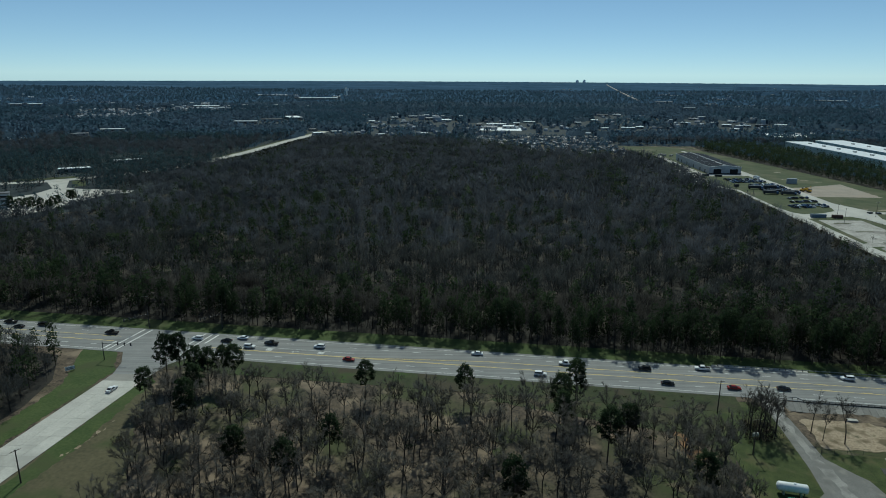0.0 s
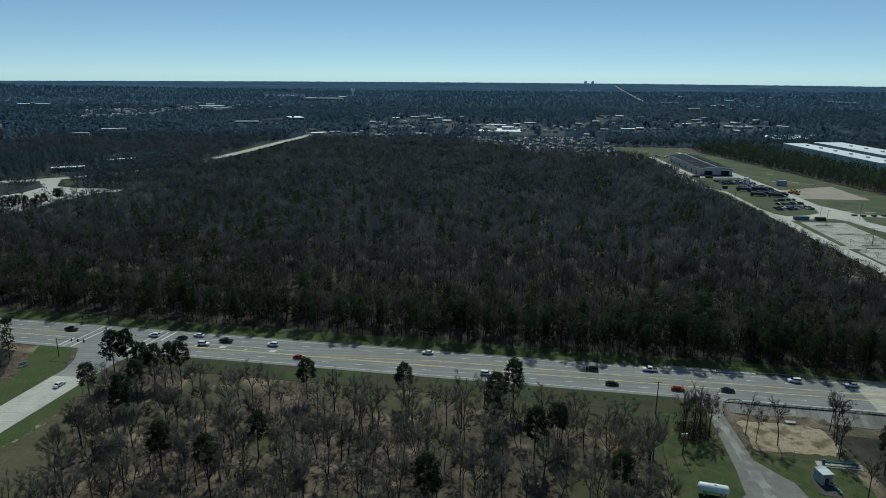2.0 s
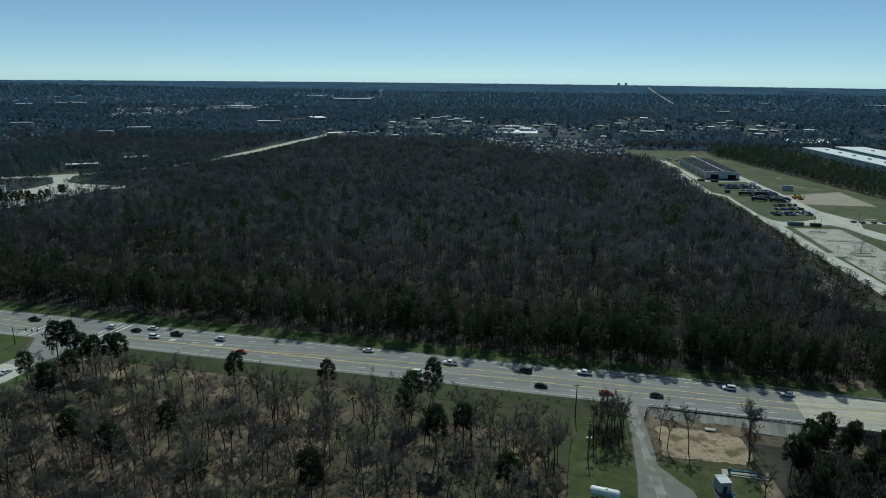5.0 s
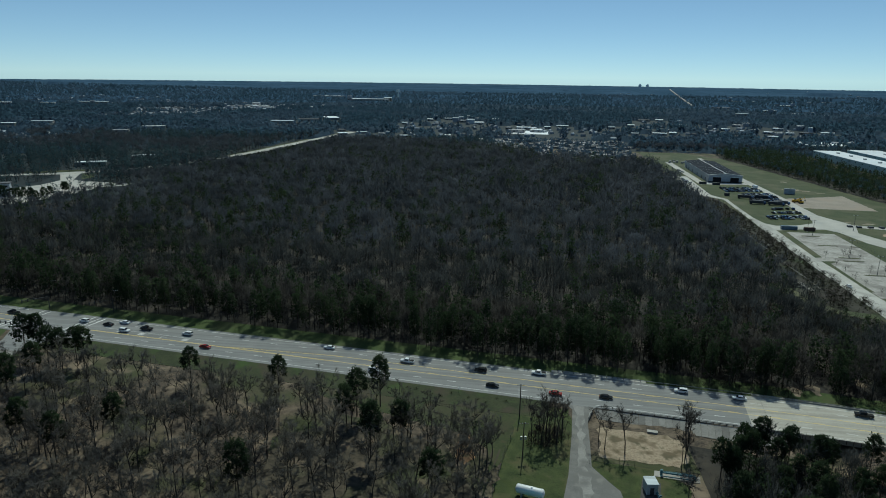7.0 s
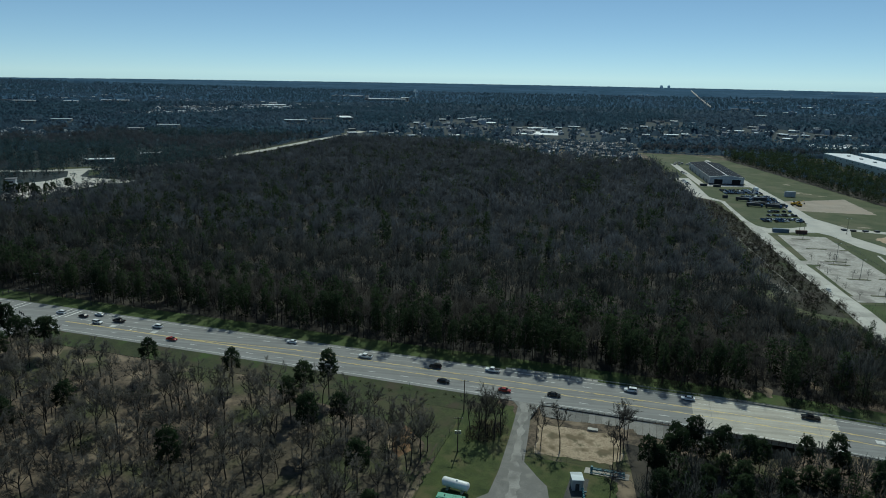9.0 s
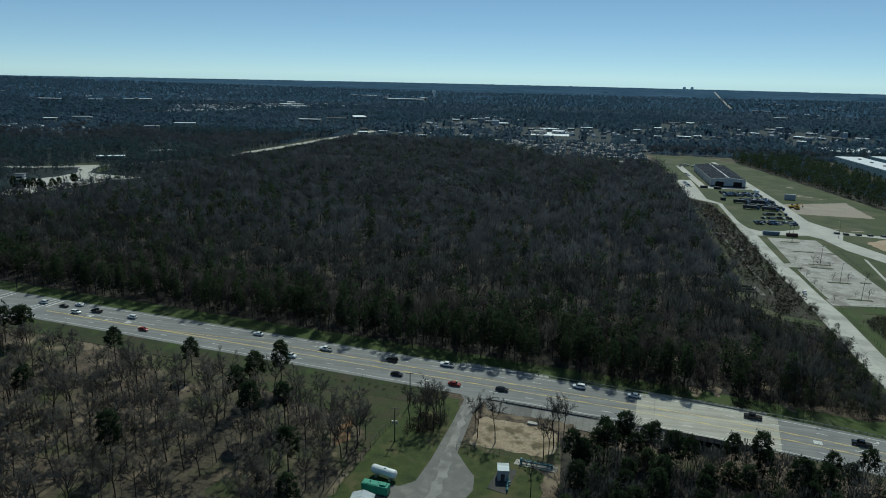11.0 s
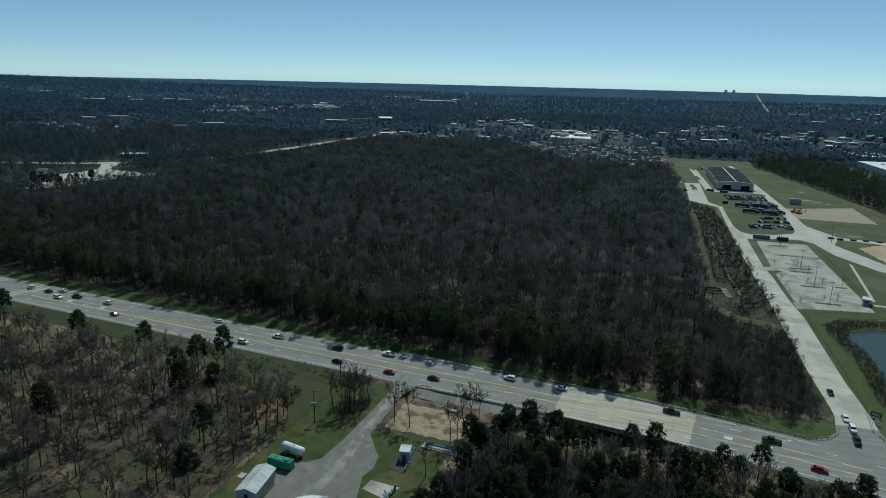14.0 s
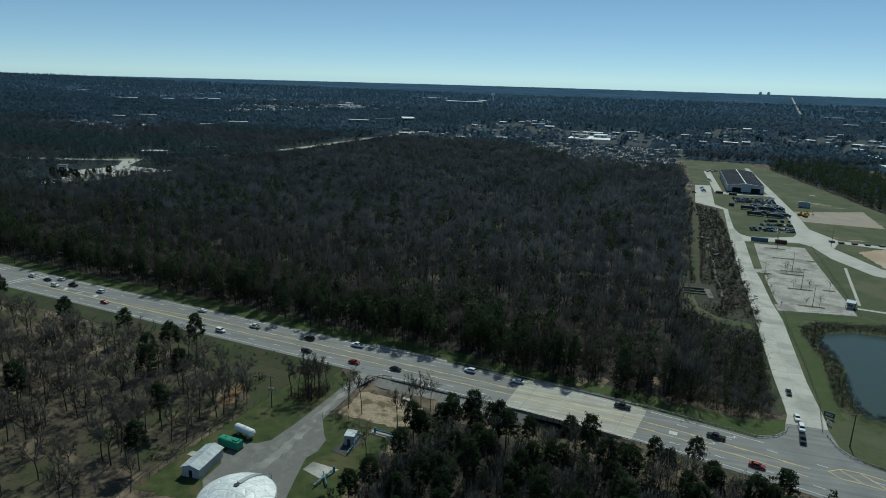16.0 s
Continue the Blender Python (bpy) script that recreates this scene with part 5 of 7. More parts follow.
guardrail("guardrail", along(92, 224, HALF + 0.5) + [(228.5, 193.2), (232.5, 195.2), (235.5, 198.5), (237, 202.8)], "long galvanised steel guardrail along the forest side")
guardrail("guardrail", [(101.8, 182.6), (102.3, 185.2), (103.6, 188.2), (106, 190.4), (109.5, 190.8)] + along(112, 210, -HALF - 0.5), "galvanised steel guardrail over the sloped paving")
guardrail("guardrail", [(247.4, 200.5), (248.4, 194.5), (250.6, 190), (255, 187.2), (262, 184.6)] + along(266, 330, HALF + 1.2), "low steel guardrail round the junction corner")


def slope_paving():
    """Ribbed concrete panels from the road's shoulder down to the ditch."""
    root = tagged(new("slope_paving"), "grey ribbed concrete slope paving below the road", "paving", kind="structure")
    x, k = 105.0, 0
    while x < 160:
        bm = bmesh.new()
        (ax, ay), (bx, by) = road_point(x, -HALF - 0.9), road_point(x + 1.93, -HALF - 0.9)
        w = 3.4 + 1.6 * min(1, max(0, (x - 105) / 30))
        (cx, cy), (dx, dy) = road_point(x + 1.93, -HALF - 0.9 - w), road_point(x, -HALF - 0.9 - w)
        low = -1.5 - 1.3 * max(0, (x - 130) / 30)
        v = [bm.verts.new(p) for p in ((ax, ay, -0.02), (bx, by, -0.02), (cx, cy, low), (dx, dy, low))]
        f = bm.faces.new(v)
        f.normal_update()
        if f.normal.z < 0:
            f.normal_flip()
        r = bmesh.ops.extrude_face_region(bm, geom=[f])
        bmesh.ops.translate(bm, verts=[g for g in r["geom"] if isinstance(g, bmesh.types.BMVert)], vec=(0, 0, 0.1))
        bmesh.ops.recalc_face_normals(bm, faces=bm.faces)
        part("panel", bm, M["slope"], root)
        x += 2.0


M["slope"] = mat("slope_concrete", (0.2, 0.19, 0.17), (0.3, 0.285, 0.26), 0.3, 2.0, vary=0.2)
slope_paving()


# ---- poles, signals, signs ----
def power_pole(x, y, h, label, arms=1, cans=0, turn=8):
    root = thing("utility_pole", pose(x, y, ground_z(x, y), 0, 0, turn), label, "utility pole", "utility poles")
    part("pole", cyl(bmesh.new(), (0, 0, -0.5), (0, 0, h), 0.2, 0.12, 10), M["wood_pole"], root)
    for k in range(arms):
        z = h - 0.5 - 1.6 * k
        part("crossarm", box(bmesh.new(), -1.3, 1.3, 0.12, 0.24, z, z + 0.13, 0.02), M["wood_pole"], root)
        for ix in (-1.15, -0.4, 0.4, 1.15):
            part("insulator", cyl(bmesh.new(), (ix, 0.18, z + 0.12), (ix, 0.18, z + 0.34), 0.06, 0.04, 6), M["white_metal"], root)
    for k in range(cans):
        s = (-0.62, 0.62, 0.0)[k]
        part("transformer", cyl(bmesh.new(), (s, 0.1, 5.6), (s, 0.1, 6.6), 0.24, 0.24, 12), M["metal"], root, "pale grey transformer can")
    return root


power_pole(81.9, 158.5, 10.8, "weathered utility pole with two pale transformers", 1, 3)
power_pole(80.7, 181.0, 11.0, "tall thin utility pole at the road verge", 1, 0)
power_pole(-109.4, 139.4, 9.5, "utility pole on the grass beside the side road", 1, 0, 60)
power_pole(-96.0, 247.0, 9.5, "utility pole at the forest edge by the crossing", 1, 0)
power_pole(-131.3, 255.0, 9.5, "utility pole on the far verge of the junction", 1, 0)
power_pole(252.5, 197.0, 10.5, "wooden utility pole beside the pond", 1, 0)


def signal_mast(x, y, reach, turn, label):
    root = thing("traffic_signal", pose(x, y, 0, 0, 0, turn), label, "traffic signal", "traffic signals")
    part("pole", cyl(bmesh.new(), (0, 0, -0.2), (0, 0, 7), 0.17, 0.12, 10), M["dark_metal"], root)
    part("arm", cyl(bmesh.new(), (0, 0, 6.2), (reach, 0, 6.7), 0.11, 0.06, 8), M["dark_metal"], root)
    for k in (0.55, 0.78, 1.0):
        head = part("signal_head", box(bmesh.new(), reach * k - 0.2, reach * k + 0.2, -0.16, 0.16, 5.9, 7.1, 0.04), M["dark_metal"], root)
        for j in range(3):
            part("lens", cyl(bmesh.new(), (reach * k, -0.17, 6.15 + 0.35 * j), (reach * k, -0.2, 6.15 + 0.35 * j), 0.13, n=10), M["dark"], head)
    return root


M["dark_metal"] = mat("dark_painted_steel", (0.025, 0.027, 0.03), (0.06, 0.062, 0.066), 1, 5, rough=0.5)
signal_mast(-124.5, 242.6, 10, 236, "pale traffic signal mast on the far verge")
signal_mast(-127, 212.5, 11, -6, "dark traffic signal mast at the junction corner")
signal_mast(-97, 210.5, 9, 150, "dark traffic signal mast by the pines")
signal_mast(-95, 243.5, 9, 230, "dark traffic signal mast on the far verge")


def marker_post(x, y):
    root = thing("marker_post", pose(x, y, 0), "short roadside marker post in the verge", "marker post", "marker posts")
    part("post", box(bmesh.new(), -0.06, 0.06, -0.05, 0.05, -0.2, 1.1), M["wood_pole"], root)
    part("plate", box(bmesh.new(), -0.15, 0.15, -0.08, -0.05, 0.8, 1.4), M["white_metal"], root)


for x in (24.0, 62.0):
    marker_post(*road_point(x, -HALF - 1.0))


def sign_board(x, y, turn, w, h, z, material, label):
    root = thing("sign_board", pose(x, y, 0, 0, 0, turn), label, "sign", "signs")
    for s in (-w * 0.4, w * 0.4):
        part("post", box(bmesh.new(), s - 0.07, s + 0.07, -0.07, 0.07, -0.2, z + h), M["dark_metal"], root)
    part("board", box(bmesh.new(), -w / 2, w / 2, -0.16, -0.08, z, z + h, 0.02), M[material], root)
    for k in range(2):
        part("writing_bar", box(bmesh.new(), -w * 0.36, w * 0.36, -0.17, -0.155, z + h * (0.28 + 0.3 * k), z + h * (0.4 + 0.3 * k)), M["white_metal" if material != "white_metal" else "dark_metal"], root)


sign_board(250.6, 213.8, -30, 3.2, 1.6, 0.5, "dark_metal", "dark sign board on posts by the works road")
sign_board(249.6, 208.8, -60, 2.0, 1.2, 0.4, "white_metal", "low white sign on the grass corner")
sign_board(-134.0, 203.0, 40, 3.0, 1.4, 0.3, "white_metal", "low pale sign in a planting bed")


# ---- water works ----
def panel_shed():
    root = thing("metal_shed", pose(82.4, 124.2, 0, 0, 0, 3), "long white metal shed with a pitched roof", "shed")
    w, l, e, r = 2.6, 5.4, 2.8, 3.7
    bm = bmesh.new()
    pts = [(-w, e), (-w, 0), (w, 0), (w, e), (0, r - 0.05)]
    for y in (-l, l):
        bm.faces.new([bm.verts.new((px, y, pz)) for px, pz in pts])
    for s in (-w, w):
        bm.faces.new([bm.verts.new(p) for p in ((s, -l, 0), (s, l, 0), (s, l, e), (s, -l, e))])
    bmesh.ops.remove_doubles(bm, verts=bm.verts, dist=0.001)
    bmesh.ops.recalc_face_normals(bm, faces=bm.faces)
    part("wall", bm, M["grey_wall"], root)
    for s in (-1, 1):
        bm = bmesh.new()
        vs = [bm.verts.new(p) for p in ((s * (w + 0.25), -l - 0.25, e - 0.08), (s * (w + 0.25), l + 0.25, e - 0.08), (0, l + 0.25, r + 0.02), (0, -l - 0.25, r + 0.02))]
        f = bm.faces.new(vs)
        rr = bmesh.ops.extrude_face_region(bm, geom=[f])
        bmesh.ops.translate(bm, verts=[g for g in rr["geom"] if isinstance(g, bmesh.types.BMVert)], vec=(0, 0, 0.08))
        bmesh.ops.recalc_face_normals(bm, faces=bm.faces)
        part("roof_sheet", bm, M["pale_roof"], root)
    for k in range(14):
        for s in (-1, 1):
            part("seam", cyl(bmesh.new(), (s * (w + 0.2), -l + 0.8 * k + 0.3, e + 0.02), (s * 0.05, -l + 0.8 * k + 0.3, r + 0.1), 0.02, n=4), M["pale_roof"], root)
    part("door", box(bmesh.new(), -0.5, 0.45, -l - 0.05, -l + 0.02, 0.05, 2.1), M["dark"], root)
    for y in (-2.6, 0.6, 3.6):
        part("wall_joint", box(bmesh.new(), w - 0.01, w + 0.04, y - 0.05, y + 0.05, 0, e - 0.1), M["metal"], root)


def generator():
    root = thing("generator", pose(83.6, 134.6, 0, 0, 0, -6), "green metal generator housing on the yard", "generator")
    part("skid", box(bmesh.new(), -3.6, 3.6, -1.2, 1.2, 0, 0.35, 0.03), M["dark_metal"], root)
    part("housing", box(bmesh.new(), -3.5, 3.5, -1.15, 1.15, 0.35, 2.6, 0.08), M["green_metal"], root)
    for x in (-2.4, -0.9, 0.6, 2.1):
        part("door_panel", box(bmesh.new(), x - 0.62, x + 0.62, -1.19, -1.14, 0.55, 2.3, 0.01), M["green_metal"], root)
    part("roof_vent", box(bmesh.new(), 1.2, 2.9, -0.7, 0.7, 2.6, 2.95, 0.05), M["green_metal"], root)
    part("roof_ridge", box(bmesh.new(), -3.1, 0.6, -0.9, 0.9, 2.6, 2.72, 0.04), M["green_metal"], root)
    part("exhaust", cyl(bmesh.new(), (-1.5, 0, 2.6), (-1.5, 0, 3.1), 0.12, n=8), M["dark_metal"], root)


def pressure_tank():
    root = thing("pressure_tank", pose(83.9, 141.0, 0, 0, 0, -14), "white horizontal pressure tank on saddles", "tank")
    bm = cyl(bmesh.new(), (-3.1, 0, 1.9), (3.1, 0, 1.9), 1.15, n=24, caps=False)
    for s in (-1, 1):
        prev = (s * 3.1, 1.15)
        for k in range(1, 5):
            a = k * math.pi / 8
            cur = (s * (3.1 + 0.6 * math.sin(a)), max(0.02, 1.15 * math.cos(a)))
            cyl(bm, (prev[0], 0, 1.9), (cur[0], 0, 1.9), prev[1], cur[1], 24, caps=(k == 4))
            prev = cur
    for f in bm.faces:
        f.smooth = True
    bmesh.ops.remove_doubles(bm, verts=bm.verts, dist=0.002)
    part("shell", bm, M["white_metal"], root)
    for x in (-2.0, 2.0):
        part("saddle", box(bmesh.new(), x - 0.25, x + 0.25, -1.0, 1.0, 0, 1.25, 0.03), M["bridge_concrete"], root)
    part("pipe", cyl(bmesh.new(), (2.9, 0, 0), (2.9, 0, 1.0), 0.12, n=8), M["blue_pipe"], root)
    part("hatch", cyl(bmesh.new(), (0.4, 0, 3.0), (0.4, 0, 3.2), 0.3, n=12), M["white_metal"], root)


def pump_house():
    root = thing("pump_house", pose(114.2, 148.2, 0, 0, 0, 8), "small white pump house with a flat roof", "shed")
    part("wall", box(bmesh.new(), -1.4, 1.4, -1.7, 1.7, 0, 3.0, 0.02), M["grey_wall"], root)
    part("roof", box(bmesh.new(), -1.55, 1.55, -1.85, 1.85, 3.02, 3.16, 0.03), M["pale_roof"], root)
    part("door", box(bmesh.new(), -0.6, 0.4, -1.76, -1.69, 0.02, 2.05), M["dark_metal"], root)
    part("louvre", box(bmesh.new(), 0.6, 1.2, -1.76, -1.69, 1.3, 2.1), M["metal"], root)


def pipework(name, origin, turn, runs, label, flanges=()):
    root = thing(name, pose(*origin, 0, 0, 0, turn), label, "pipework", "pipework")
    for a, b, r in runs:
        part("pipe", cyl(bmesh.new(), a, b, r, n=10), M["blue_pipe"], root)
    for p, ax in flanges:
        d = Vector((0.09, 0, 0)) if ax == "x" else Vector((0, 0.09, 0)) if ax == "y" else Vector((0, 0, 0.09))
        part("flange", cyl(bmesh.new(), Vector(p) - d, Vector(p) + d, 0.36, n=12), M["blue_pipe"], root)
    return root


panel_shed(), generator(), pressure_tank(), pump_house()
tagged(part("pump_pad", poly(bmesh.new(), [(110.8, 142.6), (115.8, 141.2), (117.6, 152), (113, 153)], -0.2, 0.05), M["dark_pad"], None), "dark stained concrete pad", "pad")
tagged(part("pipe_pad", poly(bmesh.new(), [(116.4, 155.0), (117, 157.6), (128.4, 156.2), (127.8, 153.4)], -0.2, 0.06), M["lot"], None), "pale concrete pad under pipes", "pad")
tagged(part("tank_pad", poly(bmesh.new(), [(108.8, 136.0), (107.8, 131.9), (114.4, 129.6), (117, 135)], -0.2, 0.05), M["lot"], None), "grey concrete pad by the valve pipes", "pad")
tagged(part("cover_slab", poly(bmesh.new(), [(74.8, 127), (76.6, 127), (76.8, 129.2), (75, 129.2)], -0.2, 0.12), M["lot"], None), "small pale concrete cover slab in the grass", "slab")
tagged(part("cover_slab", poly(bmesh.new(), [(118.4, 177.6), (121.4, 177.2), (121.6, 178.6), (118.6, 179.0)], -0.6, 0.16), M["lot"], None), "pale concrete slab at the gravel's edge", "slab")
pipework("valve_pipes", (115.6, 147.4), 4, [((0, -5.4, 0.7), (0, 5.6, 0.7), 0.2), ((0, -5, 0), (0, -5, 0.7), 0.22), ((0, 5.2, 0), (0, 5.2, 0.7), 0.22), ((-0.2, -2, 0.7), (0.9, -2, 0.7), 0.2)],
         "teal painted pipes and valves beside the pump house", [((0, y, 0.7), "y") for y in (-4, -2.8, -0.8, 1, 2.6, 4.2)])
pipework("well_pipes", (122, 155.5), -6, [((-4, 0, 0.8), (5, 0, 0.8), 0.24), ((-3.6, 0, 0), (-3.6, 0, 1.6), 0.34), ((4.8, 0, 0), (4.8, 0, 0.8), 0.22), ((-4, 1.2, 0.5), (5, 1.2, 0.5), 0.1), ((-4, -1.2, 0.5), (5, -1.2, 0.5), 0.1)],
         "teal well head pipes on a pale pad", [((x, 0, 0.8), "x") for x in (-2.4, -0.9, 1.2, 2.6, 3.9)])
pipework("outlet_pipes", (115.4, 130.2), -12, [((0, -4.6, 0.8), (0, 4.4, 0.8), 0.2), ((0, -4.2, 0), (0, -4.2, 0.8), 0.22), ((0, 3.6, 0), (0, 3.6, 1.7), 0.3), ((-1.6, 1.2, 0.8), (2.6, -2.6, 0.8), 0.2), ((2.5, -2.5, 0), (2.5, -2.5, 0.8), 0.2)],
         "dark teal outlet pipes on the lawn", [((0, y, 0.8), "y") for y in (-3.2, -1.6, 0.6, 2.2)])


def dome_tank(cx, cy, radius, eave, rise):
    root = thing("storage_tank", pose(cx, cy, 0), "round storage tank with a pale faceted dome", "tank")
    part("shell", cyl(bmesh.new(), (0, 0, -0.1), (0, 0, eave), radius, n=40), M["white_metal"], root)
    part("rim", cyl(bmesh.new(), (0, 0, eave), (0, 0, eave + 0.18), radius + 0.18, n=40), M["metal"], root)
    n = 4
    ball = (radius * radius + rise * rise) / (2 * rise)

    def up(x, y):
        d = math.hypot(x, y)
        return eave + 0.2 + math.sqrt(max(0, ball * ball - d * d)) - (ball - rise)

    def grid(i, j, k):
        """A corner of the hexagonal net, drawn out to a disc."""
        a = k * math.pi / 3
        ux, uy, vx, vy = math.cos(a), math.sin(a), math.cos(a + math.pi / 3), math.sin(a + math.pi / 3)
        x, y = (ux * i + vx * j) / n, (uy * i + vy * j) / n
        ring = (i + j) / n
        d = math.hypot(x, y)
        s = radius * ring / d if d > 0 else 0
        return Vector((x * s, y * s, up(x * s, y * s)))

    for k in range(6):
        for i in range(n):
            for j in range(n - i):
                tris = [(grid(i, j, k), grid(i + 1, j, k), grid(i, j + 1, k))]
                if i + j < n - 1:
                    tris.append((grid(i + 1, j, k), grid(i + 1, j + 1, k), grid(i, j + 1, k)))
                for t in tris:
                    c = (t[0] + t[1] + t[2]) / 3
                    bm = bmesh.new()
                    top = [bm.verts.new(c + (p - c) * 0.965 + Vector((0, 0, 0.05))) for p in t]
                    low = [bm.verts.new(p) for p in t]
                    peak = bm.verts.new(c + Vector((0, 0, 0.13)))
                    for m in range(3):
                        q = (m + 1) % 3
                        bm.faces.new((top[m], top[q], peak))
                        bm.faces.new((low[m], low[q], top[q], top[m]))
                    part("panel", bm, M["dome"], root)
    part("hatch", cyl(bmesh.new(), (0, 0, eave + rise), (0, 0, eave + rise + 0.5), 0.7, 0.6, 12), M["dark_metal"], root)
    bm = bmesh.new()
    d = Vector((0.12, 0.993, 0))
    s = Vector((-0.993, 0.12, 0)) * 0.55
    prev = None
    for i in range(8):
        q = d * (0.8 + (radius - 0.8) * i / 7)
        z = up(q.x, q.y) + 0.3
        row = [bm.verts.new((q.x + s.x, q.y + s.y, z)), bm.verts.new((q.x - s.x, q.y - s.y, z)), bm.verts.new((q.x - s.x, q.y - s.y, z - 0.25)), bm.verts.new((q.x + s.x, q.y + s.y, z - 0.25))]
        if prev:
            for k in range(4):
                bm.faces.new((prev[k], prev[(k + 1) % 4], row[(k + 1) % 4], row[k]))
        prev = row
    bmesh.ops.recalc_face_normals(bm, faces=bm.faces)
    part("walkway", bm, M["metal"], root, "grey metal walkway")
    d = Vector((0.4, 0.917, 0))
    s = Vector((-0.917, 0.4, 0)) * 0.4
    lad = part("ladder_cage", cyl(bmesh.new(), d * (radius + 0.5) + Vector((0, 0, 0.3)), d * (radius + 0.5) + Vector((0, 0, eave + 1.3)), 0.06, n=6), M["metal"], root)
    for w in (-0.35, 0.35):
        part("rail", cyl(bmesh.new(), d * (radius + 0.3) + s * w * 2.4 + Vector((0, 0, 0)), d * (radius + 0.3) + s * w * 2.4 + Vector((0, 0, eave + 1.4)), 0.07, n=6), M["blue_pipe"], lad)
    for k in range(9):
        z = 1.0 + k * (eave / 9)
        part("rung", cyl(bmesh.new(), d * (radius + 0.3) - s * 0.84 + Vector((0, 0, z)), d * (radius + 0.3) + s * 0.84 + Vector((0, 0, z)), 0.04, n=5), M["blue_pipe"], lad)


M["dome"] = mat("aluminium_dome_panel", (0.6, 0.62, 0.62), (0.72, 0.74, 0.74), 0.3, 2, rough=0.55, metal=0.1, vary=0.14)
dome_tank(104.8, 107.6, 8.8, 7.5, 2.5)


def wire_fence(pts, label, h=1.9, every=3.0):
    root = thing("wire_fence", pose(*pts[0], 0), label, "fence", "fences")
    o = Vector((*pts[0], 0))
    mesh = None
    for a, b in zip(pts, pts[1:]):
        a, b = Vector((*a, 0)), Vector((*b, 0))
        for z in (h, h * 0.5, 0.15):
            part("wire", cyl(bmesh.new(), a - o + Vector((0, 0, z)), b - o + Vector((0, 0, z)), 0.018, n=4), M["dark_metal"], root)
        n = max(1, int((b - a).length / every))
        for i in range(n):
            q = a + (b - a) * i / n - o
            if mesh is None:
                p = part("post", cyl(bmesh.new(), (0, 0, -0.3), (0, 0, h), 0.045, n=6), M["dark_metal"], root)
                mesh = p.data
            else:
                p = new("post", mesh)
                p.parent = root
            p.location = q


wire_fence([(73, 105), (73.4, 128), (75, 144), (77, 160), (79, 170)], "wire fence between the lawn and the wood")
wire_fence([(100, 158), (108, 159.5), (116, 158.5)], "wire fence by the gate of the water works")
wire_fence([(246.5, 203), (249.6, 222), (251.6, 254), (253, 300), (254, 317)], "wire fence along the works road")
wire_fence([(254, 317), (288, 326), (289, 340), (295, 470)], "wire fence round the parking lot", every=4.0)


# ---- vehicles ----
def hull(bm, profile, half, inset=0.12):
    """A body of a side outline, narrowed a little towards the top."""
    zs = [p[1] for p in profile]
    lo, hi = min(zs), max(zs)
    rows = []
    for s in (-1, 1):
        rows.append([bm.verts.new((x, s * (half - inset * ((z - lo) / (hi - lo)) ** 2), z)) for x, z in profile])
    n = len(profile)
    for i in range(n):
        j = (i + 1) % n
        bm.faces.new((rows[0][i], rows[0][j], rows[1][j], rows[1][i]))
    bm.faces.new(rows[0][::-1])
    bm.faces.new(rows[1])
    bmesh.ops.recalc_face_normals(bm, faces=bm.faces)
    bmesh.ops.bevel(bm, geom=list(bm.edges), offset=0.05, segments=1, affect="EDGES")
    return bm


CAR_SHAPES = {
    "sedan": ([(-2.35, 0.35), (2.35, 0.35), (2.4, 0.62), (2.2, 0.86), (1.2, 0.98), (-1.7, 1.02), (-2.3, 0.95)], [(-1.75, 1.0), (1.15, 0.97), (0.45, 1.42), (-0.95, 1.45)], 0.9, (-1.4, 1.42), 0.32),
    "suv": ([(-2.35, 0.4), (2.35, 0.4), (2.4, 0.75), (2.25, 1.02), (1.25, 1.14), (-2.2, 1.15), (-2.35, 0.9)], [(-2.2, 1.13), (1.2, 1.12), (0.55, 1.72), (-1.95, 1.74)], 0.95, (-1.4, 1.45), 0.36),
    "pickup": ([(-2.85, 0.5), (2.8, 0.5), (2.9, 0.85), (2.75, 1.12), (1.5, 1.2), (-0.75, 1.2), (-0.8, 1.12), (-2.85, 1.12)], [(-0.8, 1.18), (1.45, 1.18), (0.8, 1.82), (-0.65, 1.84)], 1.0, (-1.85, 1.85), 0.4),
    "van": ([(-2.7, 0.45), (2.5, 0.45), (2.65, 0.9), (2.2, 1.2), (1.6, 1.5), (-2.7, 1.5)], [(-2.68, 1.48), (1.55, 1.48), (1.05, 2.25), (-2.6, 2.3)], 1.0, (-1.7, 1.65), 0.38),
}
CAR_PAINT = {
    "white": mat("white_car_paint", (0.7, 0.71, 0.71), (0.78, 0.79, 0.79), 1, 4, rough=0.25, spec=0.5),
    "black": mat("black_car_paint", (0.01, 0.011, 0.012), (0.02, 0.021, 0.022), 1, 4, rough=0.2, spec=0.5),
    "grey": mat("grey_car_paint", (0.18, 0.19, 0.2), (0.25, 0.26, 0.27), 1, 4, rough=0.25, spec=0.5),
    "red": mat("red_car_paint", (0.2, 0.018, 0.015), (0.3, 0.03, 0.025), 1, 4, rough=0.25, spec=0.5),
    "silver": mat("silver_car_paint", (0.42, 0.43, 0.44), (0.5, 0.51, 0.52), 1, 4, rough=0.25, metal=0.3),
    "blue": mat("blue_car_paint", (0.03, 0.07, 0.16), (0.05, 0.11, 0.22), 1, 4, rough=0.3),
}
M["lamp_red"] = mat("red_tail_lens", (0.35, 0.01, 0.01), (0.45, 0.02, 0.02), 2, 5, rough=0.2)
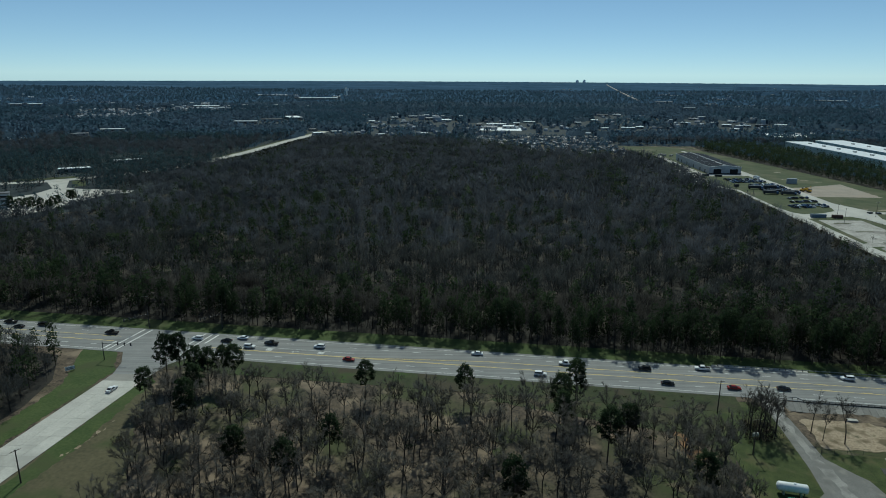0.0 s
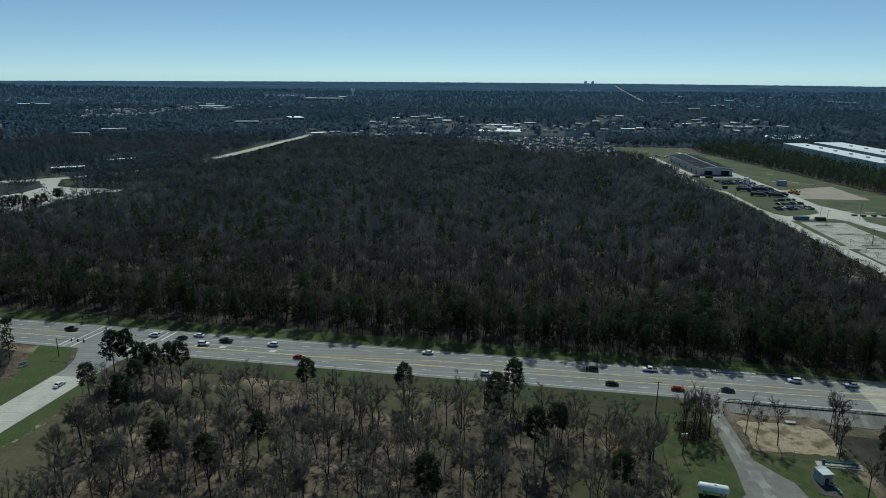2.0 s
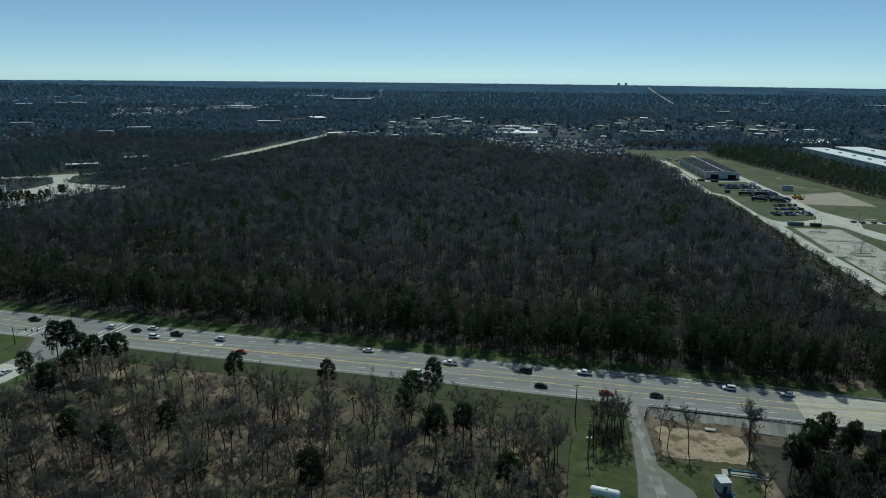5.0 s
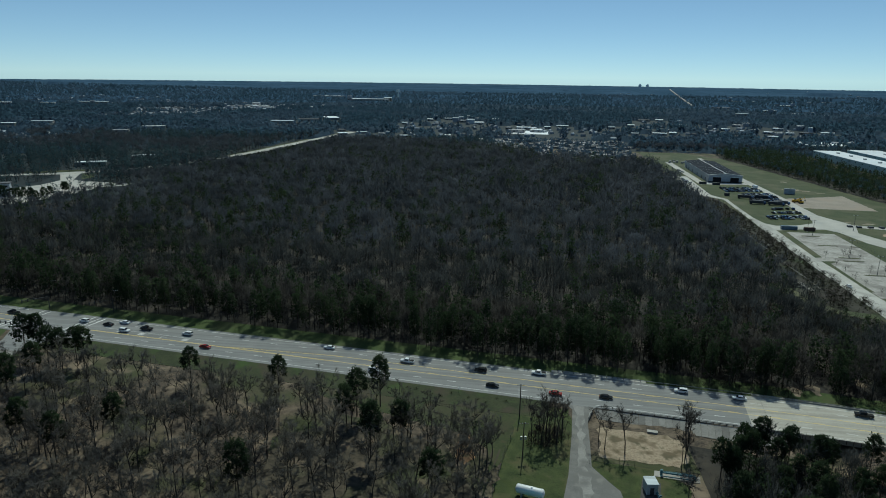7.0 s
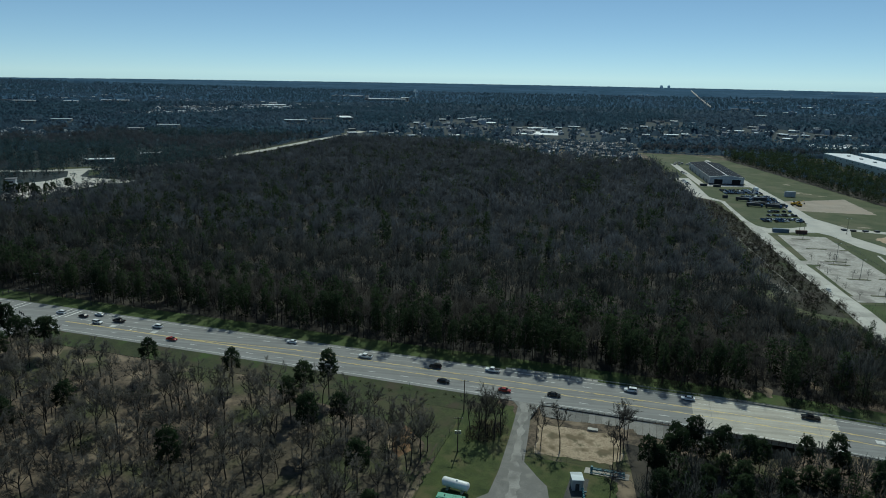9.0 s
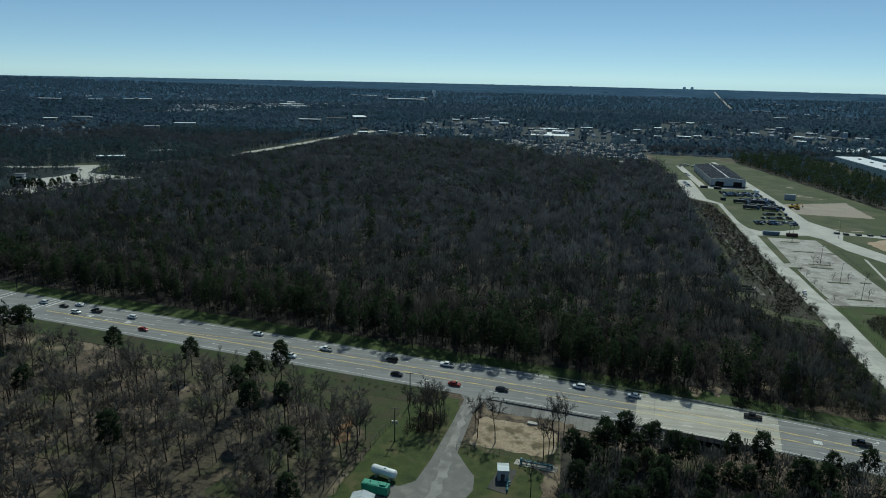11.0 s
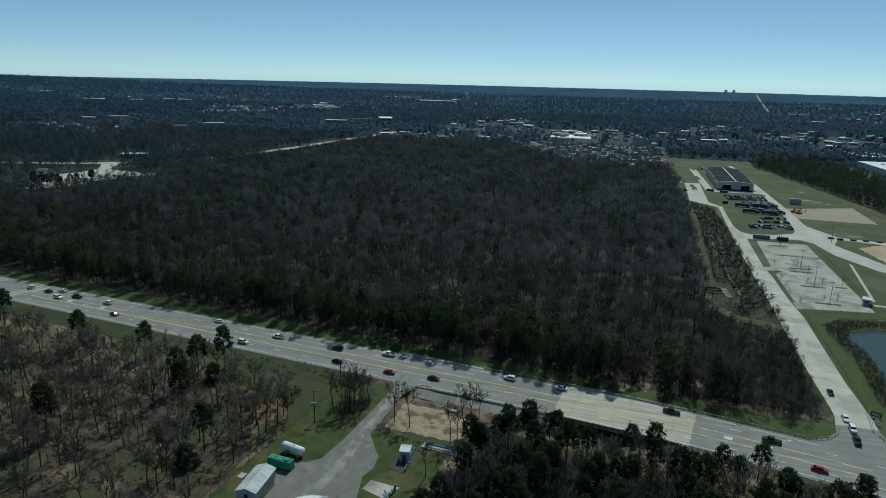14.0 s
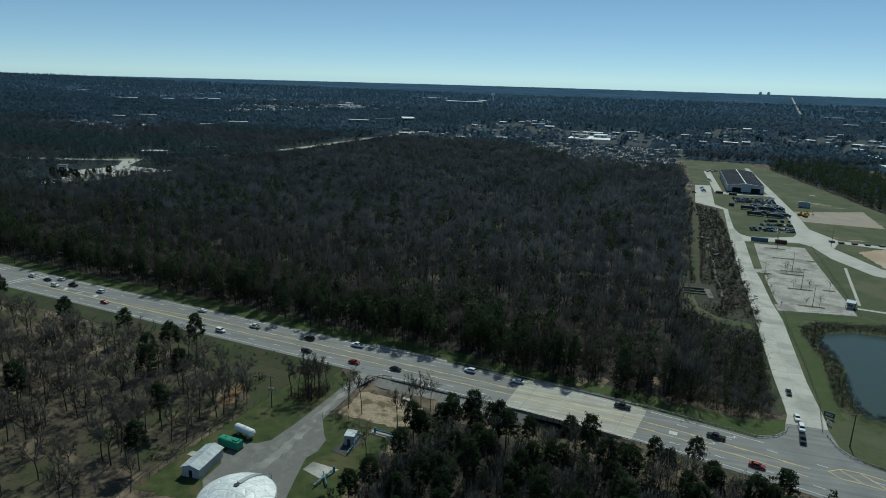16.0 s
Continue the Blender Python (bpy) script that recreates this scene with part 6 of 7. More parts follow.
M["lamp_clear"] = mat("clear_lamp_lens", (0.6, 0.6, 0.58), (0.75, 0.75, 0.72), 2, 5, rough=0.15)
M["blue_grey"] = mat("blue_grey_metal", (0.09, 0.13, 0.17), (0.16, 0.21, 0.26), 0.5, 3, rough=0.5)
CARS = {}


def car(shape, colour, m, group="traffic on the highway", where="on the highway"):
    key = (shape, colour, where)
    if key in CARS:
        return copy_thing(CARS[key], m)
    body, cabin, half, axles, wheel = CAR_SHAPES[shape]
    kind = "pickup_truck" if shape == "pickup" else "car" if shape != "van" else "van"
    root = thing(kind, m, f"{colour} {'pickup truck' if shape == 'pickup' else shape} {where}", "pickup truck" if shape == "pickup" else "van" if shape == "van" else "car", group)
    root.scale = (0.92, 0.92, 0.92)
    part("body", hull(bmesh.new(), body, half), CAR_PAINT[colour], root)
    part("cabin", hull(bmesh.new(), cabin, half - 0.07, 0.2), CAR_PAINT[colour], root)
    (bx, bz), (fx, fz), (tx, tz), (ux, uz) = cabin
    for name, (ax, az), (cx, cz), d in (("windscreen", (fx, fz), (tx, tz), 1), ("rear_window", (bx, bz), (ux, uz), -1)):
        bm = bmesh.new()
        q = [(ax + (cx - ax) * k + d * 0.03, az + (cz - az) * k + 0.02) for k in (0.1, 0.9)]
        bm.faces.new([bm.verts.new((q[i][0], s * w * (half - 0.17), q[i][1])) for i, s, w in ((0, -1, 1), (0, 1, 1), (1, 1, 0.86), (1, -1, 0.86))])
        bmesh.ops.solidify(bm, geom=bm.faces[:], thickness=0.02)
        part(name, bm, M["glass"], root)
    for s in (-1, 1):
        bm = bmesh.new()
        q = [(bx + 0.25, bz + 0.06), (fx - 0.25, fz + 0.06), (tx - 0.08, tz - 0.1), (ux + 0.08, uz - 0.1)]
        bm.faces.new([bm.verts.new((x, s * (half - 0.045 - 0.2 * max(0, (z - bz) / (uz - bz)) ** 2), z)) for x, z in q])
        bmesh.ops.solidify(bm, geom=bm.faces[:], thickness=0.02)
        part("side_window", bm, M["glass"], root)
    z = max(p[1] for p in cabin)
    tops = [p[0] for p in cabin if p[1] > z - 0.1]
    part("roof", box(bmesh.new(), min(tops) - 0.08, max(tops) + 0.06, -half + 0.24, half - 0.24, z - 0.06, z + 0.04, 0.03), CAR_PAINT[colour], root)
    if shape == "pickup":
        part("cargo_bed", box(bmesh.new(), -2.7, -0.95, -0.8, 0.8, 1.1, 1.14), M["dark"], root)
    for x in axles:
        for s in (-1, 1):
            tyre = part("wheel", cyl(bmesh.new(), (x, s * (half - 0.2), wheel), (x, s * (half + 0.02), wheel), wheel, n=14), M["rubber"], root)
            if "yard" not in where:
                part("rim", cyl(bmesh.new(), (x, s * (half + 0.015), wheel), (x, s * (half + 0.035), wheel), wheel * 0.6, n=10), M["metal"], tyre)
    ends = max(p[0] for p in body), min(p[0] for p in body)
    for s in (-1, 1) if "yard" not in where else ():
        part("headlight", box(bmesh.new(), ends[0] - 0.12, ends[0] + 0.01, s * half * 0.68 - 0.16, s * half * 0.68 + 0.16, 0.66, 0.8, 0.02), M["lamp_clear"], root)
        part("tail_light", box(bmesh.new(), ends[1] - 0.02, ends[1] + 0.1, s * half * 0.74 - 0.13, s * half * 0.74 + 0.13, 0.76, 0.92, 0.02), M["lamp_red"], root)
    CARS[key] = root
    return root


def drive(shape, colour, x, off):
    """A car in a lane; the far lanes run one way, the near lanes the other."""
    s = road_y(x + 0.5) - road_y(x - 0.5)
    px, py = road_point(x, off)
    return car(shape, colour, pose(px, py, 0.05, 0, 0, math.degrees(math.atan(s)) + (180 if off > 0 else 0)))


for row in (("pickup", "black", -185, 8), ("sedan", "black", -178, 4.2), ("suv", "black", -170, 7.6), ("pickup", "black", -137, 4), ("suv", "white", -101, 4.3), ("sedan", "black", -89, 3.9), ("suv", "white", -78, 0.0),
            ("sedan", "white", -84, 7.5), ("pickup", "black", -71, 4.2), ("suv", "white", -52, 4.1), ("sedan", "red", -38, -5), ("sedan", "white", 7, 7.6), ("pickup", "white", 39, 4.1), ("suv", "black", 66, 4.2),
            ("pickup", "white", 86, 7.6), ("sedan", "black", 72, -6), ("sedan", "red", 93, -6), ("sedan", "black", 109, -4), ("suv", "white", 133, 7.4), ("sedan", "white", 151, 7.5), ("pickup", "black", 186, 7.4),
            ("pickup", "black", 214, 4.0), ("sedan", "red", 226, -5.6), ("suv", "white", 30, -6), ("suv", "grey", 262, 4.2), ("sedan", "white", 292, -5)):
    drive(*row)
car("sedan", "white", pose(-112, 189, 0.06, 0, 0, 81), "traffic on the side road", "on the side road")
for shape, colour, x, y, turn in (("sedan", "white", 240.6, 209.5, -93), ("suv", "white", 240.6, 202.5, -94), ("pickup", "black", 239.6, 195.2, -97), ("sedan", "black", 241.3, 228, -93), ("sedan", "white", 245, 338, -92)):
    car(shape, colour, pose(x, y, 0.06, 0, 0, turn), "traffic on the works road", "on the works road")

# ---- works yard ----
def works_hall():
    root = thing("works_hall", pose(281.4, 747, 0, 0, 0, -1.4), "long grey works hall with a dark solar roof", "industrial hall")
    w, l, e, r = 16.4, 59.0, 7.6, 9.4
    bm = bmesh.new()
    for y in (-l, l):
        bm.faces.new([bm.verts.new((px, y, pz)) for px, pz in ((-w, 0), (w, 0), (w, e), (0, r - 0.1), (-w, e))])
    for s in (-w, w):
        bm.faces.new([bm.verts.new(p) for p in ((s, -l, 0), (s, l, 0), (s, l, e), (s, -l, e))])
    bmesh.ops.remove_doubles(bm, verts=bm.verts, dist=0.001)
    bmesh.ops.recalc_face_normals(bm, faces=bm.faces)
    part("wall", bm, M["grey_wall"], root)
    for s in (-1, 1):
        bm = bmesh.new()
        f = bm.faces.new([bm.verts.new(p) for p in ((s * (w + 0.4), -l - 0.4, e - 0.02), (s * (w + 0.4), l + 0.4, e - 0.02), (s * 0.05, l + 0.4, r), (s * 0.05, -l - 0.4, r))])
        rr = bmesh.ops.extrude_face_region(bm, geom=[f])
        bmesh.ops.translate(bm, verts=[g for g in rr["geom"] if isinstance(g, bmesh.types.BMVert)], vec=(0, 0, 0.2))
        bmesh.ops.recalc_face_normals(bm, faces=bm.faces)
        slope = part("roof_slope", bm, M["white_roof"], root)
        for k in range(10):
            y0, y1 = -l + 0.3 + k * 11.8, -l + 0.3 + k * 11.8 + 11.6
            bm = bmesh.new()
            zz = lambda q: r - (r - e) * abs(q) / w + 0.27
            bm.faces.new([bm.verts.new(p) for p in ((s * (w + 0.3), y0, zz(w + 0.3)), (s * (w + 0.3), y1, zz(w + 0.3)), (s * 0.45, y1, zz(0.45)), (s * 0.45, y0, zz(0.45)))])
            bm.normal_update()
            for f in bm.faces:
                if f.normal.z < 0:
                    f.normal_flip()
            part("roof_panel", bm, M["dark_roof"], slope, "dark solar panel field")
    for x in (-8.0, 9.0):
        door = part("door", box(bmesh.new(), x - 4.0, x + 4.0, -l - 0.15, -l - 0.02, 0.05, 5.6), M["dark"], root)
        part("door_frame", box(bmesh.new(), x - 4.3, x + 4.3, -l - 0.1, -l - 0.01, 5.6, 6.0), M["white_metal"], door)
    part("base_band", box(bmesh.new(), -w - 0.03, w + 0.03, -l - 0.06, -l - 0.01, 0.0, 1.4), M["dark_metal"], root)
    for y in (-46, -30, -8, 16, 36, 50):
        part("side_door", box(bmesh.new(), -w - 0.08, -w - 0.01, y - 1.6, y + 1.6, 0.05, 3.6), M["dark_metal"], root)


works_hall()


def flat_hall(name, x, y, turn, w, l, h, wall, roof, label, doors=0):
    """A large flat-roofed building: walls, roof sheet, coping and doors."""
    root = thing(name, pose(x, y, 0, 0, 0, turn), label, "industrial hall", "far buildings")
    part("wall", box(bmesh.new(), -w / 2, w / 2, -l / 2, l / 2, 0, h), M[wall], root)
    part("roof", box(bmesh.new(), -w / 2 - 0.3, w / 2 + 0.3, -l / 2 - 0.3, l / 2 + 0.3, h, h + 0.4), M[roof], root)
    for k in range(doors):
        y0 = -l / 2 + l * (k + 0.5) / doors
        part("door", box(bmesh.new(), -w / 2 - 0.1, -w / 2 - 0.02, y0 - 1.8, y0 + 1.8, 0, 4), M["dark_metal"], root)
        part("window", box(bmesh.new(), -w / 2 - 0.06, -w / 2 - 0.02, y0 + 2.6, y0 + 4.6, h - 2.6, h - 1.4), M["glass"], root)
    for k in range(max(1, int(l / 35))):
        part("roof_unit", box(bmesh.new(), -1.5, 1.5, -l / 2 + 14 + 33 * k, -l / 2 + 18 + 33 * k, h + 0.4, h + 1.9, 0.1), M["metal"], root)
    return root


flat_hall("warehouse", 484, 838, 2, 32, 215, 10, "green_wall", "white_roof", "very long warehouse with a white roof", 14)
flat_hall("warehouse", 534, 870, 2, 40, 170, 11, "green_wall", "white_roof", "pale warehouse beside the long one", 8)
flat_hall("workshop", 524, 1070, 6, 62, 60, 8, "grey_wall", "white_roof", "grey and white works building behind trees", 4)
flat_hall("workshop", 590, 1110, 6, 70, 16, 8, "grey_wall", "house_roof", "long grey workshop behind the warehouse", 3)
def far_building(x, y, turn, w, d, h, roof):
    root = thing("far_building", pose(x, y, 0, 0, 0, turn), "low building with a pale roof among far trees", "building", "far buildings")
    part("wall", box(bmesh.new(), -w / 2, w / 2, -d / 2, d / 2, 0, h), M["house_wall"], root)
    part("roof", box(bmesh.new(), -w / 2 - 0.4, w / 2 + 0.4, -d / 2 - 0.4, d / 2 + 0.4, h, h + 0.5), M[roof], root)
    for k in range(max(2, int(w / 12))):
        x0 = -w / 2 + w * (k + 0.5) / max(2, int(w / 12))
        part("window", box(bmesh.new(), x0 - 1.6, x0 + 1.6, -d / 2 - 0.08, -d / 2 - 0.02, h * 0.3, h * 0.75), M["glass"], root)


for n, (x, y, turn, w, d, h) in enumerate(FAR_BUILDINGS):
    k = 0.62 if 1050 < y < 1750 and x > -350 else 1.0
    far_building(x, y, turn, w * k, d, h * (0.75 if k < 1 else 1), ("white_roof", "white_roof", "pale_roof", "house_roof")[n % 4])


def house(m, label="small house with a shingle roof among trees"):
    root = thing("house", m, label, "house", "houses beyond the forest")
    part("wall", box(bmesh.new(), -5.2, 5.2, -2.4, 2.4, 0, 2.7), M["house_wall"], root)
    bm = bmesh.new()
    for s in (-1, 1):
        bm.faces.new([bm.verts.new(p) for p in ((-5.6, s * 2.8, 2.65), (5.6, s * 2.8, 2.65), (5.0, 0, 3.7), (-5.0, 0, 3.7))])
        bm.faces.new([bm.verts.new(p) for p in ((s * 5.6, -2.8, 2.65), (s * 5.6, 2.8, 2.65), (s * 5.0, 0, 3.7))])
    bmesh.ops.remove_doubles(bm, verts=bm.verts, dist=0.01)
    bmesh.ops.recalc_face_normals(bm, faces=bm.faces)
    part("roof", bm, M["house_roof"], root)
    part("chimney", box(bmesh.new(), 2, 2.5, 0.4, 0.9, 3.0, 4.3), M["house_wall"], root)
    for x in (-3.5, 0.5, 3.5):
        part("window", box(bmesh.new(), x - 0.6, x + 0.6, -2.46, -2.4, 1, 2.1), M["glass"], root)
    return root


hr = np.random.default_rng(21)
first = None
for gx, gy in spread(hr, [(10, 1020), (60, 930), (110, 842), (160, 835), (216, 845), (232, 1085), (10, 1095)], 15, 0.62):
    m = pose(gx, gy, 0, 0, 0, float(hr.choice([12, 102, 12, -78])) + float(hr.uniform(-6, 6)))
    first = house(m) if first is None else (copy_thing(first, m), first)[1]


def suburb(name, outline, gap, keep, label, seed):
    """A far housing estate, too many roofs to count."""
    r = np.random.default_rng(seed)
    bm_v, bm_f, idx = [], [], []
    base = 0
    box_f = [(0, 1, 5), (0, 5, 4), (1, 2, 6), (1, 6, 5), (2, 3, 7), (2, 7, 6), (3, 0, 4), (3, 4, 7)]
    for x, y in spread(r, outline, gap, keep):
        w, d, h = r.uniform(2.6, 5.4), r.uniform(2.2, 3.8), r.uniform(2.6, 4.2)
        a = r.uniform(0, 3.14)
        c, s = math.cos(a), math.sin(a)
        rot = lambda px, py, pz: (x + c * px - s * py, y + s * px + c * py, pz)
        bm_v += [rot(*p) for p in ((-w, -d, 0), (w, -d, 0), (w, d, 0), (-w, d, 0), (-w, -d, h), (w, -d, h), (w, d, h), (-w, d, h), (-w * 0.75, 0, h + 1.9), (w * 0.75, 0, h + 1.9))]
        bm_f += [tuple(base + k for k in f) for f in box_f + [(4, 5, 9), (4, 9, 8), (6, 7, 8), (6, 8, 9), (5, 6, 9), (7, 4, 8)]]
        idx += [0] * 8 + [1] * 6
        base += 10
    tagged(tri_object(name, bm_v, bm_f, [M["far_house_wall"], M["far_house_roof"]], idx), label, "houses", kind="stuff").data.shade_flat()


M["far_house_wall"] = mat("far_house_wall", (0.2, 0.21, 0.22), (0.38, 0.4, 0.42), 0.02, 0.2, vary=0.4, by="island")
M["far_house_roof"] = mat("far_house_roof", (0.1, 0.105, 0.115), (0.42, 0.44, 0.46), 0.02, 0.2, vary=0.7, by="island")
suburb("housing_estate", ESTATE_A, 16, 0.8, "grey roofs of a far housing estate", 31)
suburb("housing_estate", ESTATE_B, 19, 0.6, "scattered roofs of nearer houses among trees", 32)
suburb("housing_estate", ESTATE_C, 30, 0.5, "scattered roofs beyond the forest", 33)
suburb("housing_estate", ESTATE_D, 34, 0.5, "scattered roofs beyond the works", 34)




def far_roofs(name, centre, reach, count, label, seed):
    """Pale roofs of a far district, with walls down to the ground."""
    r = np.random.default_rng(seed)
    v, f, idx = [], [], []
    for _ in range(count):
        x, y = centre[0] + r.normal(0, reach[0]), centre[1] + r.normal(0, reach[1])
        w, d, h = r.uniform(1.5, 5) * (1 + y / 2500), r.uniform(2, 6), 8 + r.uniform(0.5, 3) + far_rise(x, y)
        k = len(v)
        v += [(x + a * w, y + c * d, z) for z in (0, h) for a, c in ((-1, -1), (1, -1), (1, 1), (-1, 1))]
        f += [tuple(k + q for q in t) for t in ((0, 1, 5), (0, 5, 4), (1, 2, 6), (1, 6, 5), (2, 3, 7), (2, 7, 6), (3, 0, 4), (3, 4, 7), (4, 5, 6), (4, 6, 7))]
        idx += [0] * 8 + [1] * 2
    tagged(tri_object(name, v, f, [M["far_house_wall"], M["far_roof"]], idx), label, "buildings", kind="stuff").data.shade_flat()


M["far_roof"] = mat("far_pale_roof", (0.5, 0.53, 0.55), (0.8, 0.82, 0.83), 0.01, 0.05, vary=0.25, by="island")
for n, (c, reach, count) in enumerate((((-1900, 2300), (350, 260), 26), ((-1250, 2000), (260, 160), 22), ((-640, 2700), (130, 60), 14), ((-720, 1900), (120, 70), 26), ((-60, 1500), (80, 40), 12), ((560, 1500), (130, 130), 12),
                                      ((1150, 2900), (260, 200), 18), ((1700, 3600), (260, 300), 12), ((480, 3300), (200, 300), 5), ((800, 2100), (160, 180), 8))):
    far_roofs("far_roofs", c, reach, count, "pale roofs of a far district", 70 + n)


def far_highway():
    bm = bmesh.new()
    prev = None
    for i in range(22):
        y = 2450 + 90 * i
        x = 627 + (y - 2290) * 0.1545
        z = far_rise(x, y) + 9.6
        row = [bm.verts.new(p) for p in ((x - 3.5, y, z), (x + 3.5, y, z), (x + 4, y, 0), (x - 4, y, 0))]
        if prev:
            for k in (0, 1, 3):
                bm.faces.new((prev[k], prev[(k + 1) % 4], row[(k + 1) % 4], row[k]))
        prev = row
    bmesh.ops.recalc_face_normals(bm, faces=bm.faces)
    structure("far_highway", bm, M["lot"], "pale far highway running to the skyline", "road")


far_highway()
# skyline towers
for x, w in ((838, 17), (888, 16)):
    root = thing("tower_block", pose(x, 4830, 0), "grey tower block on the skyline", "tower", "skyline towers")
    part("tower", box(bmesh.new(), -w / 2, w / 2, -10, 10, 0, 62), M["tower"], root)
    part("crown", box(bmesh.new(), -w / 3, w / 3, -7, 7, 62, 65), M["tower"], root)
root = thing("water_tower", pose(-460, 2720, 0), "slim white water tower among far trees", "water tower")
part("stem", cyl(bmesh.new(), (0, 0, 0), (0, 0, 38), 3, 2.2, 10), M["white_metal"], root)
part("bowl", cyl(bmesh.new(), (0, 0, 34), (0, 0, 44), 8, 7, 14), M["white_metal"], root)

# parked vehicles in the yard
pr = np.random.default_rng(41)


def box_truck(m, long=False):
    key = ("box_truck", long)
    if key in CARS:
        return copy_thing(CARS[key], m)
    l = 6.0 if long else 3.4
    root = thing("box_truck" if not long else "trailer", m, "blue and white box truck parked on grass" if not long else "long dark trailer parked on grass", "truck" if not long else "trailer", "vehicles parked in the yard")
    part("cargo_box", box(bmesh.new(), -l, l - 1.2, -1.25, 1.25, 0.9, 3.3, 0.05), CAR_PAINT["white"] if not long else M["dark_metal"], root)
    part("cab", box(bmesh.new(), l - 1.1, l + 0.8, -1.1, 1.1, 0.6, 2.4, 0.15), CAR_PAINT["blue"], root)
    part("windscreen", box(bmesh.new(), l + 0.5, l + 0.83, -0.95, 0.95, 1.5, 2.25), M["glass"], root)
    for x in (-l + 1.2, l - 0.2):
        for s in (-1, 1):
            part("wheel", cyl(bmesh.new(), (x, s * 0.9, 0.48), (x, s * 1.2, 0.48), 0.48, n=12), M["rubber"], root)
    CARS[key] = root
    return root


def yard_row(a, b, n, depth):
    for i in range(n):
        t = i / max(1, n - 1)
        x, y = a[0] + (b[0] - a[0]) * t, a[1] + (b[1] - a[1]) * t
        for d in range(depth):
            if pr.random() < 0.12:
                continue
            m = pose(x + pr.uniform(-0.4, 0.4), y + d * 6.2 + pr.uniform(-0.6, 0.6), 0, 0, 0, 90 + pr.uniform(-8, 8))
            k = pr.random()
            if k < 0.03:
                box_truck(m)
            else:
                car(("sedan", "suv", "pickup", "sedan")[int(pr.integers(0, 4))], ("black", "black", "blue", "black", "blue", "grey", "white")[int(pr.integers(0, 7))], m, "vehicles parked in the yard", "parked in the works yard")


yard_row((266, 632), (299, 638), 15, 4)
yard_row((277, 600), (301, 603), 11, 4)
yard_row((275, 585), (299, 588), 11, 2)
yard_row((271, 532), (295, 536), 11, 1)
yard_row((279, 548), (296, 552), 8, 1)
yard_row((264, 509), (293, 514), 14, 2)
for x, y in ((274, 571), (288, 568), (281, 577), (294, 573), (272, 597), (287, 599)):
    box_truck(pose(x, y, 0, 0, 0, -6), True)
for x, y in ((231.5, 716), (231.5, 712), (241.5, 705), (241.5, 700), (241.5, 690), (241.5, 684), (241.5, 678), (232, 668), (252.5, 770), (252.8, 758)):
    car("suv" if pr.random() < 0.5 else "pickup", ("white", "black", "grey")[int(pr.integers(0, 3))], pose(x, y, 0.04, 0, 0, pr.choice([0, 180])), "cars parked by the hall", "parked beside the hall")


def container(x, y, turn, l, h, material, label):
    root = thing("container", pose(x, y, 0, 0, 0, turn), label, "container", "containers")
    part("body", box(bmesh.new(), -l / 2, l / 2, -1.25, 1.25, 0.15, h, 0.04), M[material], root)
    for k in range(int(l / 0.8)):
        part("rib", box(bmesh.new(), -l / 2 + 0.4 + 0.8 * k, -l / 2 + 0.6 + 0.8 * k, -1.31, -1.24, 0.3, h - 0.2), M[material], root)
    for s in (-1, 1):
        part("skid", box(bmesh.new(), -l / 2, l / 2, s * 1.0 - 0.1, s * 1.0 + 0.1, 0, 0.16), M["dark_metal"], root)


M["rust"] = mat("rusty_brown_metal", (0.06, 0.035, 0.03), (0.12, 0.07, 0.055), 0.5, 3, rough=0.8)
M["yellow"] = mat("yellow_machine_paint", (0.45, 0.26, 0.02), (0.6, 0.36, 0.04), 0.5, 3, rough=0.4)
container(264.5, 473.5, -3, 10.5, 2.6, "blue_grey", "long blue-grey container by the parking lot")
container(277.5, 472, -3, 7, 2.4, "rust", "rusty brown container by the parking lot")
container(321, 630, -4, 9, 5.0, "grey_wall", "grey corrugated store on the field")
container(255.5, 676.5, -6, 7, 2.2, "dark_metal", "dark container on the hall's apron")
container(267.5, 673, -6, 7, 2.2, "dark_metal", "dark container before the hall")
container(260, 609, 10, 4, 2.6, "dark_metal", "dark bin beside the lane's bend")
for x, y, k in ((262, 846, 3.4), (266.5, 851, 4.2), (271, 843, 3.0), (259, 853, 3.6), (275, 850, 3.2), (264, 858, 4.6), (256, 842, 2.6)):
    container(x, y, 20 * k, k, 1.1 + 0.2 * k, "house_wall", "pale stack of stored goods behind the hall")
for x, y in ((312.2, 490.5), (317.6, 489), (325.8, 489.5), (333.6, 490.2), (342, 490)):
    container(x, y, 8, 3.2, 1.1, "dark_metal", "low dark barrier beside the lane")


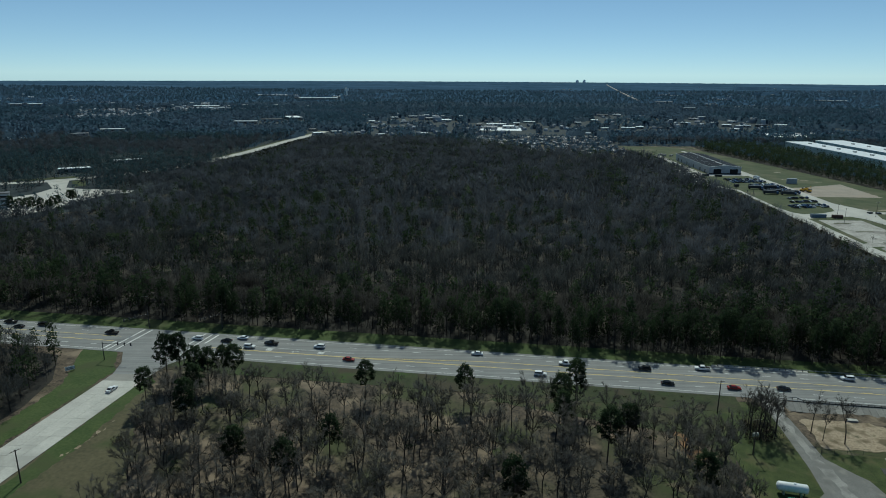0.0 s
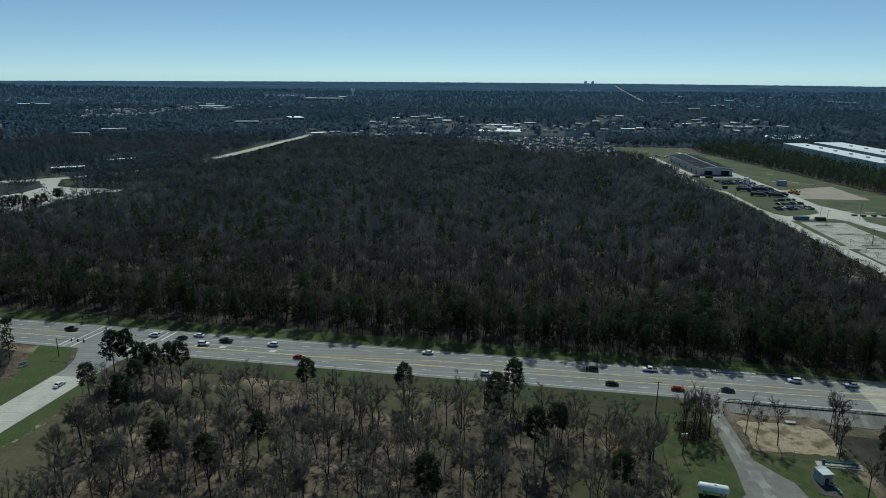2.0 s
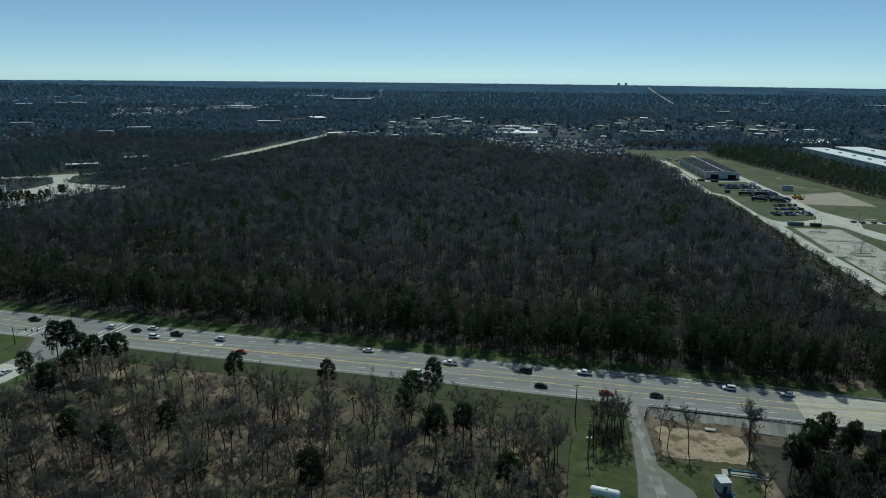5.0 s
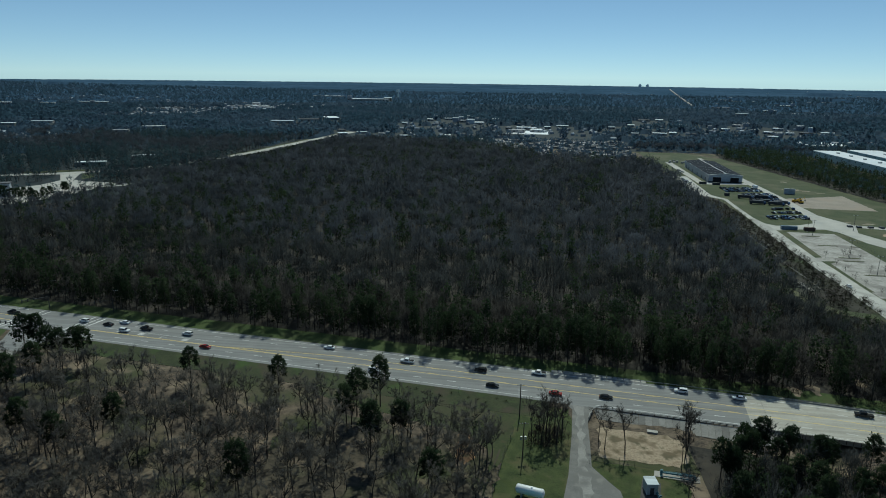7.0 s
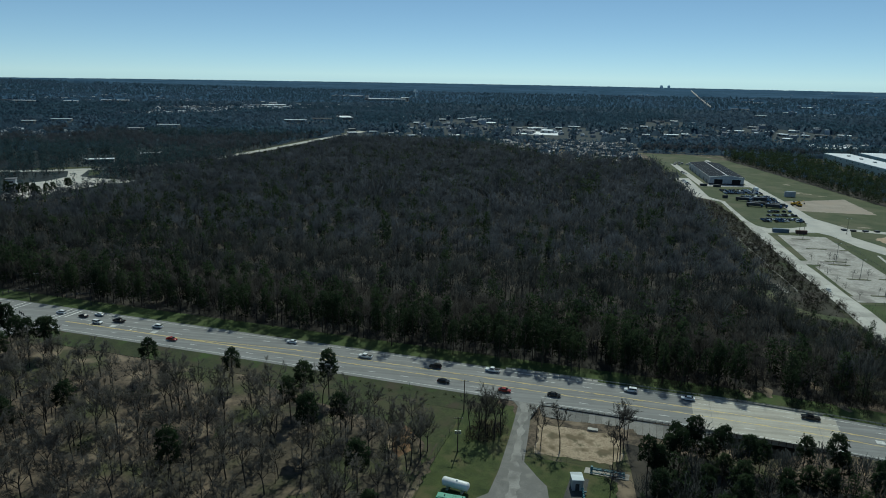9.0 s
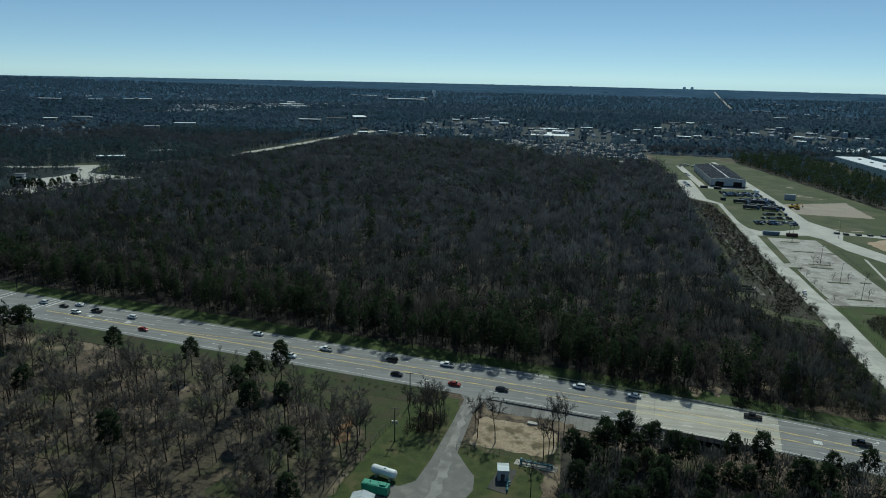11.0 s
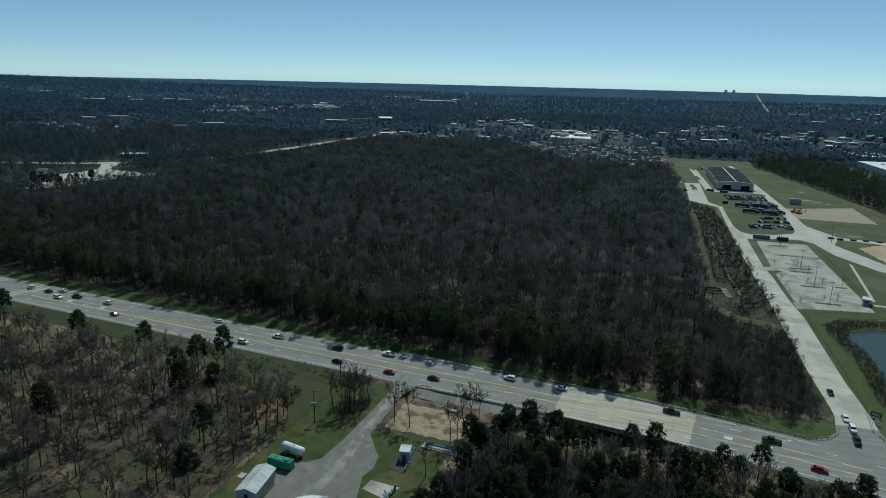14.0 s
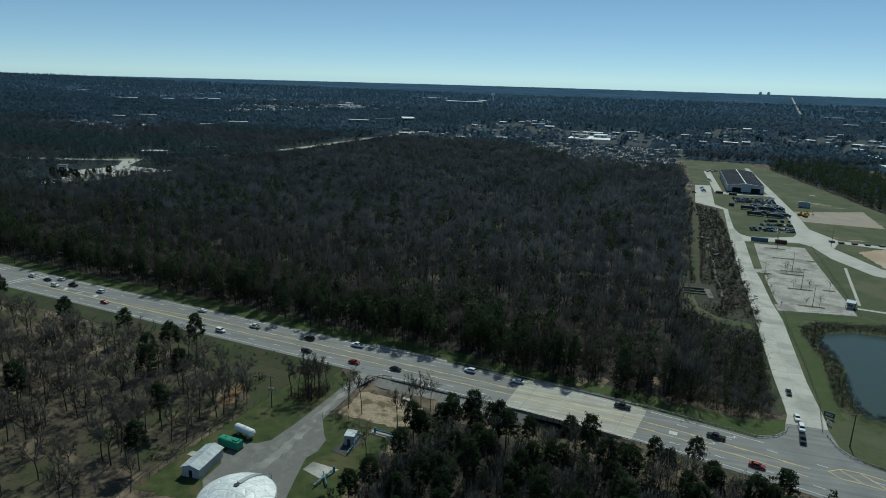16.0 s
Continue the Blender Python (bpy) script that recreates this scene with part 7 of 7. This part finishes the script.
def digger(x, y, turn):
    root = thing("digger", pose(x, y, 0, 0, 0, turn), "yellow excavator parked on gravel", "excavator", "yellow machines")
    for s in (-1, 1):
        part("track", box(bmesh.new(), -1.9, 1.9, s * 1.1 - 0.3, s * 1.1 + 0.3, 0, 0.8, 0.2), M["rubber"], root)
    part("body", box(bmesh.new(), -2.0, 1.2, -1.3, 1.3, 0.9, 2.1, 0.15), M["yellow"], root)
    part("cab", box(bmesh.new(), -0.2, 1.2, 0.2, 1.25, 2.1, 3.0, 0.1), M["glass"], root)
    part("boom", cyl(bmesh.new(), (1.0, -0.3, 1.8), (4.2, -0.3, 3.4), 0.25, 0.2, 6), M["yellow"], root)
    part("arm", cyl(bmesh.new(), (4.2, -0.3, 3.4), (5.2, -0.3, 1.0), 0.2, 0.15, 6), M["yellow"], root)
    part("bucket", box(bmesh.new(), 4.8, 5.6, -0.8, 0.2, 0.3, 1.1, 0.1), M["dark_metal"], root)


digger(310.5, 588, 10), digger(316, 592, 20), digger(313, 582, 190)


def kiosk(x, y):
    root = thing("guard_kiosk", pose(x, y, 0, 0, 0, -20), "small guard kiosk with a pale blue roof", "kiosk")
    part("wall", box(bmesh.new(), -1.4, 1.4, -1.6, 1.6, 0, 2.5), M["grey_wall"], root)
    part("roof", box(bmesh.new(), -2.0, 2.0, -2.8, 2.8, 3.0, 3.25, 0.05), M["pale_roof"], root)
    for sx in (-1.8, 1.8):
        for sy in (-2.5, 2.5):
            part("post", box(bmesh.new(), sx - 0.08, sx + 0.08, sy - 0.08, sy + 0.08, 0, 3.0), M["dark_metal"], root)
    part("window", box(bmesh.new(), -1.0, 1.0, -1.66, -1.6, 1.1, 2.1), M["glass"], root)


kiosk(287, 339.5)
patch("footpath", [(291.6, 345), (293.0, 345), (304.4, 419), (303.0, 420)], 0.01, "concrete", "narrow pale path across the grass", "path")
patch("footpath", [(290, 338), (340, 330), (340, 332), (290, 340.5)], 0.01, "concrete", "narrow pale path by the kiosk", "path")
patch("track", [(211, 335), (213, 308), (222, 295), (241.5, 289), (241.8, 296), (225, 301), (217, 312), (215, 335)], -0.02, "field", "grassy track through the scrub", "path")
patch("grass_island", [(254.4, 464.5), (255.4, 467.5), (276, 473.6), (290, 476.5), (294, 472), (288, 470.5), (262, 466), (257.6, 465.5), (253.4, 399), (251.3, 399.3)], 0.06, "field", "grass strip beside the parking lot", "grass")
patch("grass_island", [(252.4, 388.7), (259.6, 389.1), (259.6, 387.6), (255.2, 384), (253.8, 340), (254.2, 331.4), (252.2, 331.5), (251.1, 333.7), (251.8, 373)], 0.06, "field", "grass strip along the works road", "grass")
patch("grass_corner", [(250, 318), (253, 318.5), (288, 326), (296, 320), (262, 312), (256, 300), (252.6, 298)], 0.04, "verge", "green grass corner by the pond", "grass")
patch("grass_corner", [(219, 201.5), (222, 203), (237, 207.5), (235.6, 200), (232, 196), (228, 194)], 0.05, "verge", "bright green corner at the junction", "grass")
ISLANDS = [(271.4, 454), (271.8, 428.5), (271.5, 398.5), (270.7, 391.3), (269.3, 362.5), (269, 334), (283.4, 365.3), (288, 428)]
lr = np.random.default_rng(51)
M["mulch"] = mat("dark_mulch", (0.06, 0.065, 0.035), (0.12, 0.12, 0.07), 0.5, 3)
for k, (x, y) in enumerate(ISLANDS):
    w = 5.6 if x < 280 else 2.6
    isl = tagged(part("planting_island", poly(bmesh.new(), [(x - w, y - 0.9), (x + w, y - 0.9), (x + w + 0.5, y), (x + w, y + 0.9), (x - w, y + 0.9), (x - w - 0.5, y)], 0, 0.16), M["mulch"], None), "raised planting island in the parking lot", "island", "planting islands")


def lot_lamp(x, y):
    if "lot" in CARS:
        return copy_thing(CARS["lot"], pose(x, y, 0.1))
    root = thing("lot_lamp", pose(x, y, 0.1), "tall grey lamp post with a twin head", "street lamp", "parking lot lamps")
    part("foot", cyl(bmesh.new(), (0, 0, -0.1), (0, 0, 0.7), 0.3, n=10), M["bridge_concrete"], root)
    part("pole", cyl(bmesh.new(), (0, 0, 0.7), (0, 0, 11), 0.13, 0.08, 8), M["dark_metal"], root)
    part("arm", box(bmesh.new(), -1.1, 1.1, -0.05, 0.05, 10.9, 11.02), M["dark_metal"], root)
    for s in (-1, 1):
        part("lamp_head", box(bmesh.new(), s * 1.2 - 0.45, s * 1.2 + 0.45, -0.2, 0.2, 10.85, 11.05, 0.03), M["metal"], root)
    CARS["lot"] = root
    return root


for x, y in ((274, 466.5), (272.4, 454), (271.7, 398.6), (269.8, 362.6), (269.5, 334), (309, 478)):
    lot_lamp(x, y)
small = [tree_kind("small_tree", t, M["bark"], M["twig"], "small leafless tree in a planting island", "tree", "parking lot trees") for t in SAPLING[:3]]
plant(small, [(266.5, 334), (272.5, 334), (266, 362.5), (273.5, 362.5), (283.5, 365), (267.5, 391.3), (274, 391.3), (252.6, 338), (253, 350), (253.2, 362), (253.4, 374), (254.5, 326), (257.5, 396.5), (268, 398.5), (243, 428), (242.4, 424)], lr, 0.85, 1.4)
M["old_concrete"] = mat("old_stained_concrete", (0.1, 0.096, 0.088), (0.2, 0.19, 0.17), 0.4, 2.5, stain=(0.07, 0.066, 0.05), stain_scale=0.3)
# culvert headwall in the scrub
culvert = thing("culvert", pose(215, 338, 0, 0, 0, 4), "stepped grey concrete culvert in the scrub", "culvert")
for k in range(3):
    part("wall", box(bmesh.new(), -4, 6.5, -5 + 4.2 * k, -4.6 + 4.2 * k, -1.0, 0.5 + 0.15 * k), M["old_concrete"], culvert)
for s in (-4.2, 6.2):
    part("side_wall", box(bmesh.new(), s, s + 0.3, -5, 4, -1.0, 0.35), M["old_concrete"], culvert)
part("apron", box(bmesh.new(), 6.8, 9.5, -9, 6, -0.6, 0.02), M["old_concrete"], culvert)
ditch = [(228.5, 332), (229.3, 350), (228.2, 372), (229.6, 400), (228.8, 430), (230.5, 470)]
structure("ditch_lining", band(bmesh.new(), ditch, [(x + 1.1, y) for x, y in ditch], 0.0, 0.3), M["old_concrete"], "narrow pale ditch lining in the scrub", "ditch")
for k, (x, y, s) in enumerate(((179.5, 214, 2.4), (172.5, 212, 2.2), (170, 239, 1.6), (197.6, 222, 1.9), (199.4, 253, 1.8), (201.5, 208, 2.0))):
    tagged(part("sand_bank", poly(bmesh.new(), [(x + s * math.cos(a) * (0.8 + 0.4 * math.sin(3 * a + k)), y + 1.8 * s * math.sin(a)) for a in [i * math.pi / 6 for i in range(12)]], -1.2, 0.02), M["sand"], None), "pale sandy bank of the creek", "bank", kind="structure")
# broken concrete dumped in the scrub
def rubble(x, y, reach, seed):
    r = np.random.default_rng(seed)
    root = thing("rubble_heap", pose(x, y, 0), "pale heap of broken concrete in dark scrub", "rubble", "rubble heaps")
    for _ in range(14):
        a, b, w, d, h = r.normal(0, reach * 0.45), r.normal(0, reach * 0.9), r.uniform(0.5, 1.5), r.uniform(0.5, 1.6), r.uniform(0.5, 1.3)
        c = r.uniform(0.6, 1.0)
        bm = bmesh.new()
        low = [bm.verts.new((a + w * u, b + d * v, -0.1)) for u, v in ((-1, -0.8), (0.9, -1), (1, 0.7), (-0.7, 1))]
        top = [bm.verts.new((a + w * u * c, b + d * v * c, h * r.uniform(0.6, 1.0))) for u, v in ((-0.8, -0.9), (1, -0.7), (0.7, 0.9), (-0.9, 0.7))]
        bm.faces.new(top)
        for k in range(4):
            bm.faces.new((low[k], low[(k + 1) % 4], top[(k + 1) % 4], top[k]))
        part("slab", bm, M["old_concrete"], root)


for k, (x, y) in enumerate([(230.6, 555.9), (231.9, 537.4), (228.0, 465.9), (231.3, 463.6), (232.3, 430.3), (233.2, 420.4)]):
    rubble(x, y, 2.6, 90 + k)
# trees about the water works
rng2 = np.random.default_rng(61)
tall = [tree_kind("bare_tree", t, M["bark"], M["twig"], "tall thin leafless tree beside the drive", "tree", "bare trees by the drive") for t in EDGE_BARE[:4]]
plant(tall, [(84.5, 166.5), (87, 166), (89.5, 167.5), (91.5, 166.5), (93, 169.5), (86.5, 171.5), (91, 172.5), (88.5, 170), (93.5, 174), (87.8, 175.5), (104.8, 166), (110.2, 164.5), (124.2, 159), (126.8, 165.5), (125.6, 162), (128, 169), (103.5, 170), (129.5, 174), (121.9, 141.6)], rng2, 0.62, 0.95)
woods("shrubs", SAPLING, on_ground(spread(rng2, [(82, 164), (95, 166), (95.5, 178), (85, 178)], 1.9, 0.9)), rng2, M["bark"], M["twig"], "tangled brush under the trees by the drive", 0.5, 0.9)
woods("shrubs", LOW, on_ground(spread(rng2, [(82, 164), (92.5, 165), (93.5, 176), (85, 178)], 1.6, 0.9)), rng2, M["bark"], M["reed"], "dense dark bushes beside the drive", 0.6, 1.4)
woods("shrubs", BUSH, on_ground([road_point(x, -HALF - 3 - 4 * ((x * 7) % 5) / 5) for x in range(30, 80, 3)]), rng2, M["bark"], M["shrub"], "low green weeds in the road verge", 0.25, 0.5)
GARDENS = [(10, 1020), (60, 930), (110, 842), (160, 835), (216, 845), (232, 1085), (10, 1095)]
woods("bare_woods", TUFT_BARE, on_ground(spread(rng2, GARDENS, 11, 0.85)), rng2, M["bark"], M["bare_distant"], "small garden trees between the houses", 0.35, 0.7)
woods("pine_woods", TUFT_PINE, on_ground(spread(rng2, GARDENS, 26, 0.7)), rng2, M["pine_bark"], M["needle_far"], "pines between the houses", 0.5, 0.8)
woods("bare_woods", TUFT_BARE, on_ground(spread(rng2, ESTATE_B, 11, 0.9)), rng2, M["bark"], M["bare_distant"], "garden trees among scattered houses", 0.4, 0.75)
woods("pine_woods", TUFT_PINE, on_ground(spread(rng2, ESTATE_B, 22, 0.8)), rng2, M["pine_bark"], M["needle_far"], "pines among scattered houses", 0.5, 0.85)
# rough low growth between forest and far road
NECK = [(-420, 412), (-310, 425), (-250, 512), (-236, 640), (-228, 700), (-296, 735), (-318, 674), (-352, 622), (-334, 588), (-342, 574), (-282, 566), (-280, 549), (-297, 534), (-300, 510), (-303, 482), (-311, 455), (-420, 432)]
places = spread(rng2, NECK, 6.6, 0.92)
for lo, hi, near in ((0.3, 0.6, True), (0.5, 0.8, False)):
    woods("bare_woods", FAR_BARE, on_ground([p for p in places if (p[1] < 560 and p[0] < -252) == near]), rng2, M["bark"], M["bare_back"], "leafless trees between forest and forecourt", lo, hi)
woods("shrubs", LOW, on_ground(spread(rng2, [(-222, 720), (-286, 745), (-268, 850), (-253, 1000), (-232, 1080), (-196, 970), (-208, 860)], 4.6, 0.9)), rng2, M["bark"], M["scrub"], "low brown brush beside the far road", 1.4, 2.6)
woods("pine_woods", NEAR_PINE, on_ground([(-301, 490), (-297, 486), (-298, 469), (-297, 461), (-288, 442), (-298, 449), (-306, 452), (-305, 445), (-313, 440), (-310, 444)]), rng2, M["pine_bark"], M["needle"], "pines before the forecourt", 0.75, 1.0)
root = thing("stair_tower", pose(-347, 481, 0, 0, 0, 30), "grey narrow tower-like building by the forecourt", "building", "far buildings")
part("wall", box(bmesh.new(), -3.6, 3.6, -3.6, 3.6, 0, 11), M["grey_wall"], root)
part("roof", box(bmesh.new(), -4.1, 4.1, -4.1, 4.1, 11, 11.5), M["house_roof"], root)
for k in range(3):
    part("window", box(bmesh.new(), -2.2, 2.2, -3.68, -3.6, 1.6 + 3.2 * k, 3.0 + 3.2 * k), M["glass"], root)
SHOULDER = [(x - 8, y + 4) for x, y in FAR_ROAD[5:-1]] + [(x - 48, y + 16) for x, y in FAR_ROAD[5:-1][::-1]]
places = spread(rng2, SHOULDER, 9.0, 0.92)
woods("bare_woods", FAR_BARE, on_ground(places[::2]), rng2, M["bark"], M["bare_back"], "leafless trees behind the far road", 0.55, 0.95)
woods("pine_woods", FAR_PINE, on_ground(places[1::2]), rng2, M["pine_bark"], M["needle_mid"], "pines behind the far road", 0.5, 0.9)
woods("shrubs", BUSH, on_ground([(-94.5, 158), (-93.5, 159.5), (-92.8, 157.2), (-95, 159.4)]), rng2, M["bark"], M["reed"], "dark rounded bush at the wood's edge", 0.9, 1.2)
# bare trees in the rough grass by the road
few = [tree_kind("bare_tree", t, M["bark"], M["near_twig"], "thin leafless tree in rough grass", "tree", "bare trees in the rough grass") for t in NEAR_BARE[:3]]
plant(few, [(49.6, 164), (61.8, 161), (65, 160), (71, 159.5), (68, 166), (55, 170), (45, 174), (36, 177), (28, 182), (66, 152), (70, 147)], rng2, 0.75, 1.0)
